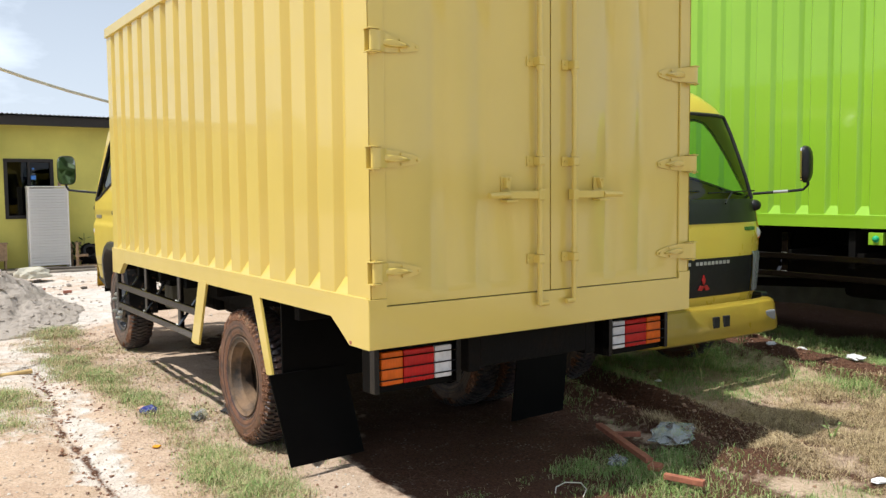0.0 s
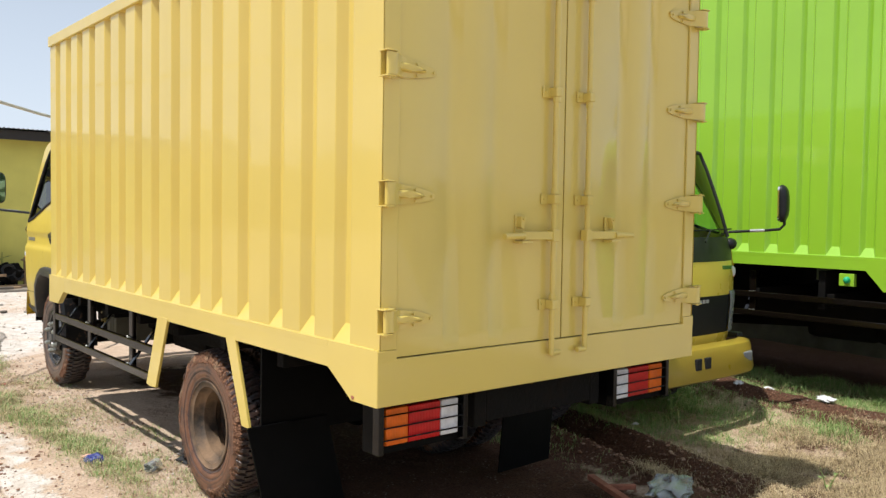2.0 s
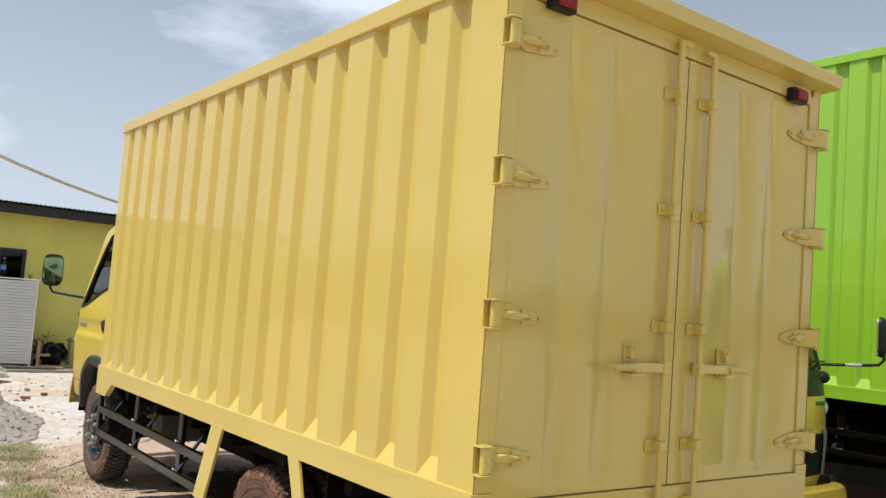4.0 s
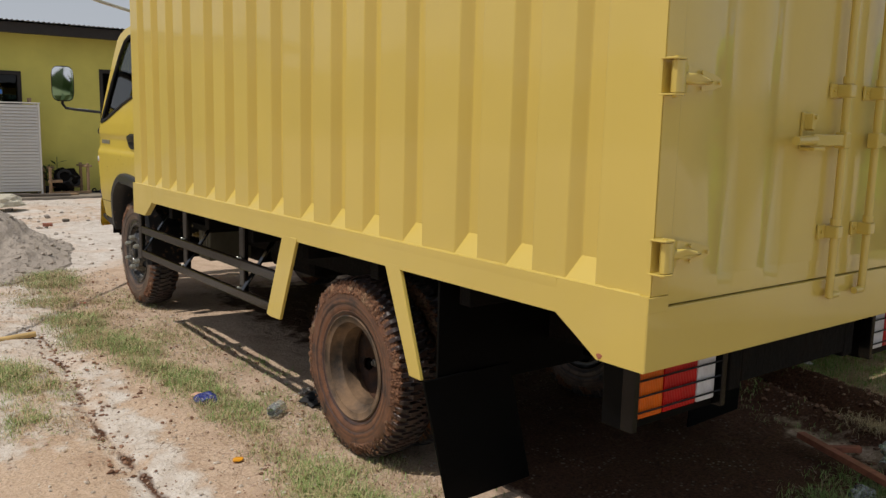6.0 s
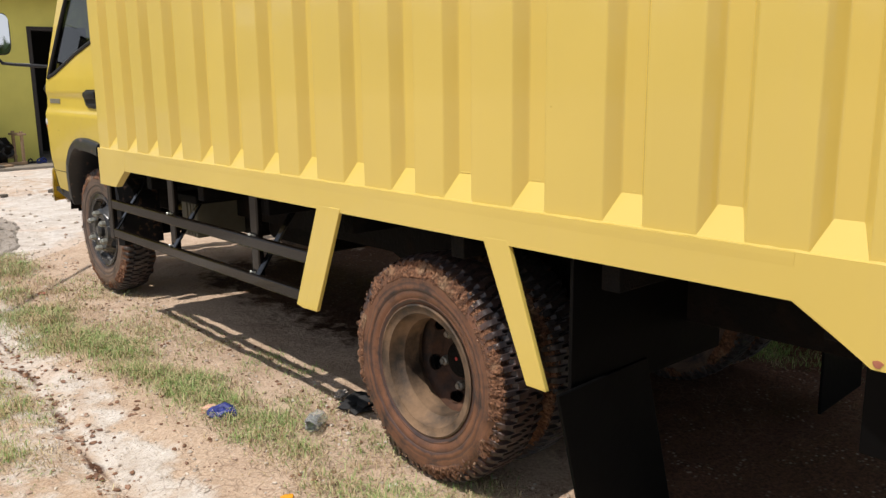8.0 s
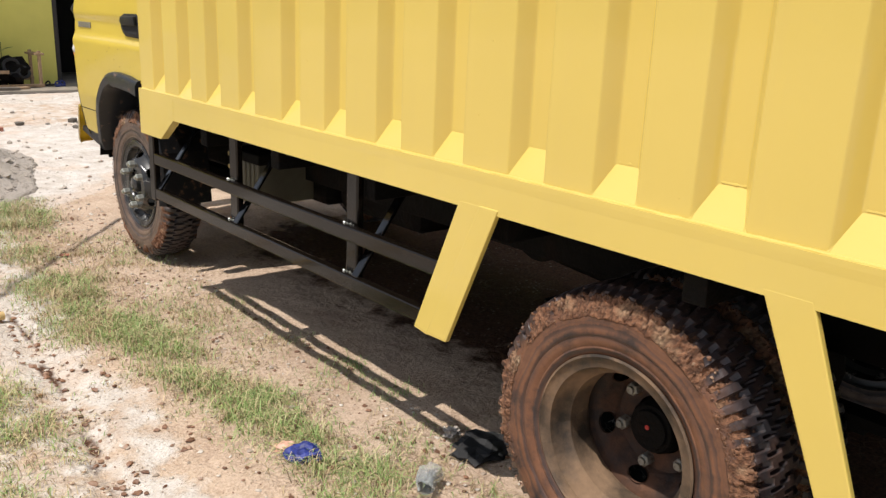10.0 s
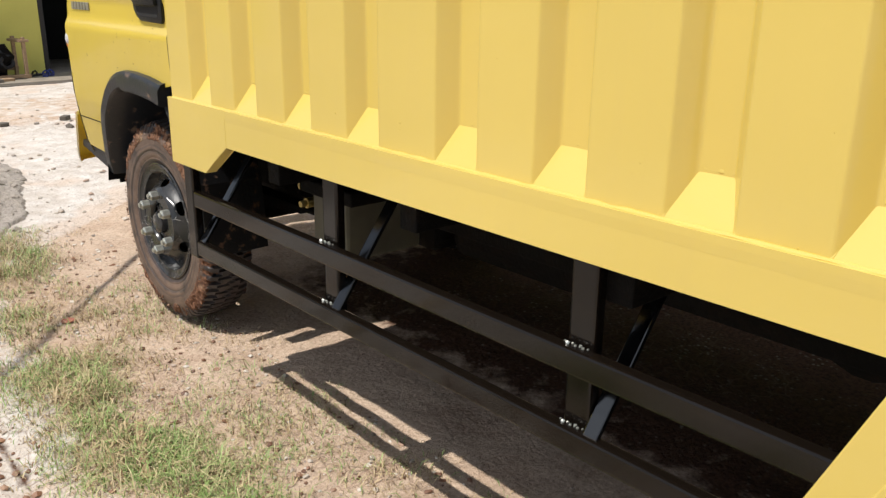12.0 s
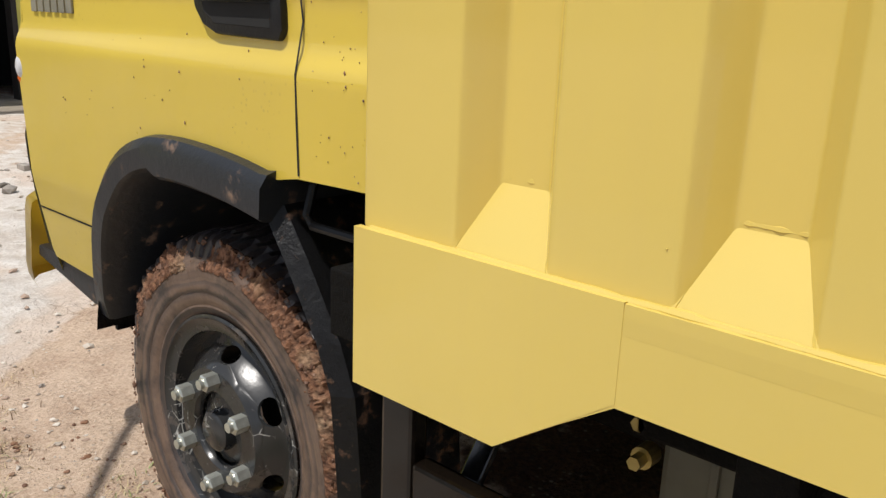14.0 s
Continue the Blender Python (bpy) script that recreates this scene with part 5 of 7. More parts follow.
def build_cab(truck, o, paint_mat, drop=0.0, swing=12, side_glass=DARK_GLASS, reach=1.035, up=1.685, wide=1.0):
    """A small forward-control cab whose front axle lies at y = o."""
    cab = part("cab", front_patch(o, 12, 16, -1, 1), paint_mat, truck, "yellow forward-control truck cab", True)
    cuts = [z + d for z in CREASES for d in (-0.020, -0.010, 0.0, 0.010, 0.020)] + [1.0, 1.08, 1.55, 1.72, 1.90]
    lower = [(-0.57, 1.0), (-0.36, 0.995)] + [p for p in ARCH if p[1] > 0.632] + [(0.402, 0.626), (0.645, 0.640), (0.655, 0.66), (0.66, 0.80), (0.66, 1.08), (0.655, 1.19), (0.65, 1.24), (0.62, 1.335), (0.60, 1.365), (0.55, 1.388), (0.42, 1.415), (0.05, 1.53), (-0.24, 1.60), (-0.30, 1.66), (-0.30, 1.80), (-0.57, 1.80)]
    upper = [(0.60, 1.365), (0.555, 1.545), (0.50, 1.72), (0.447, 1.88), (0.39, 2.015), (0.33, 2.055), (0.22, 2.085), (0.05, 2.105), (-0.57, 2.11), (-0.57, 1.80), (-0.30, 1.80), (-0.30, 1.985), (-0.27, 2.03), (0.10, 2.022), (0.19, 1.99), (0.27, 1.90), (0.39, 1.70), (0.48, 1.525), (0.55, 1.388)]
    window = [(0.55, 1.388), (0.48, 1.525), (0.39, 1.70), (0.27, 1.90), (0.19, 1.99), (0.10, 2.022), (-0.27, 2.03), (-0.30, 1.985), (-0.30, 1.66), (-0.24, 1.60), (0.05, 1.53), (0.42, 1.415)]
    for s in (-1, 1):
        side = part("cab_side", side_face(s, o, lower, cuts), paint_mat, cab, "dented yellow cab side with a pressed crease", True)
        part("door_frame", side_face(s, o, upper, cuts), paint_mat, cab)
        pane = side_face(s, o, window, cuts)
        for v in pane.verts:
            v.co.x -= s * 0.010
        part("side_window", pane, side_glass, cab, "tinted side window")
        bm = bmesh.new()
        ring = [Vector((s * (cab_half(z) + 0.001), o + y, z)) for y, z in window]
        tube(bm, ring + [ring[0]], 0.012, 6, False)
        part("window_seal", bm, RUBBER, cab)
        # door shut lines
        for y, za, zb in ((-0.365, 1.0, 2.07),):
            bm = bmesh.new()
            zs = [za + (zb - za) * i / 14 for i in range(15)]
            sheet(bm, [[(s * (cab_half(z) + 0.0012), o + y - 0.0022, z) for z in zs], [(s * (cab_half(z) + 0.0012), o + y + 0.0022, z) for z in zs]])
            part("door_gap", bm, DARK, cab)
        # recessed black door handle
        bm = bmesh.new()
        outline = [(-0.318, 1.199), (-0.150, 1.203), (-0.112, 1.217), (-0.088, 1.245), (-0.084, 1.275), (-0.104, 1.303), (-0.140, 1.314), (-0.300, 1.316), (-0.322, 1.30), (-0.328, 1.215)]
        prism(bm, [(o + y, z) for y, z in outline], "x", min(s * 0.842, s * 0.862), max(s * 0.842, s * 0.862), 0.006)
        grip = part("door_handle", bm, BLACK_PLASTIC, cab, "black plastic door handle", True)
        bm = bmesh.new()
        prism(bm, [(o + y, z) for y, z in ((-0.306, 1.258), (-0.135, 1.258), (-0.108, 1.275), (-0.125, 1.300), (-0.298, 1.304))], "x", min(s * 0.858, s * 0.878), max(s * 0.858, s * 0.878), 0.007)
        part("pull", bm, BLACK_PLASTIC, grip, smooth=True)
        bm = bmesh.new()
        prism(bm, [(o + y, z) for y, z in ((-0.300, 1.216), (-0.150, 1.219), (-0.118, 1.238), (-0.112, 1.255), (-0.302, 1.255))], "x", min(s * 0.858, s * 0.8628), max(s * 0.858, s * 0.8628), 0.002)
        part("recess", bm, DARK, grip)
        # wheel arch flare
        bm = bmesh.new()
        rows = []
        for i, (y, z) in enumerate(ARCH):
            a, b = ARCH[max(0, i - 1)], ARCH[min(len(ARCH) - 1, i + 1)]
            nrm = Vector((-(b[1] - a[1]), b[0] - a[0])).normalized()
            x = cab_half(z)
            w = 0.016 if i == 0 else 0.010
            rows.append([(s * (x - 0.002), o + y + nrm.x * w, z + nrm.y * w), (s * (x + 0.018), o + y + nrm.x * w * 0.6, z + nrm.y * w * 0.6), (s * (x + 0.030), o + y - nrm.x * 0.012, z - nrm.y * 0.012), (s * (x + 0.027), o + y - nrm.x * (0.050 if y > 0.05 else 0.064), z - nrm.y * (0.050 if y > 0.05 else 0.064)), (s * (x + 0.016), o + y - nrm.x * (0.056 if y > 0.05 else 0.072), z - nrm.y * (0.056 if y > 0.05 else 0.072)), (s * (x - 0.42), o + y - nrm.x * 0.050, z - nrm.y * 0.050)])
        vs = sheet(bm, rows)
        bm.faces.new(vs[0])
        bm.faces.new(vs[-1])
        part("wheel_arch_flare", bm, DUSTY_PLASTIC, cab, "scuffed black plastic wheel arch flare", True)
        # inner wheel housing and the flap behind the wheel
        bm = bmesh.new()
        sheet(bm, [[(s * xx, o + y * 0.98, z - 0.045) for y, z in ARCH] for xx in (0.842, 0.40)])
        box(bm, min(s * 0.36, s * 0.785), max(s * 0.36, s * 0.785), o + 0.425, o + 0.438, 0.50, 0.80)
        part("wheel_housing", bm, CHASSIS, cab)
        bm = bmesh.new()
        path = [(-0.30, 0.94), (-0.36, 0.86), (-0.44, 0.74), (-0.475, 0.66), (-0.49, 0.52), (-0.50, 0.40)]
        sheet(bm, [[(s * xx, o + y + (0.03 if xx > 0.85 else 0), z) for y, z in path] for xx in (0.865, 0.84, 0.60)])
        bmesh.ops.solidify(bm, geom=list(bm.faces), thickness=0.012)
        part("splash_guard", bm, MUD_GUARD, cab, "muddy rubber splash guard behind the front wheel")
        bm = bmesh.new()
        tube(bm, [(s * 0.81, o - 0.52, 1.0), (s * 0.83, o - 0.52, 0.93), (s * 0.83, o - 0.50, 0.915), (s * 0.83, o - 0.36, 0.915), (s * 0.83, o - 0.345, 0.93), (s * 0.81, o - 0.345, 1.0)], 0.008, 8)
        part("step_loop", bm, BLACK_PAINT, cab)
        bm = bmesh.new()
        prism(bm, [(o + 0.425, 0.556), (o + 0.400, 0.623), (o + 0.64, 0.637), (o + 0.785, 0.640), (o + 0.79, 0.610), (o + 0.49, 0.553)], "x", min(s * 0.735, s * 0.808), max(s * 0.735, s * 0.808), 0.006)
        part("corner_valance", bm, DUSTY_PLASTIC, cab, "black plastic valance under the cab corner")
        # seam above the corner panel
        bm = bmesh.new()
        ys = [0.365 + 0.29 * i / 6 for i in range(7)]
        sheet(bm, [[(s * (cab_half(z) + 0.0012), o + y, z) for y in ys] for z in (0.7665, 0.7710)])
        part("panel_gap", bm, DARK, cab)
        # side repeater lamp at the front edge
        bm = bmesh.new()
        lump(bm, (s * 0.822, o + 0.655, 1.098), 0.048, 1.05, 0.0, 3)
        repeater = part("side_repeater", bm, WHITE_LENS, cab, "clear side repeater lamp with an orange bulb", True)
        bm = bmesh.new()
        lump(bm, (s * 0.836, o + 0.660, 1.072), 0.030, 0.8, 0.0)
        part("bulb", bm, ORANGE_LENS, repeater, smooth=True)
        # nameplate as a run of plain bars
        plate = None
        for i in range(6):
            y = o + 0.385 + 0.034 * i
            bm = bmesh.new()
            box(bm, min(s * 0.849, s * 0.8545), max(s * 0.849, s * 0.8545), y, y + 0.026, 1.222, 1.252, 0.001)
            if plate is None:
                plate = part("nameplate", bm, GREY_TEXT, side, "grey nameplate shown as plain bars")
            else:
                part("nameplate", bm, GREY_TEXT, side)
        # dried mud spots thrown up behind the door
        rng = random.Random(40 + s)
        bm = bmesh.new()
        for i in range(260):
            y, z = -0.568 + 0.20 * rng.random() ** 2.6, rng.uniform(1.01, 1.75)
            if i > 225:
                y, z = rng.uniform(-0.35, 0.45), rng.choice((1.17, 1.06, 1.28)) + rng.gauss(0, 0.03)
            r = 0.0007 + 0.0022 * rng.random() ** 3
            ring = [bm.verts.new((s * (cab_half(z) + 0.0012), o + y + r * rng.uniform(0.6, 1.3) * math.cos(a), z + r * rng.uniform(0.7, 1.6) * math.sin(a))) for a in [k * math.pi / 3.5 for k in range(7)]]
            tip = bm.verts.new((s * (cab_half(z) + 0.0028), o + y, z))
            for k in range(7):
                bm.faces.new((ring[k], ring[(k + 1) % 7], tip))
        part("mud_spots", bm, CLODS, side, "dried brown mud spots")["kind"] = "stuff"
        mirror_unit(cab, s, o, swing, reach, up)
        # head lamp wrapping the corner
        bm = bmesh.new()
        us = [0.72, 0.78, 0.85, 0.93, 0.975, 1.0]
        zs = [0.66, 0.72, 0.80, 0.88, 0.94]
        rows = []
        for z in zs:
            f = (z - 0.66) / 0.28
            rows.append([Vector((s * (u + (1 - f) * 0.02 * (1 - u)) * cab_half(z), o + 0.80 - 0.14 * u ** 5 + 0.012, z)) for u in us])
        rows.append([Vector((p.x, p.y - 0.012, 0.965)) for p in rows[-1]])
        sheet(bm, rows)
        lamp = part("head_lamp", bm, HEAD_LENS, cab, "clear head lamp at the cab corner", True)
        bm = bmesh.new()
        box(bm, min(s * 0.70, s * 0.83), max(s * 0.70, s * 0.83), o + 0.60, o + 0.69, 0.865, 0.905, 0.01)
        part("indicator", bm, ORANGE_LENS, lamp)
        bm = bmesh.new()
        lump(bm, (s * 0.80, o + 0.66, 1.315), 0.062, 0.75, 0.0)
        part("cowl_end", bm, BLACK_PLASTIC, cab, smooth=True)
    part("front_lower", front_patch(o, 0, 1, -1, 1), paint_mat, cab, smooth=True)
    part("grille", front_patch(o, 1, 3, -0.72, 0.72, 0.004), BLACK_PLASTIC, cab, "black grille with a silver name bar", True)
    part("grille_backing", front_patch(o, 1, 3, -1, 1, -0.01), paint_mat, cab, smooth=True)
    part("nose_panel", front_patch(o, 3, 5, -1, 1), paint_mat, cab, smooth=True)
    part("cowl", front_patch(o, 5, 8, -1, 1, 0.002), BLACK_PLASTIC, cab, "black cowl under the windscreen", True)
    part("windscreen", front_patch(o, 8, 12, -0.93, 0.93), GLASS, cab, "raked windscreen", True)
    for u0, u1 in ((-1, -0.93), (0.93, 1)):
        part("pillar", front_patch(o, 8, 12, u0, u1), paint_mat, cab)
    bm = bmesh.new()
    rim = [front_point(FRONT_ROWS[r], 0.93, o, 0.003) for r in range(8, 13)] + [front_point(FRONT_ROWS[12], u, o, 0.003) for u in SPLIT[::-1] if abs(u) < 0.93] + [front_point(FRONT_ROWS[r], -0.93, o, 0.003) for r in range(12, 7, -1)]
    tube(bm, rim, 0.014, 6)
    part("windscreen_seal", bm, RUBBER, cab)
    for x0, x1 in ((0.42, -0.06), (-0.30, -0.72)):
        bm = bmesh.new()
        a, b = (x0, o + 0.765, 1.335), (x0 - 0.16, o + 0.705, 1.425)
        tube(bm, [a, b], 0.007, 6)
        bar(bm, (x0 + 0.12, o + 0.70, 1.415), (x1, o + 0.712, 1.43), 0.012, 0.010, 0)
        part("wiper", bm, BLACK_PLASTIC, cab)
    # name bar and emblem as plain shapes
    for i in range(14):
        if i != 9:
            x = -0.30 + 0.044 * i
            bm = bmesh.new()
            box(bm, x, x + 0.030, o + 0.800, o + 0.808, 0.893, 0.917, 0.001)
            part("name_bar", bm, SILVER, cab)
    bm = bmesh.new()
    for cx, cz, a in ((0.0, 0.785, 90), (-0.030, 0.728, 200), (0.030, 0.728, 340)):
        u, v = Vector((math.cos(radians(a)), math.sin(radians(a)))), Vector((-math.sin(radians(a)), math.cos(radians(a))))
        prism(bm, [tuple(Vector((cx, cz)) + q) for q in (u * 0.038, v * 0.021, u * -0.038, v * -0.021)], "y", o + 0.806, o + 0.814, 0.001)
    part("emblem", bm, RED_PLATE, cab)
    for i in range(4):
        bm = bmesh.new()
        box(bm, -0.66 + 0.032 * i, -0.636 + 0.032 * i, o + 0.755, o + 0.765, 1.128, 1.156, 0.001)
        part("engine_badge", bm, DARK_TEXT, cab)
    # bumper
    bm = bmesh.new()
    xs = [-0.790, -0.775, -0.745, -0.66, -0.45, 0.0, 0.45, 0.66, 0.745, 0.775, 0.790]
    outer = [0.80, 0.875, 0.915, 0.948, 0.966, 0.97, 0.966, 0.948, 0.915, 0.875, 0.80]
    sect = [(-0.030, 0.505), (-0.002, 0.520), (0.006, 0.550), (-0.022, 0.705), (-0.036, 0.733), (-0.062, 0.745), (-0.130, 0.747)]
    sheet(bm, [[(x * wide, o + y + dy, z - drop) for dy, z in sect] for x, y in zip(xs, outer)])
    bmesh.ops.solidify(bm, geom=list(bm.faces), thickness=0.004)
    bumper = part("bumper", bm, paint_mat, cab, "yellow pressed steel front bumper", True)
    for x in (-0.06, 0.055):
        bm = bmesh.new()
        box(bm, x - 0.032, x + 0.032, o + 0.955, o + 0.974, 0.600 - drop, 0.680 - drop, 0.004)
        part("bumper_slot", bm, DARK, bumper)
    for s in (-1, 1):
        bm = bmesh.new()
        box(bm, s * 0.62 - 0.065, s * 0.62 + 0.065, o + 0.90, o + 0.947, 0.590 - drop, 0.670 - drop, 0.012)
        part("fog_lamp", bm, HEAD_LENS, bumper)
    # inside
    bm = bmesh.new()
    box(bm, -0.80, 0.80, o - 0.56, o + 0.60, 0.995, 1.02)
    part("cab_floor", bm, DARK, cab)
    bm = bmesh.new()
    for x0, x1, z0, z1 in ((-0.74, 0.74, 1.0, 1.55), (-0.70, 0.70, 1.92, 2.10), (-0.78, -0.55, 1.55, 1.92), (0.55, 0.78, 1.55, 1.92)):
        box(bm, x0, x1, o - 0.575, o - 0.545, z0, z1)
    part("back_wall", bm, paint_mat, cab)
    bm = bmesh.new()
    box(bm, -0.55, 0.55, o - 0.562, o - 0.558, 1.55, 1.92)
    part("rear_window", bm, GLASS, cab)
    for x in (-0.42, 0.10, 0.46):
        bm = bmesh.new()
        box(bm, x - 0.21, x + 0.21, o - 0.40, o + 0.08, 1.14, 1.28, 0.05)
        box(bm, x - 0.20, x + 0.20, o - 0.50, o - 0.36, 1.24, 1.74, 0.05)
        part("seat", bm, SEAT, cab, smooth=True)
    bm = bmesh.new()
    box(bm, -0.76, 0.76, o + 0.42, o + 0.60, 1.10, 1.36, 0.05)
    part("dashboard", bm, SEAT, cab)
    bm = bmesh.new()
    ring = [Vector((0.42 + 0.19 * math.cos(t), o + 0.30 + 0.06 * math.sin(t), 1.42 + 0.18 * math.sin(t))) for t in [2 * math.pi * k / 24 for k in range(25)]]
    tube(bm, ring, 0.014, 6, False)
    tube(bm, [(0.42, o + 0.30, 1.42), (0.42, o + 0.45, 1.25)], 0.03, 8)
    part("steering_wheel", bm, BLACK_PLASTIC, cab)
    return cab


# ---- the yellow box truck ----
TX, TY = 2.705, 3.03
truck = thing("box_truck", (TX, TY, 0.0), "cream-yellow box truck with grooved steel body and muddy wheels", "truck", "parked trucks")
cargo_body(truck, YELLOW, 1.005, 4.315, 1.0, 2.795, GROOVES, 0.79)
fender_struts(truck, YELLOW, 1.005, 1.63, 1.0)
for s in (-1, 1):
    tail_lamp(truck, s, 0.520, 0.890, 0.606, 0.752, 0.11)
    side_guard(truck, s, 0.99, 4.30, 2.20)
    # mud flap and the dark plate above it, widened inwards to stand in for shade
    bm = bmesh.new()
    box(bm, min(s * 0.52, s * 0.955), max(s * 0.52, s * 0.955), 0.93, 0.942, 0.05, 0.53, 0.003)
    for v in bm.verts:
        v.co.y += 0.09 * (v.co.z - 0.5) + 0.012 * math.sin(v.co.x * 9)
        v.co.x += s * (0.19 * (v.co.z - 0.3) + 0.03) - 0.03
    flap = part("mudflap", bm, FLAP, truck, "large black rubber mudflap behind the rear wheels")
    bm = bmesh.new()
    box(bm, min(s * 0.20, s * 0.975), max(s * 0.20, s * 0.975), 0.95, 0.962, 0.47, 0.90, 0.002)
    part("flap_hanger", bm, FLAP, flap)
# chipped paint at the lowered corner of the skirt
chip = bmesh.new()
ring = [(0.158 + 0.010 * math.cos(k) * (1 + 0.3 * math.sin(3 * k)), 0.803 + 0.008 * math.sin(k)) for k in [2 * math.pi * i / 9 for i in range(9)]]
prism(chip, ring, "x", -1.0075, -1.0)
part("rust_chip", chip, RED_WOOD, truck, "small rusty chip in the paint")
chassis(truck, 1.63, 3.34, 0.12, 5.55)
spins = {(-1, 0): 12, (1, 0): 40, (-1, 1): 60, (1, 1): 20}
RZ, FZ = TYRE_R - 0.016, TYRE_R + 0.026
for s in (-1, 1):
    wheel(truck, s * 0.838, 1.63, RZ, s, spins[s, 0], True)
    wheel(truck, s * 0.60, 1.63, RZ, s, spins[s, 0] + 31, False, True)
    wheel(truck, s * 0.712, 4.925, FZ + 0.007, s, spins[s, 1], False)
build_cab(truck, 4.97, CAB_YELLOW, -0.022, wide=1.04)
# battery box and air tank behind the cab
bm = bmesh.new()
box(bm, -0.66, -0.36, 3.87, 4.06, 0.50, 0.70, 0.012)
locker = part("battery_box", bm, PRIMER, truck, "grey-green battery box on the chassis")
for y in (3.90, 3.94, 3.98):
    bm = bmesh.new()
    box(bm, -0.667, -0.655, y - 0.007, y + 0.007, 0.51, 0.69, 0.003)
    part("rib", bm, PRIMER, locker)
bm = bmesh.new()
box(bm, -0.69, -0.34, 3.80, 4.09, 0.70, 0.745, 0.006)
part("lid", bm, CHASSIS, locker)
for z in (0.655, 0.715):
    bm = bmesh.new()
    tube(bm, [(-0.63, 4.085, z), (-0.690, 4.085, z)], 0.011, 6)
    tube(bm, [(-0.64, 4.085, z), (-0.668, 4.085, z)], 0.017, 12)
    part("coupling", bm, plain("brass", (0.42, 0.33, 0.13), 0.40, 0.85) if "brass" not in bpy.data.materials else bpy.data.materials["brass"], locker, "brass coupling")
# fuel tank, enlarged, and an added unseen box stop light from the far side
bm = bmesh.new()
box(bm, 0.44, 0.90, 2.75, 3.75, 0.40, 0.80, 0.06)
part("fuel_tank", bm, CHASSIS, truck)
bm = bmesh.new()
box(bm, 0.46, 0.90, 3.80, 4.36, 0.40, 0.86, 0.03)
part("tool_locker", bm, CHASSIS, truck)

# ---- the second yellow truck, nose towards the rear of the first ----
nose = thing("truck", (5.0, 9.72, 0.0), "yellow chassis-cab truck parked with its nose beside the box truck", "truck", "parked trucks", turn=180)
build_cab(nose, 4.97, CAB_YELLOW, 0.14, -20, GLASS, 0.975, 1.63)
chassis(nose, 1.63, 3.34, 0.12, 5.45)
for s in (-1, 1):
    wheel(nose, s * 0.838, 1.63, RZ, s, 50, True)
    wheel(nose, s * 0.70, 4.97, TYRE_R, s, 15, False)

# ---- the lime-green box truck ----
green = thing("box_truck", (7.65, 7.92, 0.0), "lime-green box truck with tall grooved steel body", "truck", "parked trucks", turn=180)
green_grooves = [0.18 + 0.266 * i for i in range(17)]
cargo_body(green, GREEN, 1.0, 4.86, 1.22, 3.98, green_grooves, 0.95)
for s in (-1, 1):
    wheel(green, s * 0.84, 1.5, TYRE_R - 0.02, s, 30, True)
    wheel(green, s * 0.70, 5.4, TYRE_R, s, 10, False)
    side_guard(green, s, 0.97, 4.86, 2.2, 0.16)
chassis(green, 1.5, 3.9, 0.12, 6.0)
# unseen cross plates, added to fill and darken the space under the floor
bm = bmesh.new()
for y in (0.30, 1.1, 2.1, 3.1, 4.1):
    box(bm, -0.95, 0.95, y, y + 0.06, 0.78, 1.09, 0.004)
part("subframe", bm, CHASSIS, green)
build_cab(green, 5.4, GREEN)
bm = bmesh.new()
box(bm, 0.955, 1.0, 4.29, 4.41, 0.985, 1.085, 0.004)
marker = part("side_marker", bm, GREEN, green, "green side marker lamp on a bracket")
bm = bmesh.new()
lump(bm, (1.003, 4.355, 1.035), 0.034, 0.85, 0.0)
part("lens", bm, GREEN_LENS, marker, smooth=True)

# ---- the house ----
HY = 16.8                 # front wall
house = thing("house", (4.0, HY, 0.0), "single-storey lime-yellow house with a corrugated metal roof", "house")
FLOOR_Z = 0.13


def house_wall():
    """One shell: the front wall pierced by window and doorway, side and back walls plain."""
    bm = bmesh.new()
    xs, zs = [-8.0, -1.92, -1.10, 0.12, 1.02, 10.0], [0.0, 1.02, 2.10, 2.20, 2.84]
    front = [[bm.verts.new((x, 0.0, z)) for z in zs] for x in xs]
    back = [[bm.verts.new((x, 0.16, z)) for z in zs] for x in xs]
    solid = {(i, k) for i in range(5) for k in range(4)} - {(1, 1), (3, 0), (3, 1), (3, 2)}
    for i, k in solid:
        bm.faces.new((front[i][k], front[i + 1][k], front[i + 1][k + 1], front[i][k + 1]))
        bm.faces.new((back[i][k + 1], back[i + 1][k + 1], back[i + 1][k], back[i][k]))
        for (di, dk), (a, b) in (((-1, 0), ((i, k), (i, k + 1))), ((1, 0), ((i + 1, k), (i + 1, k + 1))), ((0, -1), ((i, k), (i + 1, k))), ((0, 1), ((i, k + 1), (i + 1, k + 1)))):
            if (i + di, k + dk) not in solid:
                bm.faces.new((front[a[0]][a[1]], front[b[0]][b[1]], back[b[0]][b[1]], back[a[0]][a[1]]))
    return bm


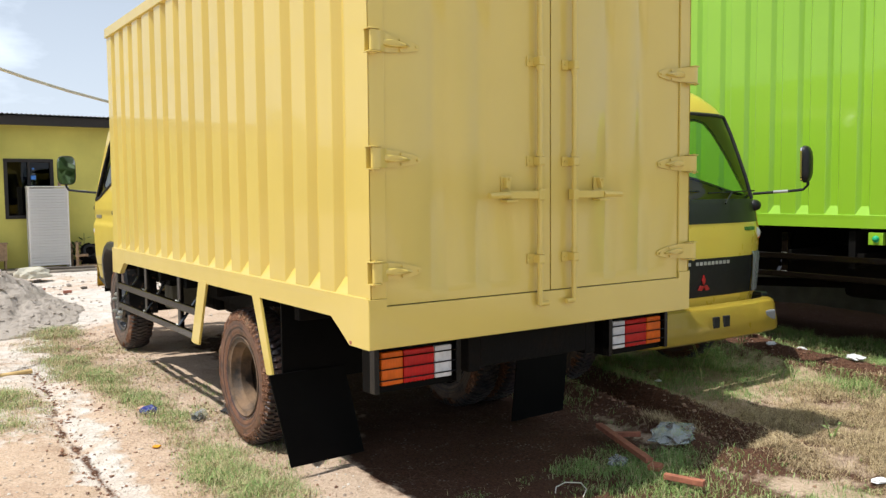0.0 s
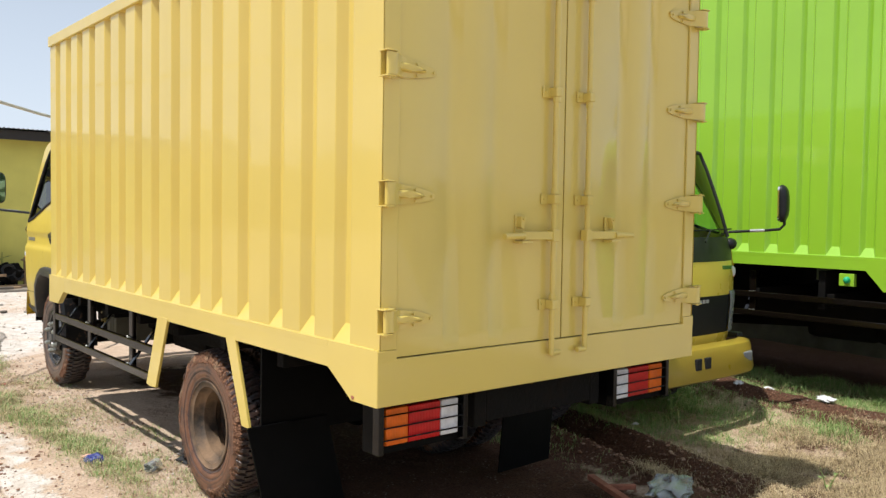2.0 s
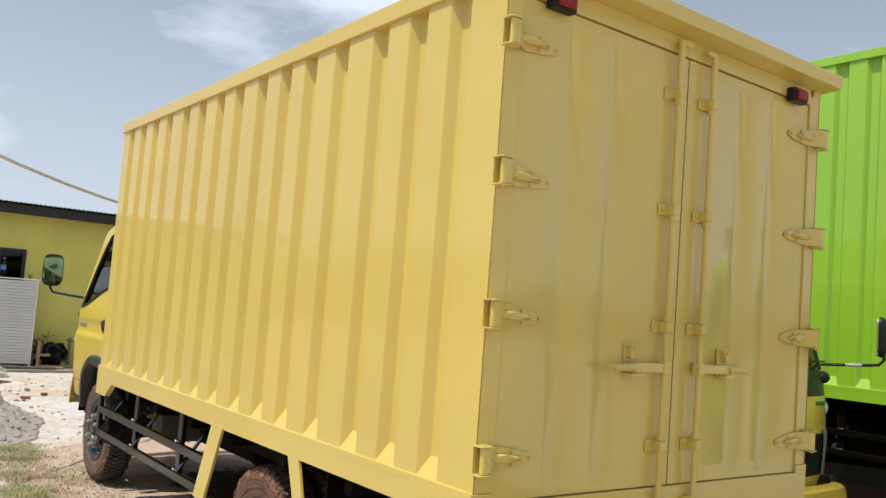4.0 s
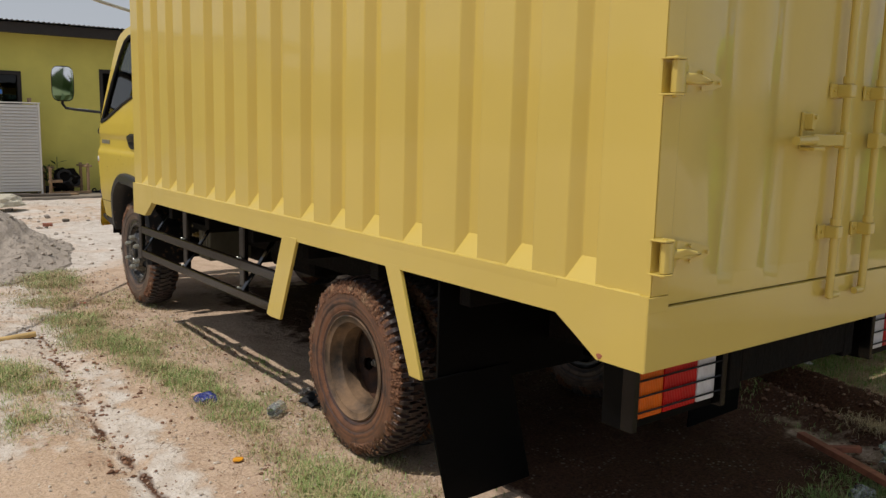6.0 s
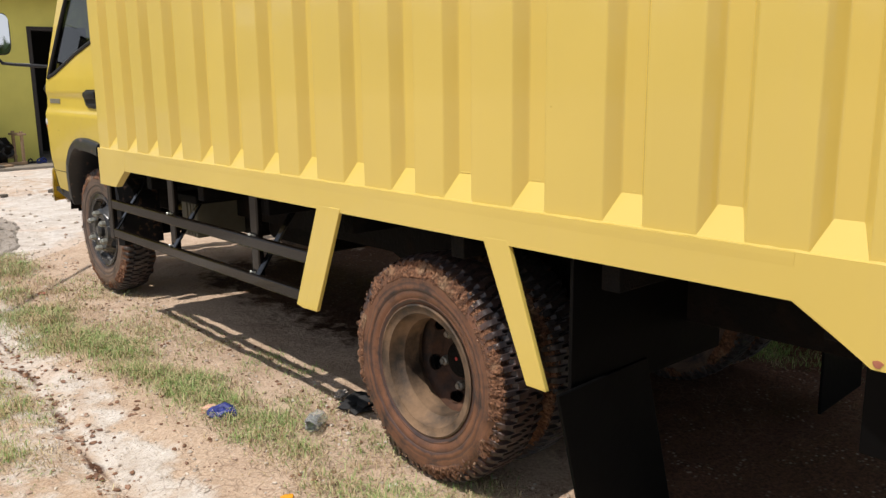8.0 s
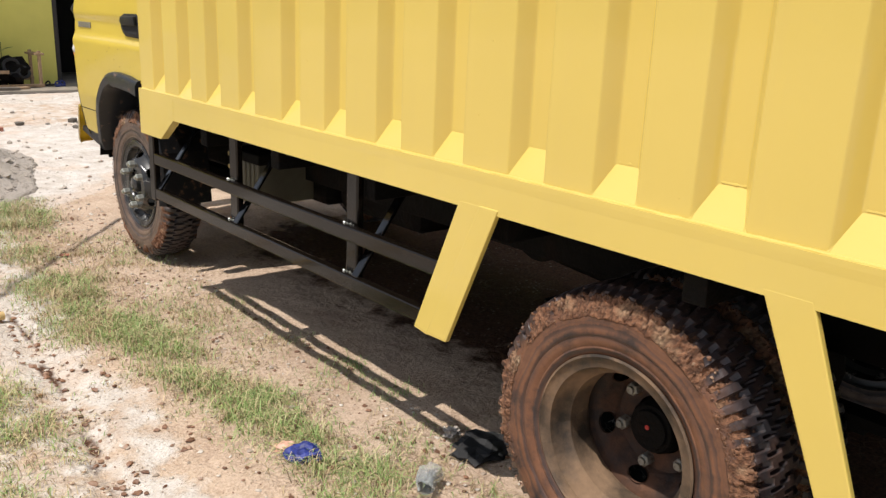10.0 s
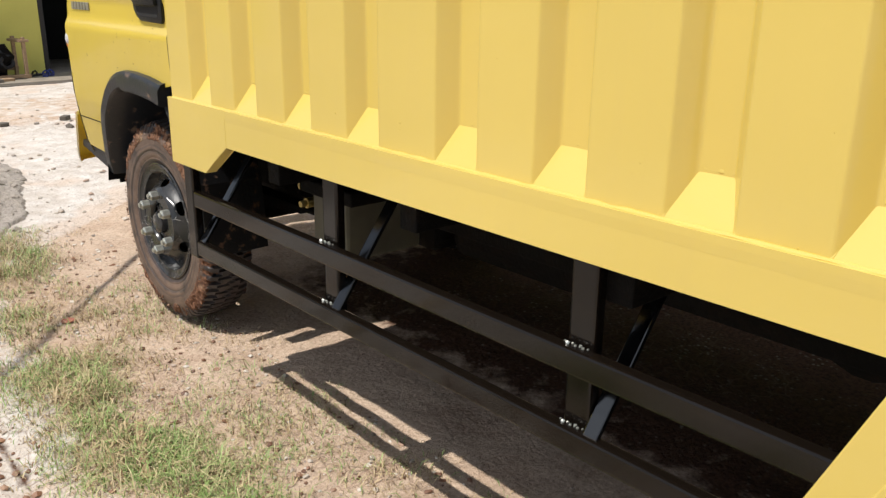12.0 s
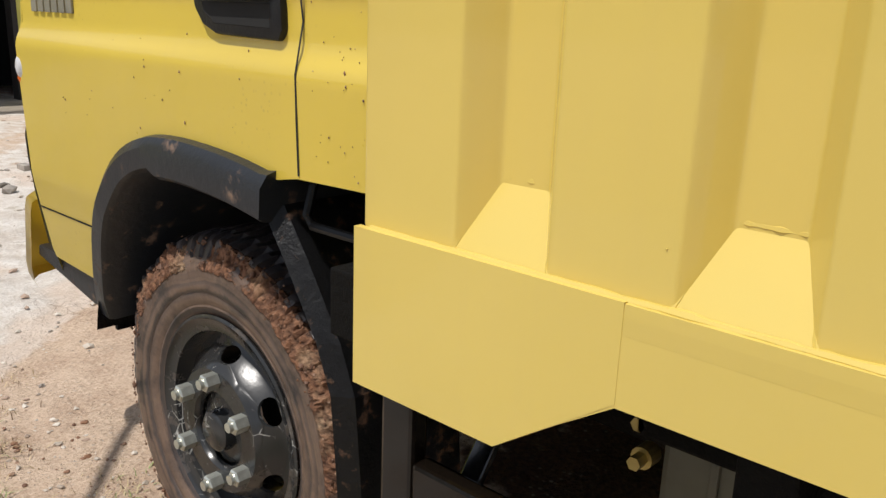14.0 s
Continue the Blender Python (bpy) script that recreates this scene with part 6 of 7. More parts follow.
part("wall", house_wall(), WALL_YELLOW, house, "lime-yellow plastered wall")
for x0, x1, y0, y1 in ((-8.0, -7.84, 0.161, 7.0), (9.84, 10.0, 0.161, 7.0), (-8.0, 10.0, 7.001, 7.16)):
    bm = bmesh.new()
    box(bm, x0, x1, y0, y1, 0.0, 2.68)
    part("wall", bm, WALL_YELLOW, house, "lime-yellow plastered wall")
bm = bmesh.new()
box(bm, -8.5, 10.5, -0.36, -0.30, 2.68, 2.84, 0.004)
part("fascia", bm, FASCIA, house, "dark brown fascia board")
bm = bmesh.new()
box(bm, -8.5, 10.5, -0.30, -0.002, 2.70, 2.73)
part("soffit", bm, FASCIA, house)
bm = bmesh.new()
rows = []
wave_x = np.arange(-8.6, 10.6, 0.019)
for y, z in ((-0.46, 2.866), (3.5, 2.97), (7.6, 2.80)):
    rows.append([(x, y, z + 0.011 * math.sin(x * 2 * math.pi / 0.076)) for x in wave_x])
sheet(bm, rows)
roof = part("roof", bm, ROOF_METAL, house, "corrugated galvanised roof sheet", True)
# added near-black ceiling and backing wall paint the room as unlit
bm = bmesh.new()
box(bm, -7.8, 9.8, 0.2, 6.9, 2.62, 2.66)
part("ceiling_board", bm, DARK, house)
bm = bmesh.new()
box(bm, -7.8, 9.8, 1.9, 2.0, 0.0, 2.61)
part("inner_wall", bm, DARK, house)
win = bmesh.new()
for a, b, za, zb in ((-1.92, -1.10, 1.02, 1.08), (-1.92, -1.10, 2.04, 2.10), (-1.92, -1.86, 1.08, 2.04), (-1.16, -1.10, 1.08, 2.04), (-1.53, -1.49, 1.08, 2.04)):
    box(win, a, b, -0.015, 0.09, za, zb, 0.004)
window = part("window", win, FASCIA, house, "dark window with a brown wooden frame")
for a, b in ((-1.86, -1.53), (-1.49, -1.16)):
    bm = bmesh.new()
    box(bm, a, b, 0.045, 0.051, 1.08, 2.04)
    pane = part("pane", bm, DARK_GLASS, window)
    pane.visible_shadow = False
bm = bmesh.new()
for a, b, za, zb in ((0.12, 0.18, 0.1, 2.20), (0.96, 1.02, 0.1, 2.20), (0.18, 0.96, 2.14, 2.20)):
    box(bm, a, b, -0.01, 0.17, za, zb, 0.004)
part("door_frame", bm, FASCIA, house, "dark open doorway")

bm = bmesh.new()
box(bm, -4.0, 12.0, HY - 0.95, HY - 0.002, -0.1, FLOOR_Z, 0.015)
box(bm, 4.13, 5.01, HY - 0.004, HY + 1.9, -0.1, FLOOR_Z)
part_porch = part("floor", bm, CONCRETE, None)
tagged(part_porch, "worn cement porch floor along the house", "porch", kind="structure")
bm = bmesh.new()
box(bm, -4.0, 12.0, HY - 1.02, HY - 0.952, -0.1, FLOOR_Z - 0.02, 0.012)
tagged(part("trim", bm, CONCRETE_DARK), "dark cement kerb of the porch", "kerb", kind="structure")

# air conditioner on the wall
ac = thing("air_conditioner", (1.55, HY - 0.002, 1.98), "cream outdoor air conditioner unit on wall brackets", "air conditioner")
bm = bmesh.new()
box(bm, -0.40, 0.38, -0.34, -0.06, 0.02, 0.55, 0.015)
casing = part("casing", bm, CREAM_PLASTIC, ac)
bm = bmesh.new()
fan_ring = [(-0.335, 0.0), (-0.345, 0.18), (-0.352, 0.20), (-0.345, 0.215), (-0.335, 0.216)]
rings = [[bm.verts.new((0.16 + r * math.cos(t), y, 0.29 + r * math.sin(t))) for t in [2 * math.pi * k / 32 for k in range(32)]] for y, r in fan_ring[1:]]
for a, b in zip(rings, rings[1:]):
    for j in range(32):
        bm.faces.new((a[j], a[(j + 1) % 32], b[(j + 1) % 32], b[j]))
bm.faces.new(rings[0])
part("fan_grille", bm, BLACK_PLASTIC, casing)
for x in (-0.3, 0.28):
    bm = bmesh.new()
    box(bm, x - 0.02, x + 0.02, -0.36, 0.0, -0.02, 0.02, 0.003)
    box(bm, x - 0.02, x + 0.02, -0.03, 0.0, -0.30, 0.02, 0.003)
    part("bracket", bm, BLACK_PAINT, ac)
bm = bmesh.new()
tube(bm, [(0.30, -0.10, 0.05), (0.28, -0.08, -0.12), (0.12, -0.05, -0.28), (0.05, -0.04, -0.42), (0.05, -0.03, -0.75)], 0.022, 8)
part("pipe", bm, RUBBER, ac)

# slatted steel cabinet
cabinet = thing("slatted_cabinet", (2.70, 16.22, FLOOR_Z), "tall white slatted metal cabinet on the porch", "cabinet", turn=-4)
W, D, Hc = 0.66, 0.42, 1.45
bm = bmesh.new()
for x in (-W / 2, W / 2 - 0.03):
    for y in (0.0, D - 0.03):
        box(bm, x, x + 0.03, y, y + 0.03, 0.0, Hc, 0.003)
box(bm, -W / 2 + 0.02, W / 2 - 0.02, 0.022, D - 0.012, 0.06, Hc - 0.03)
part("frame", bm, WHITE_METAL, cabinet)
bm = bmesh.new()
box(bm, -W / 2 - 0.008, W / 2 + 0.008, -0.008, D + 0.008, Hc, Hc + 0.02, 0.004)
part("top", bm, WHITE_METAL, cabinet)
slat_bm = bmesh.new()
prism(slat_bm, [(-0.004, 0.0), (0.018, 0.040), (0.020, 0.040), (0.004, -0.004)], "x", -W / 2 + 0.031, W / 2 - 0.031)
slat = part("slat", slat_bm, WHITE_METAL, cabinet)
side_bm = bmesh.new()
prism(side_bm, [(-W / 2 - 0.002, 0.0), (-W / 2 + 0.018, 0.040), (-W / 2 + 0.020, 0.040), (-W / 2 + 0.006, -0.004)], "y", 0.031, D - 0.031)
side_slat = part("slat", side_bm, WHITE_METAL, cabinet)
for i in range(28):
    z = 0.07 + i * 0.049
    if i == 0:
        slat.matrix_basis = side_slat.matrix_basis = Matrix.Translation((0, 0, z))
    else:
        again(slat, Matrix.Translation((0, 0, z)), cabinet)
        again(side_slat, Matrix.Translation((0, 0, z)), cabinet)

bottle = thing("water_bottle", (2.50, 16.40, FLOOR_Z + Hc + 0.02), "clear plastic water bottle with a blue cap", "bottle")
bm = bmesh.new()
prof = [(0.0, 0.002), (0.002, 0.040), (0.05, 0.042), (0.12, 0.040), (0.20, 0.042), (0.25, 0.036), (0.285, 0.016), (0.30, 0.015)]
rings = [[bm.verts.new((r * math.cos(t), r * math.sin(t), z)) for t in [2 * math.pi * k / 20 for k in range(20)]] for z, r in prof]
for a, b in zip(rings, rings[1:]):
    for j in range(20):
        bm.faces.new((a[j], a[(j + 1) % 20], b[(j + 1) % 20], b[j]))
part("body", bm, BOTTLE, bottle, smooth=True)
bm = bmesh.new()
tube(bm, [(0, 0, 0.298), (0, 0, 0.325)], 0.018, 12)
part("cap", bm, BLUE_CAP, bottle)
bm = bmesh.new()
tube(bm, [(0, 0, 0.12), (0, 0, 0.19)], 0.0425, 20, False)
part("label_band", bm, BLUE_CAP, bottle)
cup = thing("cup", (2.92, 16.38, FLOOR_Z + Hc + 0.02), "small brown cup on the cabinet", "cup")
bm = bmesh.new()
tube(bm, [(0, 0, 0), (0, 0, 0.07)], [0.028, 0.036], 14)
part("body", bm, WOOD, cup)

stand = thing("wooden_stand", (1.92, 16.55, FLOOR_Z), "small brown wooden box stand against the wall", "stand")
bm = bmesh.new()
box(bm, -0.12, 0.12, -0.10, 0.10, 0.16, 0.46, 0.006)
part("box", bm, WOOD, stand)
for x in (-0.10, 0.08):
    bm = bmesh.new()
    box(bm, x, x + 0.03, -0.08, 0.08, 0.0, 0.16, 0.003)
    part("leg", bm, WOOD, stand)
bm = bmesh.new()
box(bm, -0.135, 0.135, -0.115, 0.115, 0.46, 0.48, 0.003)
part("lid", bm, WOOD, stand)

# crate with machine scrap and potted sprigs
crate = thing("wooden_crate", (3.42, 16.38, FLOOR_Z), "open wooden crate frame with curved slats", "crate", turn=6)
for x in (-0.30, 0.30):
    for y in (-0.16, 0.16):
        bm = bmesh.new()
        box(bm, x - 0.02, x + 0.02, y - 0.02, y + 0.02, 0.0, 0.50 if x > 0 else 0.44, 0.003)
        part("post", bm, WOOD, crate)
for z, y in ((0.03, -0.18), (0.22, -0.18), (0.42, 0.18), (0.10, 0.18)):
    bm = bmesh.new()
    box(bm, -0.34, 0.34 if z < 0.2 else -0.12, y - 0.012, y + 0.012, z - 0.022, z + 0.022, 0.003)
    part("slat", bm, WOOD, crate)
bm = bmesh.new()
box(bm, 0.24, 0.36, -0.19, 0.19, 0.44, 0.47, 0.003)
part("slat", bm, WOOD, crate)
scrap = thing("machine_part", (3.42, 16.38, FLOOR_Z + 0.01), "rusty black machine part lying in the crate", "scrap")
bm = bmesh.new()
lump(bm, (0, 0, 0.20), 0.20, 0.95, 0.3, 3, 2)
part("casting", bm, CHASSIS, scrap, smooth=True)
for at, r in (((-0.05, -0.13, 0.28), 0.10), ((0.10, -0.13, 0.20), 0.07)):
    bm = bmesh.new()
    ring = [Vector(at) + Vector((r * math.cos(t), 0.02 * math.sin(3 * t), r * math.sin(t))) for t in [2 * math.pi * k / 28 for k in range(29)]]
    tube(bm, ring, 0.022, 8, False)
    part("ring", bm, RUBBER, scrap)


def sprig(at, height, leaves, seed):
    rng = random.Random(seed)
    p = thing("potted_plant", at, "leafy green sprig in a small dark pot", "plant")
    bm = bmesh.new()
    tube(bm, [(0, 0, 0), (0, 0, 0.12)], [0.05, 0.07], 12)
    part("pot", bm, RUBBER, p)
    bm = bmesh.new()
    for i in range(leaves):
        t, h = rng.uniform(0, 6.28), rng.uniform(0.3, 1.0) * height
        a = Vector((0.02 * math.cos(t), 0.02 * math.sin(t), 0.10 + h * 0.7))
        out = Vector((math.cos(t), math.sin(t), rng.uniform(0.2, 0.9))) * rng.uniform(0.08, 0.15)
        w = out.cross(Vector((0, 0, 1))).normalized() * rng.uniform(0.018, 0.03)
        b, e = a + out * 0.5, a + out
        v = [bm.verts.new(q) for q in (a, b + w, e - Vector((0, 0, 0.02)), b - w)]
        bm.faces.new(v)
    tube(bm, [(0, 0, 0.1), (0.01, 0.01, 0.10 + height * 0.8)], 0.006, 6)
    part("leaves", bm, LEAVES, p)


sprig((3.16, 16.55, FLOOR_Z), 0.42, 34, 3)
sprig((3.34, 16.62, FLOOR_Z), 0.62, 14, 5)
for k, (x, y, a, ln) in enumerate(((3.25, 16.05, 8, 0.55), (3.0, 15.98, -4, 0.75), (2.45, 16.0, 2, 0.7))):
    plank = thing("plank", (x, y, FLOOR_Z), "short weathered plank lying on the porch", "plank", "planks on the porch", turn=a)
    bm = bmesh.new()
    box(bm, -ln / 2, ln / 2, -0.06, 0.06, 0.0, 0.03 + 0.01 * k, 0.004)
    part("board", bm, WOOD if k == 0 else CONCRETE_DARK, plank)
for k, (x, y, a, mat) in enumerate(((3.86, 16.45, 30, RUBBER), (4.00, 16.40, 70, BLUE_CLOTH), (4.08, 16.48, 80, BLUE_CLOTH))):
    shoe = thing("sandal", (x, y, FLOOR_Z), "worn sandal lying near the doorway", "sandal", "sandals by the door", turn=a)
    bm = bmesh.new()
    prism(bm, [(-0.13, -0.03), (-0.05, -0.035), (0.05, -0.045), (0.12, -0.03), (0.13, 0.0), (0.12, 0.03), (0.05, 0.045), (-0.05, 0.035), (-0.13, 0.03)], "z", 0.0, 0.02, 0.004)
    part("sole", bm, mat, shoe)
    bm = bmesh.new()
    tube(bm, [(0.02, -0.045, 0.015), (0.03, -0.03, 0.05), (0.04, 0.0, 0.065), (0.03, 0.03, 0.05), (0.02, 0.045, 0.015)], 0.012, 6)
    part("strap", bm, mat, shoe)

# ---- light-blocking wall added behind the green truck ----
bm = bmesh.new()
box(bm, 9.6, 9.78, 1.5, 15.5, -0.1, 2.1, 0.01)
tagged(part("wall_east", bm, CONCRETE_DARK), "dark cement wall added behind the trucks to block light", "wall", kind="structure")

# ---- sand pile ----
def pile_height(x, y):
    d = np.hypot((x + 0.1) / 2.42, (y - 11.4) / 2.42)
    ang = np.arctan2(y - 11.4, x + 0.1)
    d = d * (1 + 0.10 * np.sin(3 * ang + 1) + 0.16 * (fractal(x, y, 0.9, 2, 61) - 0.5))
    h = 1.02 * np.clip(1 - d, 0, None) ** 1.3
    h = h + 0.30 * np.exp(-(np.hypot(x - 1.0, y - 10.9) / 0.55) ** 2) * smooth(1.05, 0.8, d)
    return h + np.where(h > 0.01, (0.26 * (fractal(x, y, 2.4, 5, 66) - 0.5) + 0.13 * (fractal(x, y, 8.0, 4, 68) - 0.5)) * np.clip(h * 6, 0, 1), 0)


px, py = np.meshgrid(np.arange(-3.0, 2.8, 0.022), np.arange(8.8, 14.2, 0.022))
ph = pile_height(px, py)
pz = ground_height(px, py) + np.where(ph > 0.012, ph, -0.06)
k = np.arange(px.size).reshape(px.shape)
q = np.stack([k[:-1, :-1], k[:-1, 1:], k[1:, 1:], k[1:, :-1]], -1).reshape(-1, 4)
keep = (ph.ravel()[q] > 0.012).any(1)
pile_mesh = bpy.data.meshes.new("sand_pile")
used, inverse = np.unique(q[keep], return_inverse=True)
pile_mesh.from_pydata(np.stack([px, py, pz], -1).reshape(-1, 3)[used].tolist(), [], inverse.reshape(-1, 4).tolist())
pile_mesh.materials.append(SAND)
pile_mesh.polygons.foreach_set("use_smooth", [True] * len(pile_mesh.polygons))
tagged(new("sand_pile", pile_mesh), "heap of grey building sand dumped on the lot", "sand pile", kind="stuff")

# ---- overhead cable ----
cable = thing("overhead_cable", (0.88, 8.84, 0.0), "thick off-white cable sagging over the lot", "cable")
bm = bmesh.new()
tube(bm, [(t, t, 2.51 + 0.037 * (t - 2.2) ** 2) for t in [-9 + 0.5 * i for i in range(34)]], 0.017, 8)
part("line", bm, CABLE, cable, smooth=True)


# ---- loose things on the ground ----
def on_ground(x, y, lift=0.0):
    return (x, y, float(ground_height(x, y)) + lift)


def crumpled(seed, size, flat, rough=0.55, sub=3):
    bm = bmesh.new()
    r = bmesh.ops.create_icosphere(bm, subdivisions=sub, radius=1.0)
    for v in r["verts"]:
        d = v.co.normalized()
        q = 1 + rough * (noise.noise(d * 2.1 + Vector((seed, 0, 0))) + 0.6 * noise.noise(d * 5.3 + Vector((0, seed, 0))))
        v.co = Vector((d.x * size * q, d.y * size * 0.75 * q, max(-0.2 * size * flat, d.z * size * flat * q)))
    return bm


wrapper = thing("wrapper", on_ground(1.50, 5.62, 0.012), "crumpled blue and pink snack wrapper on the dirt", "wrapper", turn=-50)
part("blue_end", crumpled(1, 0.062, 0.62, 0.28), BLUE_CLOTH, wrapper)
bm = crumpled(4, 0.040, 0.6, 0.3)
bmesh.ops.translate(bm, vec=(-0.062, 0.02, 0), verts=bm.verts)
part("pink_end", bm, PINK_CLOTH, wrapper)
cupt = thing("plastic_cup", on_ground(1.70, 5.24, 0.025), "crushed clear plastic cup lying in the grass", "cup", turn=35)
bm = bmesh.new()
tube(bm, [(-0.05, 0, 0.01), (-0.02, 0, 0.012), (0.05, 0, 0.016)], [0.022, 0.026, 0.032], 18, False)
for v in bm.verts:
    v.co += Vector((0, 0.016 * noise.noise(v.co * 40), 0.014 * noise.noise(v.co * 35)))
part("cup_wall", bm, CLOUDY, cupt)
rag = thing("black_rag", on_ground(1.99, 5.32, 0.02), "crumpled black plastic rag by the rear wheel", "rag")
part("cloth", crumpled(7, 0.10, 0.35, 0.45), RUBBER, rag)
bm = crumpled(9, 0.03, 0.7)
bmesh.ops.translate(bm, vec=(-0.02, 0.12, 0.01), verts=bm.verts)
part("light_end", bm, STONE, rag)
bag = thing("plastic_bag", on_ground(3.74, 3.14, 0.03), "crumpled clear plastic bag on the grass", "plastic bag")
part("film", crumpled(12, 0.15, 0.45, 0.5), CLOUDY, bag)
bag2 = thing("plastic_bag", on_ground(3.25, 3.11, 0.02), "small crumpled clear plastic bag on the grass", "plastic bag")
part("film", crumpled(15, 0.06, 0.6, 0.5), CLOUDY, bag2)
for x, y, a, ln, w in ((3.43, 3.25, 67, 0.68, 0.042), (3.60, 3.37, -36, 0.15, 0.028), (3.28, 2.70, -70, 0.20, 0.035), (3.30, 2.90, 20, 0.075, 0.06)):
    stick = thing("wood_offcut", on_ground(x, y, 0.05), "red-brown sawn wood offcut on the ground", "wood offcut", "offcuts behind the truck", turn=a)
    bm = bmesh.new()
    box(bm, -ln / 2, ln / 2, -w / 2, w / 2, -0.01, 0.018, 0.003)
    part("offcut", bm, RED_WOOD, stick)
for i, (x, y, sz) in enumerate(((6.6, 4.45, 0.06), (6.75, 4.25, 0.075), (6.55, 3.65, 0.085), (4.88, 4.25, 0.03), (4.09, 2.16, 0.045), (1.95, 12.3, 0.10), (3.3, 12.2, 0.09))):
    litter = thing("paper_litter", on_ground(x, y, 0.02), "crumpled white paper litter on the ground", "litter", "white litter", turn=40 * i)
    part("scrap", crumpled(20 + i, sz * 0.85, 0.4, 0.4), PAPER, litter)
twig = thing("twig", on_ground(1.40, 7.03, 0.012), "short split stick lying on the grass", "twig", turn=70)
bm = bmesh.new()
bar(bm, (-0.16, 0, 0), (0.16, 0.01, 0.01), 0.026, 0.012)
part("splinter", bm, WOOD, twig)
for i, (x, y, mat, lab) in enumerate(((1.55, 8.14, RED_BIT, "brick-red shard on the dirt"), (1.325, 4.84, ORANGE_BIT, "flat orange plastic scrap on the dirt"), (0.95, 4.25, STONE, "small grey stone on the dirt"))):
    bit = thing("shard", on_ground(x, y, 0.008), lab, "shard", turn=30 * i)
    part("chip", crumpled(40 + i, 0.028, 0.3, 0.4, 2), mat, bit)
hose = thing("hose", on_ground(1.06, 7.37, 0.02), "tan rubber hose end lying on the dirt", "hose")
bm = bmesh.new()
tube(bm, [(-1.2, -0.06, 0.0), (-0.6, -0.01, 0.005), (-0.2, -0.01, 0.004), (0.0, 0.0, 0.012)], 0.019, 10)
part("tube", bm, HOSE, hose, smooth=True)
string = thing("string", on_ground(2.84, 3.0, 0.012), "loop of thin white string on the ground", "string")
bm = bmesh.new()
tube(bm, [(-0.05, -0.10, 0.0), (0.02, -0.05, 0.01), (0.05, 0.02, 0.015), (0.0, 0.08, 0.01), (-0.07, 0.07, 0.004), (-0.12, 0.02, 0.0)], 0.003, 6)
part("cord", bm, CABLE, string, smooth=True)


def weed(x, y, height, leaves, seed):
    """A leafy weed: thin stems with pointed leaves along them."""
    rng = random.Random(seed)
    plant = thing("weed", on_ground(x, y, -0.01), "leafy green weed standing in the grass", "weed", "weeds on the lot")
    stems, blades = bmesh.new(), bmesh.new()
    for k in range(3 + leaves // 12):
        t = rng.uniform(0, 6.28)
        tip = Vector((math.cos(t) * height * 0.35, math.sin(t) * height * 0.35, height * rng.uniform(0.6, 1.0)))
        tube(stems, [(0, 0, 0), tuple(tip * 0.5 + Vector((0, 0, height * 0.1))), tuple(tip)], [0.004, 0.003, 0.0015], 5)
        for i in range(leaves // 3):
            a = tip * rng.uniform(0.25, 1.0)
            r = rng.uniform(0, 6.28)
            out = Vector((math.cos(r), math.sin(r), rng.uniform(-0.1, 0.7))) * height * rng.uniform(0.12, 0.24)
            w = out.cross(Vector((0, 0, 1))).normalized() * out.length * 0.24
            v = [blades.verts.new(q) for q in (a, a + out * 0.45 + w, a + out - Vector((0, 0, 0.01)), a + out * 0.45 - w)]
            blades.faces.new(v)
    part("stem", stems, GRASS, plant)
    part("leaves", blades, GRASS, plant)


for i, (x, y, h, k) in enumerate(((5.55, 4.39, 0.28, 24), (5.95, 4.50, 0.24, 18), (6.30, 4.55, 0.30, 20), (6.75, 4.75, 0.36, 16), (4.62, 2.72, 0.16, 14), (5.20, 4.10, 0.20, 16), (5.75, 3.70, 0.17, 14))):
    weed(x, y, h, k, 70 + i)
sack = thing("sack", on_ground(2.15, 14.55, 0.10), "tied cream sack lying behind the sand", "sack", turn=15)
part("cloth", crumpled(31, 0.27, 0.55, 0.3), PLASTER, sack)
rng = random.Random(11)
for i in range(34):
    x, y = rng.gauss(3.0, 0.55), rng.gauss(12.6, 0.45)
    if i > 26:
        x, y = rng.uniform(1.8, 2.9), rng.uniform(13.0, 14.6)
    sz = rng.uniform(0.015, 0.06)
    stone = thing("rubble", on_ground(x, y, sz * 0.3), ("broken brick piece on the dirt" if i % 9 == 0 else "grey rubble stone on the dirt"), "rubble", "rubble before the house", turn=rng.uniform(0, 360))
    bm = bmesh.new()
    if i % 3:
        lump(bm, (0, 0, 0), sz, 0.6, 0.3, 1, i)
    else:
        box(bm, -sz, sz, -sz * 0.6, sz * 0.6, -sz * 0.35, sz * 0.4, sz * 0.12)
    part("piece", bm, RED_BIT if i % 9 == 0 else (CONCRETE_DARK if i % 4 == 1 else STONE), stone)


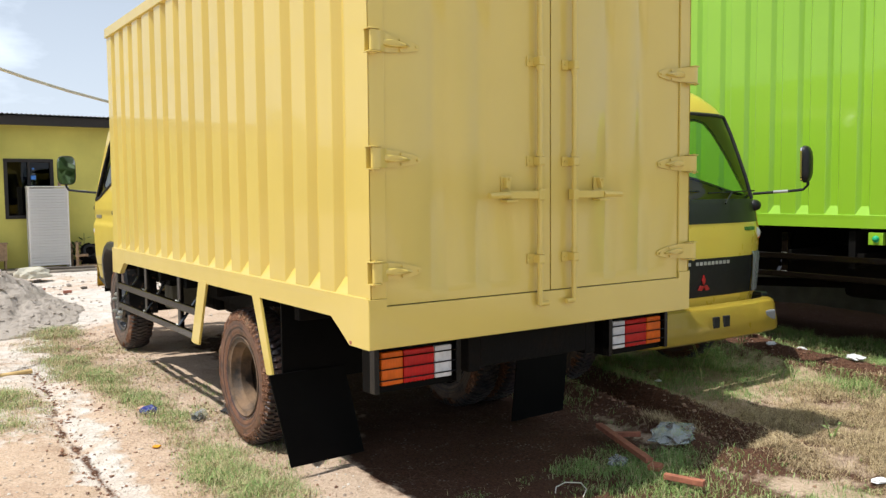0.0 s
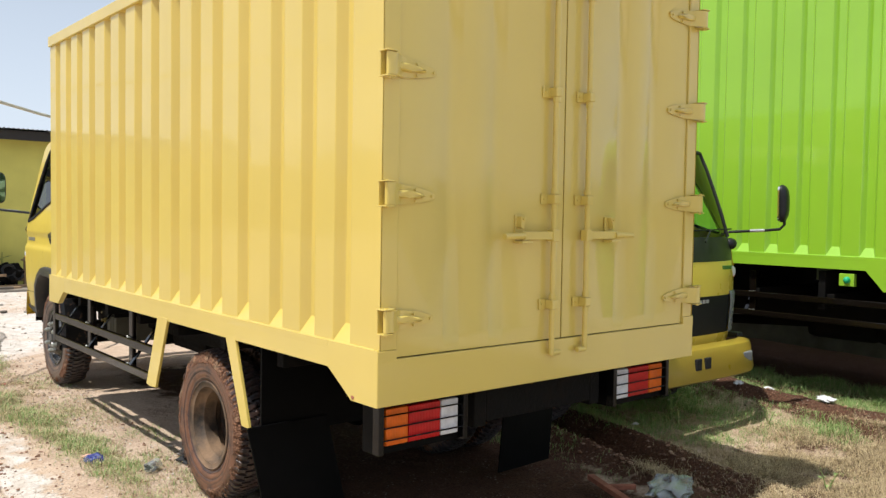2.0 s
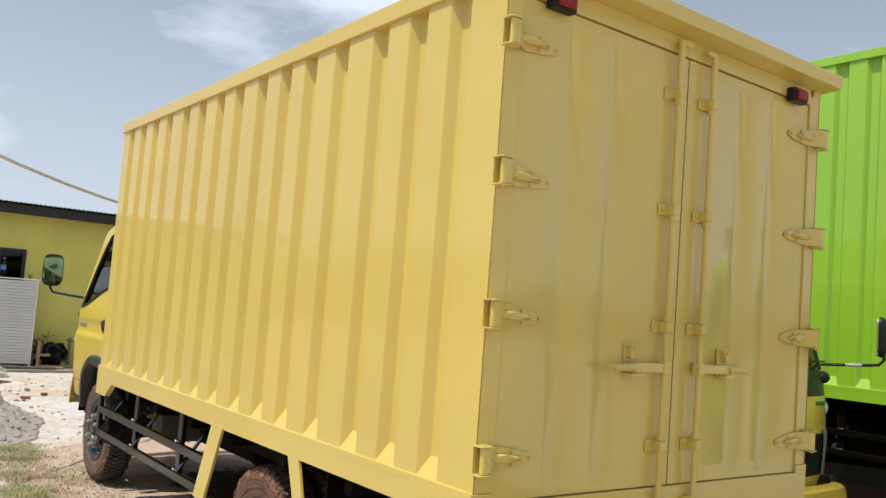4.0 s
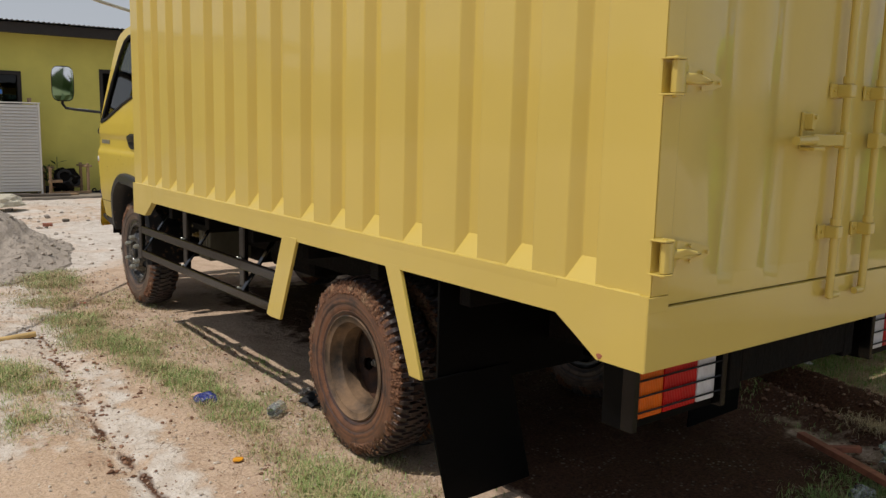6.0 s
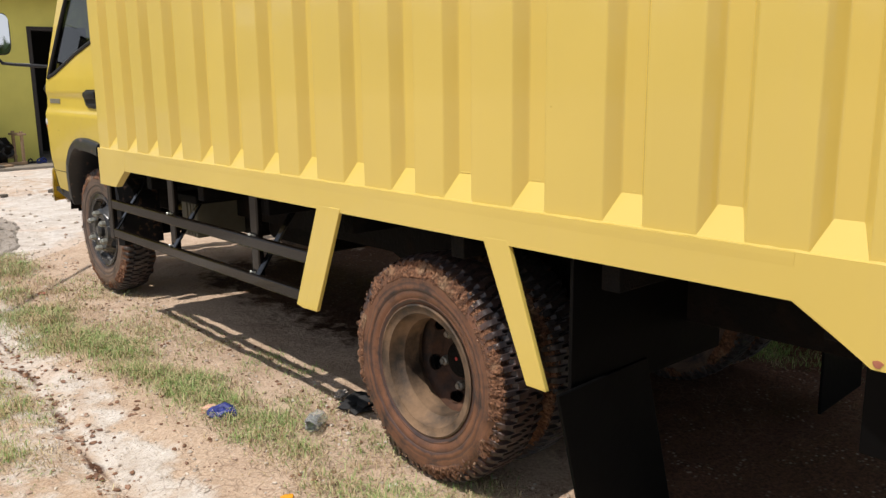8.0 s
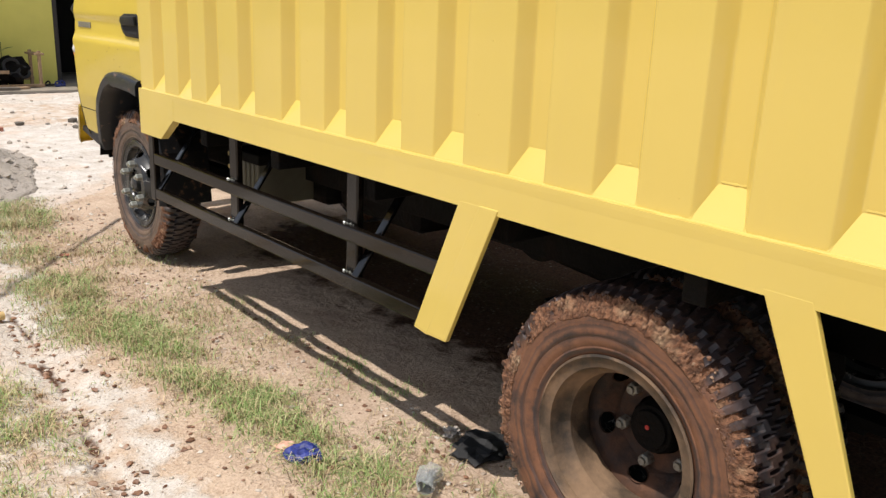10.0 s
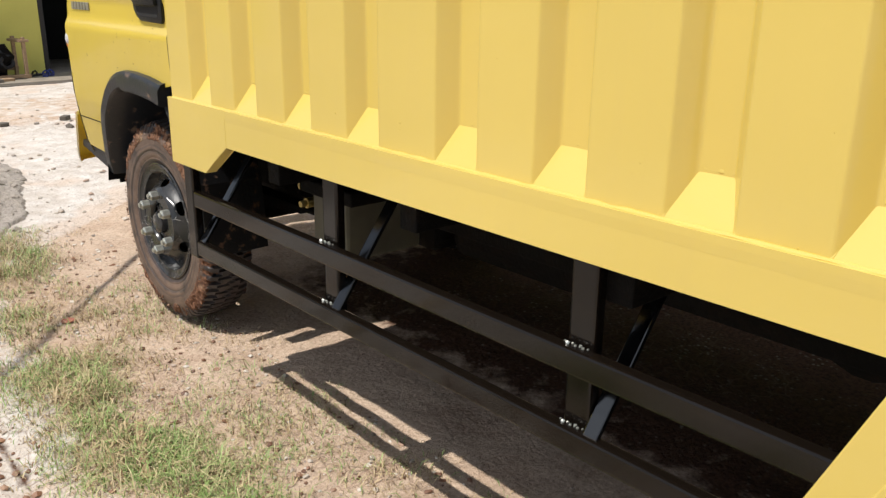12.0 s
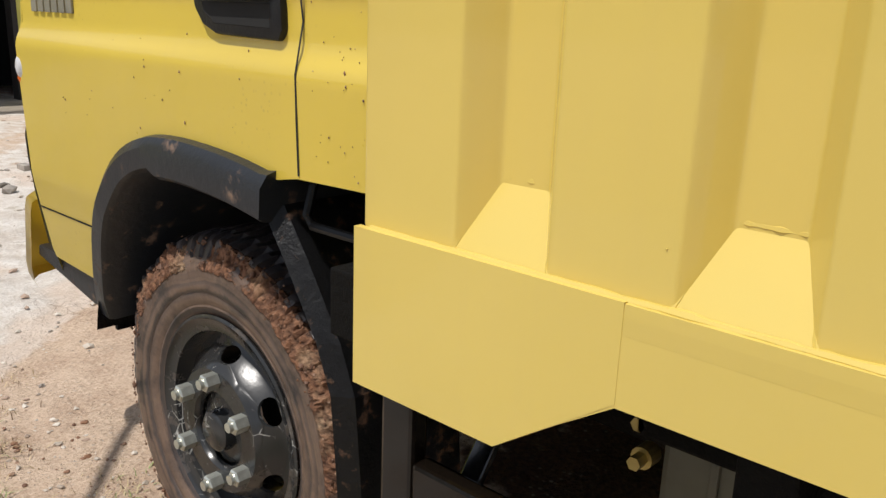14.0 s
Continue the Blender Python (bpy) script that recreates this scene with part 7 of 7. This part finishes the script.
# ---- grass, pebbles and far woods ----
def scatter_blades(name, material, tufts, label, seed, high, droop):
    """Thin bent blades standing in tufts."""
    rng = np.random.default_rng(seed)
    m = len(tufts)
    per = 13
    base = np.repeat(tufts, per, 0)
    total = m * per
    t = rng.uniform(0, 2 * np.pi, total)
    off = rng.normal(0, 0.038, (total, 2))
    x, y = base[:, 0] + off[:, 0], base[:, 1] + off[:, 1]
    z = ground_height(x, y) - 0.004
    ln = base[:, 2] * rng.uniform(0.45, 1.15, total) * high
    lean = rng.uniform(0.15, 1.0, total) * droop
    w = rng.uniform(0.0008, 0.0019, total)
    dx, dy = np.cos(t), np.sin(t)
    px_, py_ = -dy * w, dx * w
    a = np.stack([x - px_, y - py_, z], -1)
    b = np.stack([x + px_, y + py_, z], -1)
    mx, my, mz = x + dx * ln * lean * 0.35, y + dy * ln * lean * 0.35, z + ln * 0.62
    p = np.stack([mx - px_ * 0.8, my - py_ * 0.8, mz], -1)
    r = np.stack([mx + px_ * 0.8, my + py_ * 0.8, mz], -1)
    e = np.stack([x + dx * ln * lean, y + dy * ln * lean, z + ln * (1 - 0.35 * lean)], -1)
    verts = np.stack([a, b, r, p, e], 1).reshape(-1, 3)
    i0 = np.arange(total) * 5
    faces = np.concatenate([np.stack([i0, i0 + 1, i0 + 2, i0 + 3], -1).tolist(), ]).tolist() + np.stack([i0 + 3, i0 + 2, i0 + 4], -1).tolist()
    me = bpy.data.meshes.new(name)
    me.from_pydata(verts.tolist(), [], faces)
    me.materials.append(material)
    return tagged(new(name, me), label, "grass", kind="stuff")


def tufts_in(x0, x1, y0, y1, count, seed, power=1.4, low=0.25, cap=1.0):
    rng = np.random.default_rng(seed)
    x, y = rng.uniform(x0, x1, count), rng.uniform(y0, y1, count)
    k = turf_amount(x, y)
    ok = rng.uniform(0, 1, count) < np.clip(k - 0.04, 0, cap) ** power
    size = low + (1 - low) * k[ok]
    return np.stack([x[ok], y[ok], size], -1)


near_strip = tufts_in(0.1, 2.3, 3.2, 10.2, 36000, 5, 1.35, 0.25, 0.6)
near_strip = near_strip[np.random.default_rng(31).uniform(0, 1, len(near_strip)) > 0.62 * smooth(6.8, 7.8, near_strip[:, 1])]
rear_lot = tufts_in(2.0, 7.6, 1.4, 6.4, 44000, 6, 0.85)
scatter_blades("grass", GRASS, near_strip, "short green grass tufts on the dirt", 1, 0.090, 2.0)
scatter_blades("grass", LUSH, rear_lot, "longer green grass behind the trucks", 7, 0.115, 1.4)
rng2 = np.random.default_rng(3)
dry = tufts_in(2.0, 7.6, 1.2, 5.6, 6500, 9, 0.8, 0.4)
dry2 = tufts_in(0.3, 2.2, 3.4, 9.5, 9000, 12, 0.7, 0.3)
straw_x, straw_y = rng2.uniform(3.9, 7.4, 16000), rng2.uniform(1.2, 3.9, 16000)
clump = fractal(straw_x, straw_y, 3.2, 3, 97)
straw_ok = rng2.uniform(0, 1, 16000) < straw_amount(straw_x, straw_y) * (0.15 + 0.85 * smooth(0.38, 0.60, clump))
dry3 = np.stack([straw_x, straw_y, 0.35 + 1.3 * np.clip(clump - 0.3, 0, 0.6)], -1)[straw_ok]
scatter_blades("dry_grass", STRAW, np.concatenate([dry, dry2, dry3]), "straw-coloured dry grass on the soil", 2, 0.078, 2.3)


def scatter_stones(name, material, pts, label, seed, lift=0.0):
    rng = np.random.default_rng(seed)
    verts, faces = [], []
    oct_v = np.array([(1, 0, 0), (0, 1, 0), (-1, 0, 0), (0, -1, 0), (0, 0, 0.8), (0.6, 0.6, 0.45), (-0.6, 0.6, 0.45), (-0.6, -0.6, 0.45), (0.6, -0.6, 0.45), (0, 0, -0.4)])
    tri = [(0, 5, 8), (0, 1, 5), (1, 6, 5), (1, 2, 6), (2, 7, 6), (2, 3, 7), (3, 8, 7), (3, 0, 8), (4, 8, 5), (4, 5, 6), (4, 6, 7), (4, 7, 8), (9, 1, 0), (9, 2, 1), (9, 3, 2), (9, 0, 3)]
    zs = ground_height(pts[:, 0], pts[:, 1]) + lift
    for i, (x, y, r) in enumerate(pts):
        v = oct_v * rng.uniform(0.65, 1.25, (10, 1)) * r
        t = rng.uniform(0, 6.28)
        ct, st = math.cos(t), math.sin(t)
        b = len(verts)
        verts += [(x + ct * p[0] - st * p[1] * 0.75, y + st * p[0] + ct * p[1] * 0.75, zs[i] + p[2] * 0.8 + r * 0.12) for p in v]
        faces += [(b + f[0], b + f[1], b + f[2]) for f in tri]
    me = bpy.data.meshes.new(name)
    me.from_pydata(verts, [], faces)
    me.materials.append(material)
    return tagged(new(name, me), label, "stones", kind="stuff")


rng3 = np.random.default_rng(8)
m = 11000
sx, sy = rng3.uniform(0.2, 2.05, m), rng3.uniform(3.4, 9.6, m)
sr = 0.0022 + 0.011 * rng3.uniform(0, 1, m) ** 6
fx, fy = rng3.uniform(0.3, 4.6, 2000), rng3.uniform(9.4, 15.6, 2000)
fr = 0.004 + 0.024 * rng3.uniform(0, 1, 2000) ** 8
sx, sy, sr = np.concatenate([sx, fx]), np.concatenate([sy, fy]), np.concatenate([sr, fr])
scatter_stones("pebbles", PEBBLES, np.stack([sx, sy, sr], -1), "small pale pebbles and crumbs of chalk", 4)
m = 2600
side = rng3.integers(0, len(RUTS), m)
cl = []
for i in range(m):
    line = RUTS[side[i]]
    j = rng3.integers(0, len(line) - 1)
    f = rng3.uniform()
    cl.append((line[j][0] + f * (line[j + 1][0] - line[j][0]) + rng3.normal(0, 0.22), line[j][1] + f * (line[j + 1][1] - line[j][1]) + rng3.normal(0, 0.22), 0.004 + 0.017 * rng3.uniform() ** 3))
for i in range(650):
    y = rng3.uniform(3.6, 7.6)
    cl.append((1.02 + 0.08 * math.sin(y) + rng3.normal(0, 0.05), y, 0.003 + 0.016 * rng3.uniform() ** 4))
for i in range(2000):
    cl.append((rng3.uniform(1.2, 2.05), rng3.uniform(3.6, 9.0), 0.0025 + 0.013 * rng3.uniform() ** 5))
scatter_stones("soil_clods", CLODS, np.array(cl), "loose red-brown soil clods along the ruts", 5)


# lumps of damp sand on and round the heap
m = 5200
hx, hy = rng3.uniform(-2.4, 2.4, m), rng3.uniform(9.0, 13.8, m)
hh = pile_height(hx, hy)
ok = (hh > 0.02) | (rng3.uniform(0, 1, m) < 0.10)
hs = np.stack([hx, hy, 0.006 + 0.035 * rng3.uniform(0, 1, m) ** 5], -1)[ok]
scatter_stones("sand_lumps", SAND, hs, "damp crumbled lumps of sand on the heap", 6, np.where(hh[ok] > 0.012, hh[ok], 0.0))


def woods():
    """A far belt of trees round the lot, as leaf clumps with an uneven top."""
    rng = np.random.default_rng(17)
    m = 9000
    t = rng.uniform(0, 2 * np.pi, m)
    rad = rng.uniform(58, 74, m)
    lift = 1 + 0.75 * np.maximum(0, -np.cos(t)) - 0.55 * np.maximum(0, -np.sin(t))
    crown = 2.6 + 1.5 * value_noise(t * 9.0, np.zeros(m), 4) + 0.8 * value_noise(t * 31.0, np.ones(m), 5)
    z = lift * crown * rng.uniform(0, 1, m) ** 0.7
    x, y = 2 + rad * np.cos(t), 6 + rad * np.sin(t)
    verts, faces = [], []
    for i in range(m):
        s = rng.uniform(0.5, 1.2)
        d = rng.normal(0, 1, (3, 3)) * s
        b = len(verts)
        c0 = np.array([x[i], y[i], max(0.2, z[i])])
        verts += [tuple(c0 + d[0]), tuple(c0 + d[1]), tuple(c0 + d[2]), tuple(c0 - d[0] * 0.7)]
        faces += [(b, b + 1, b + 2), (b + 1, b + 3, b + 2)]
    me = bpy.data.meshes.new("backdrop")
    me.from_pydata(verts, [], faces)
    me.materials.append(LEAVES)
    return tagged(new("backdrop", me), "far belt of green trees round the lot", "trees", kind="structure")


woods()
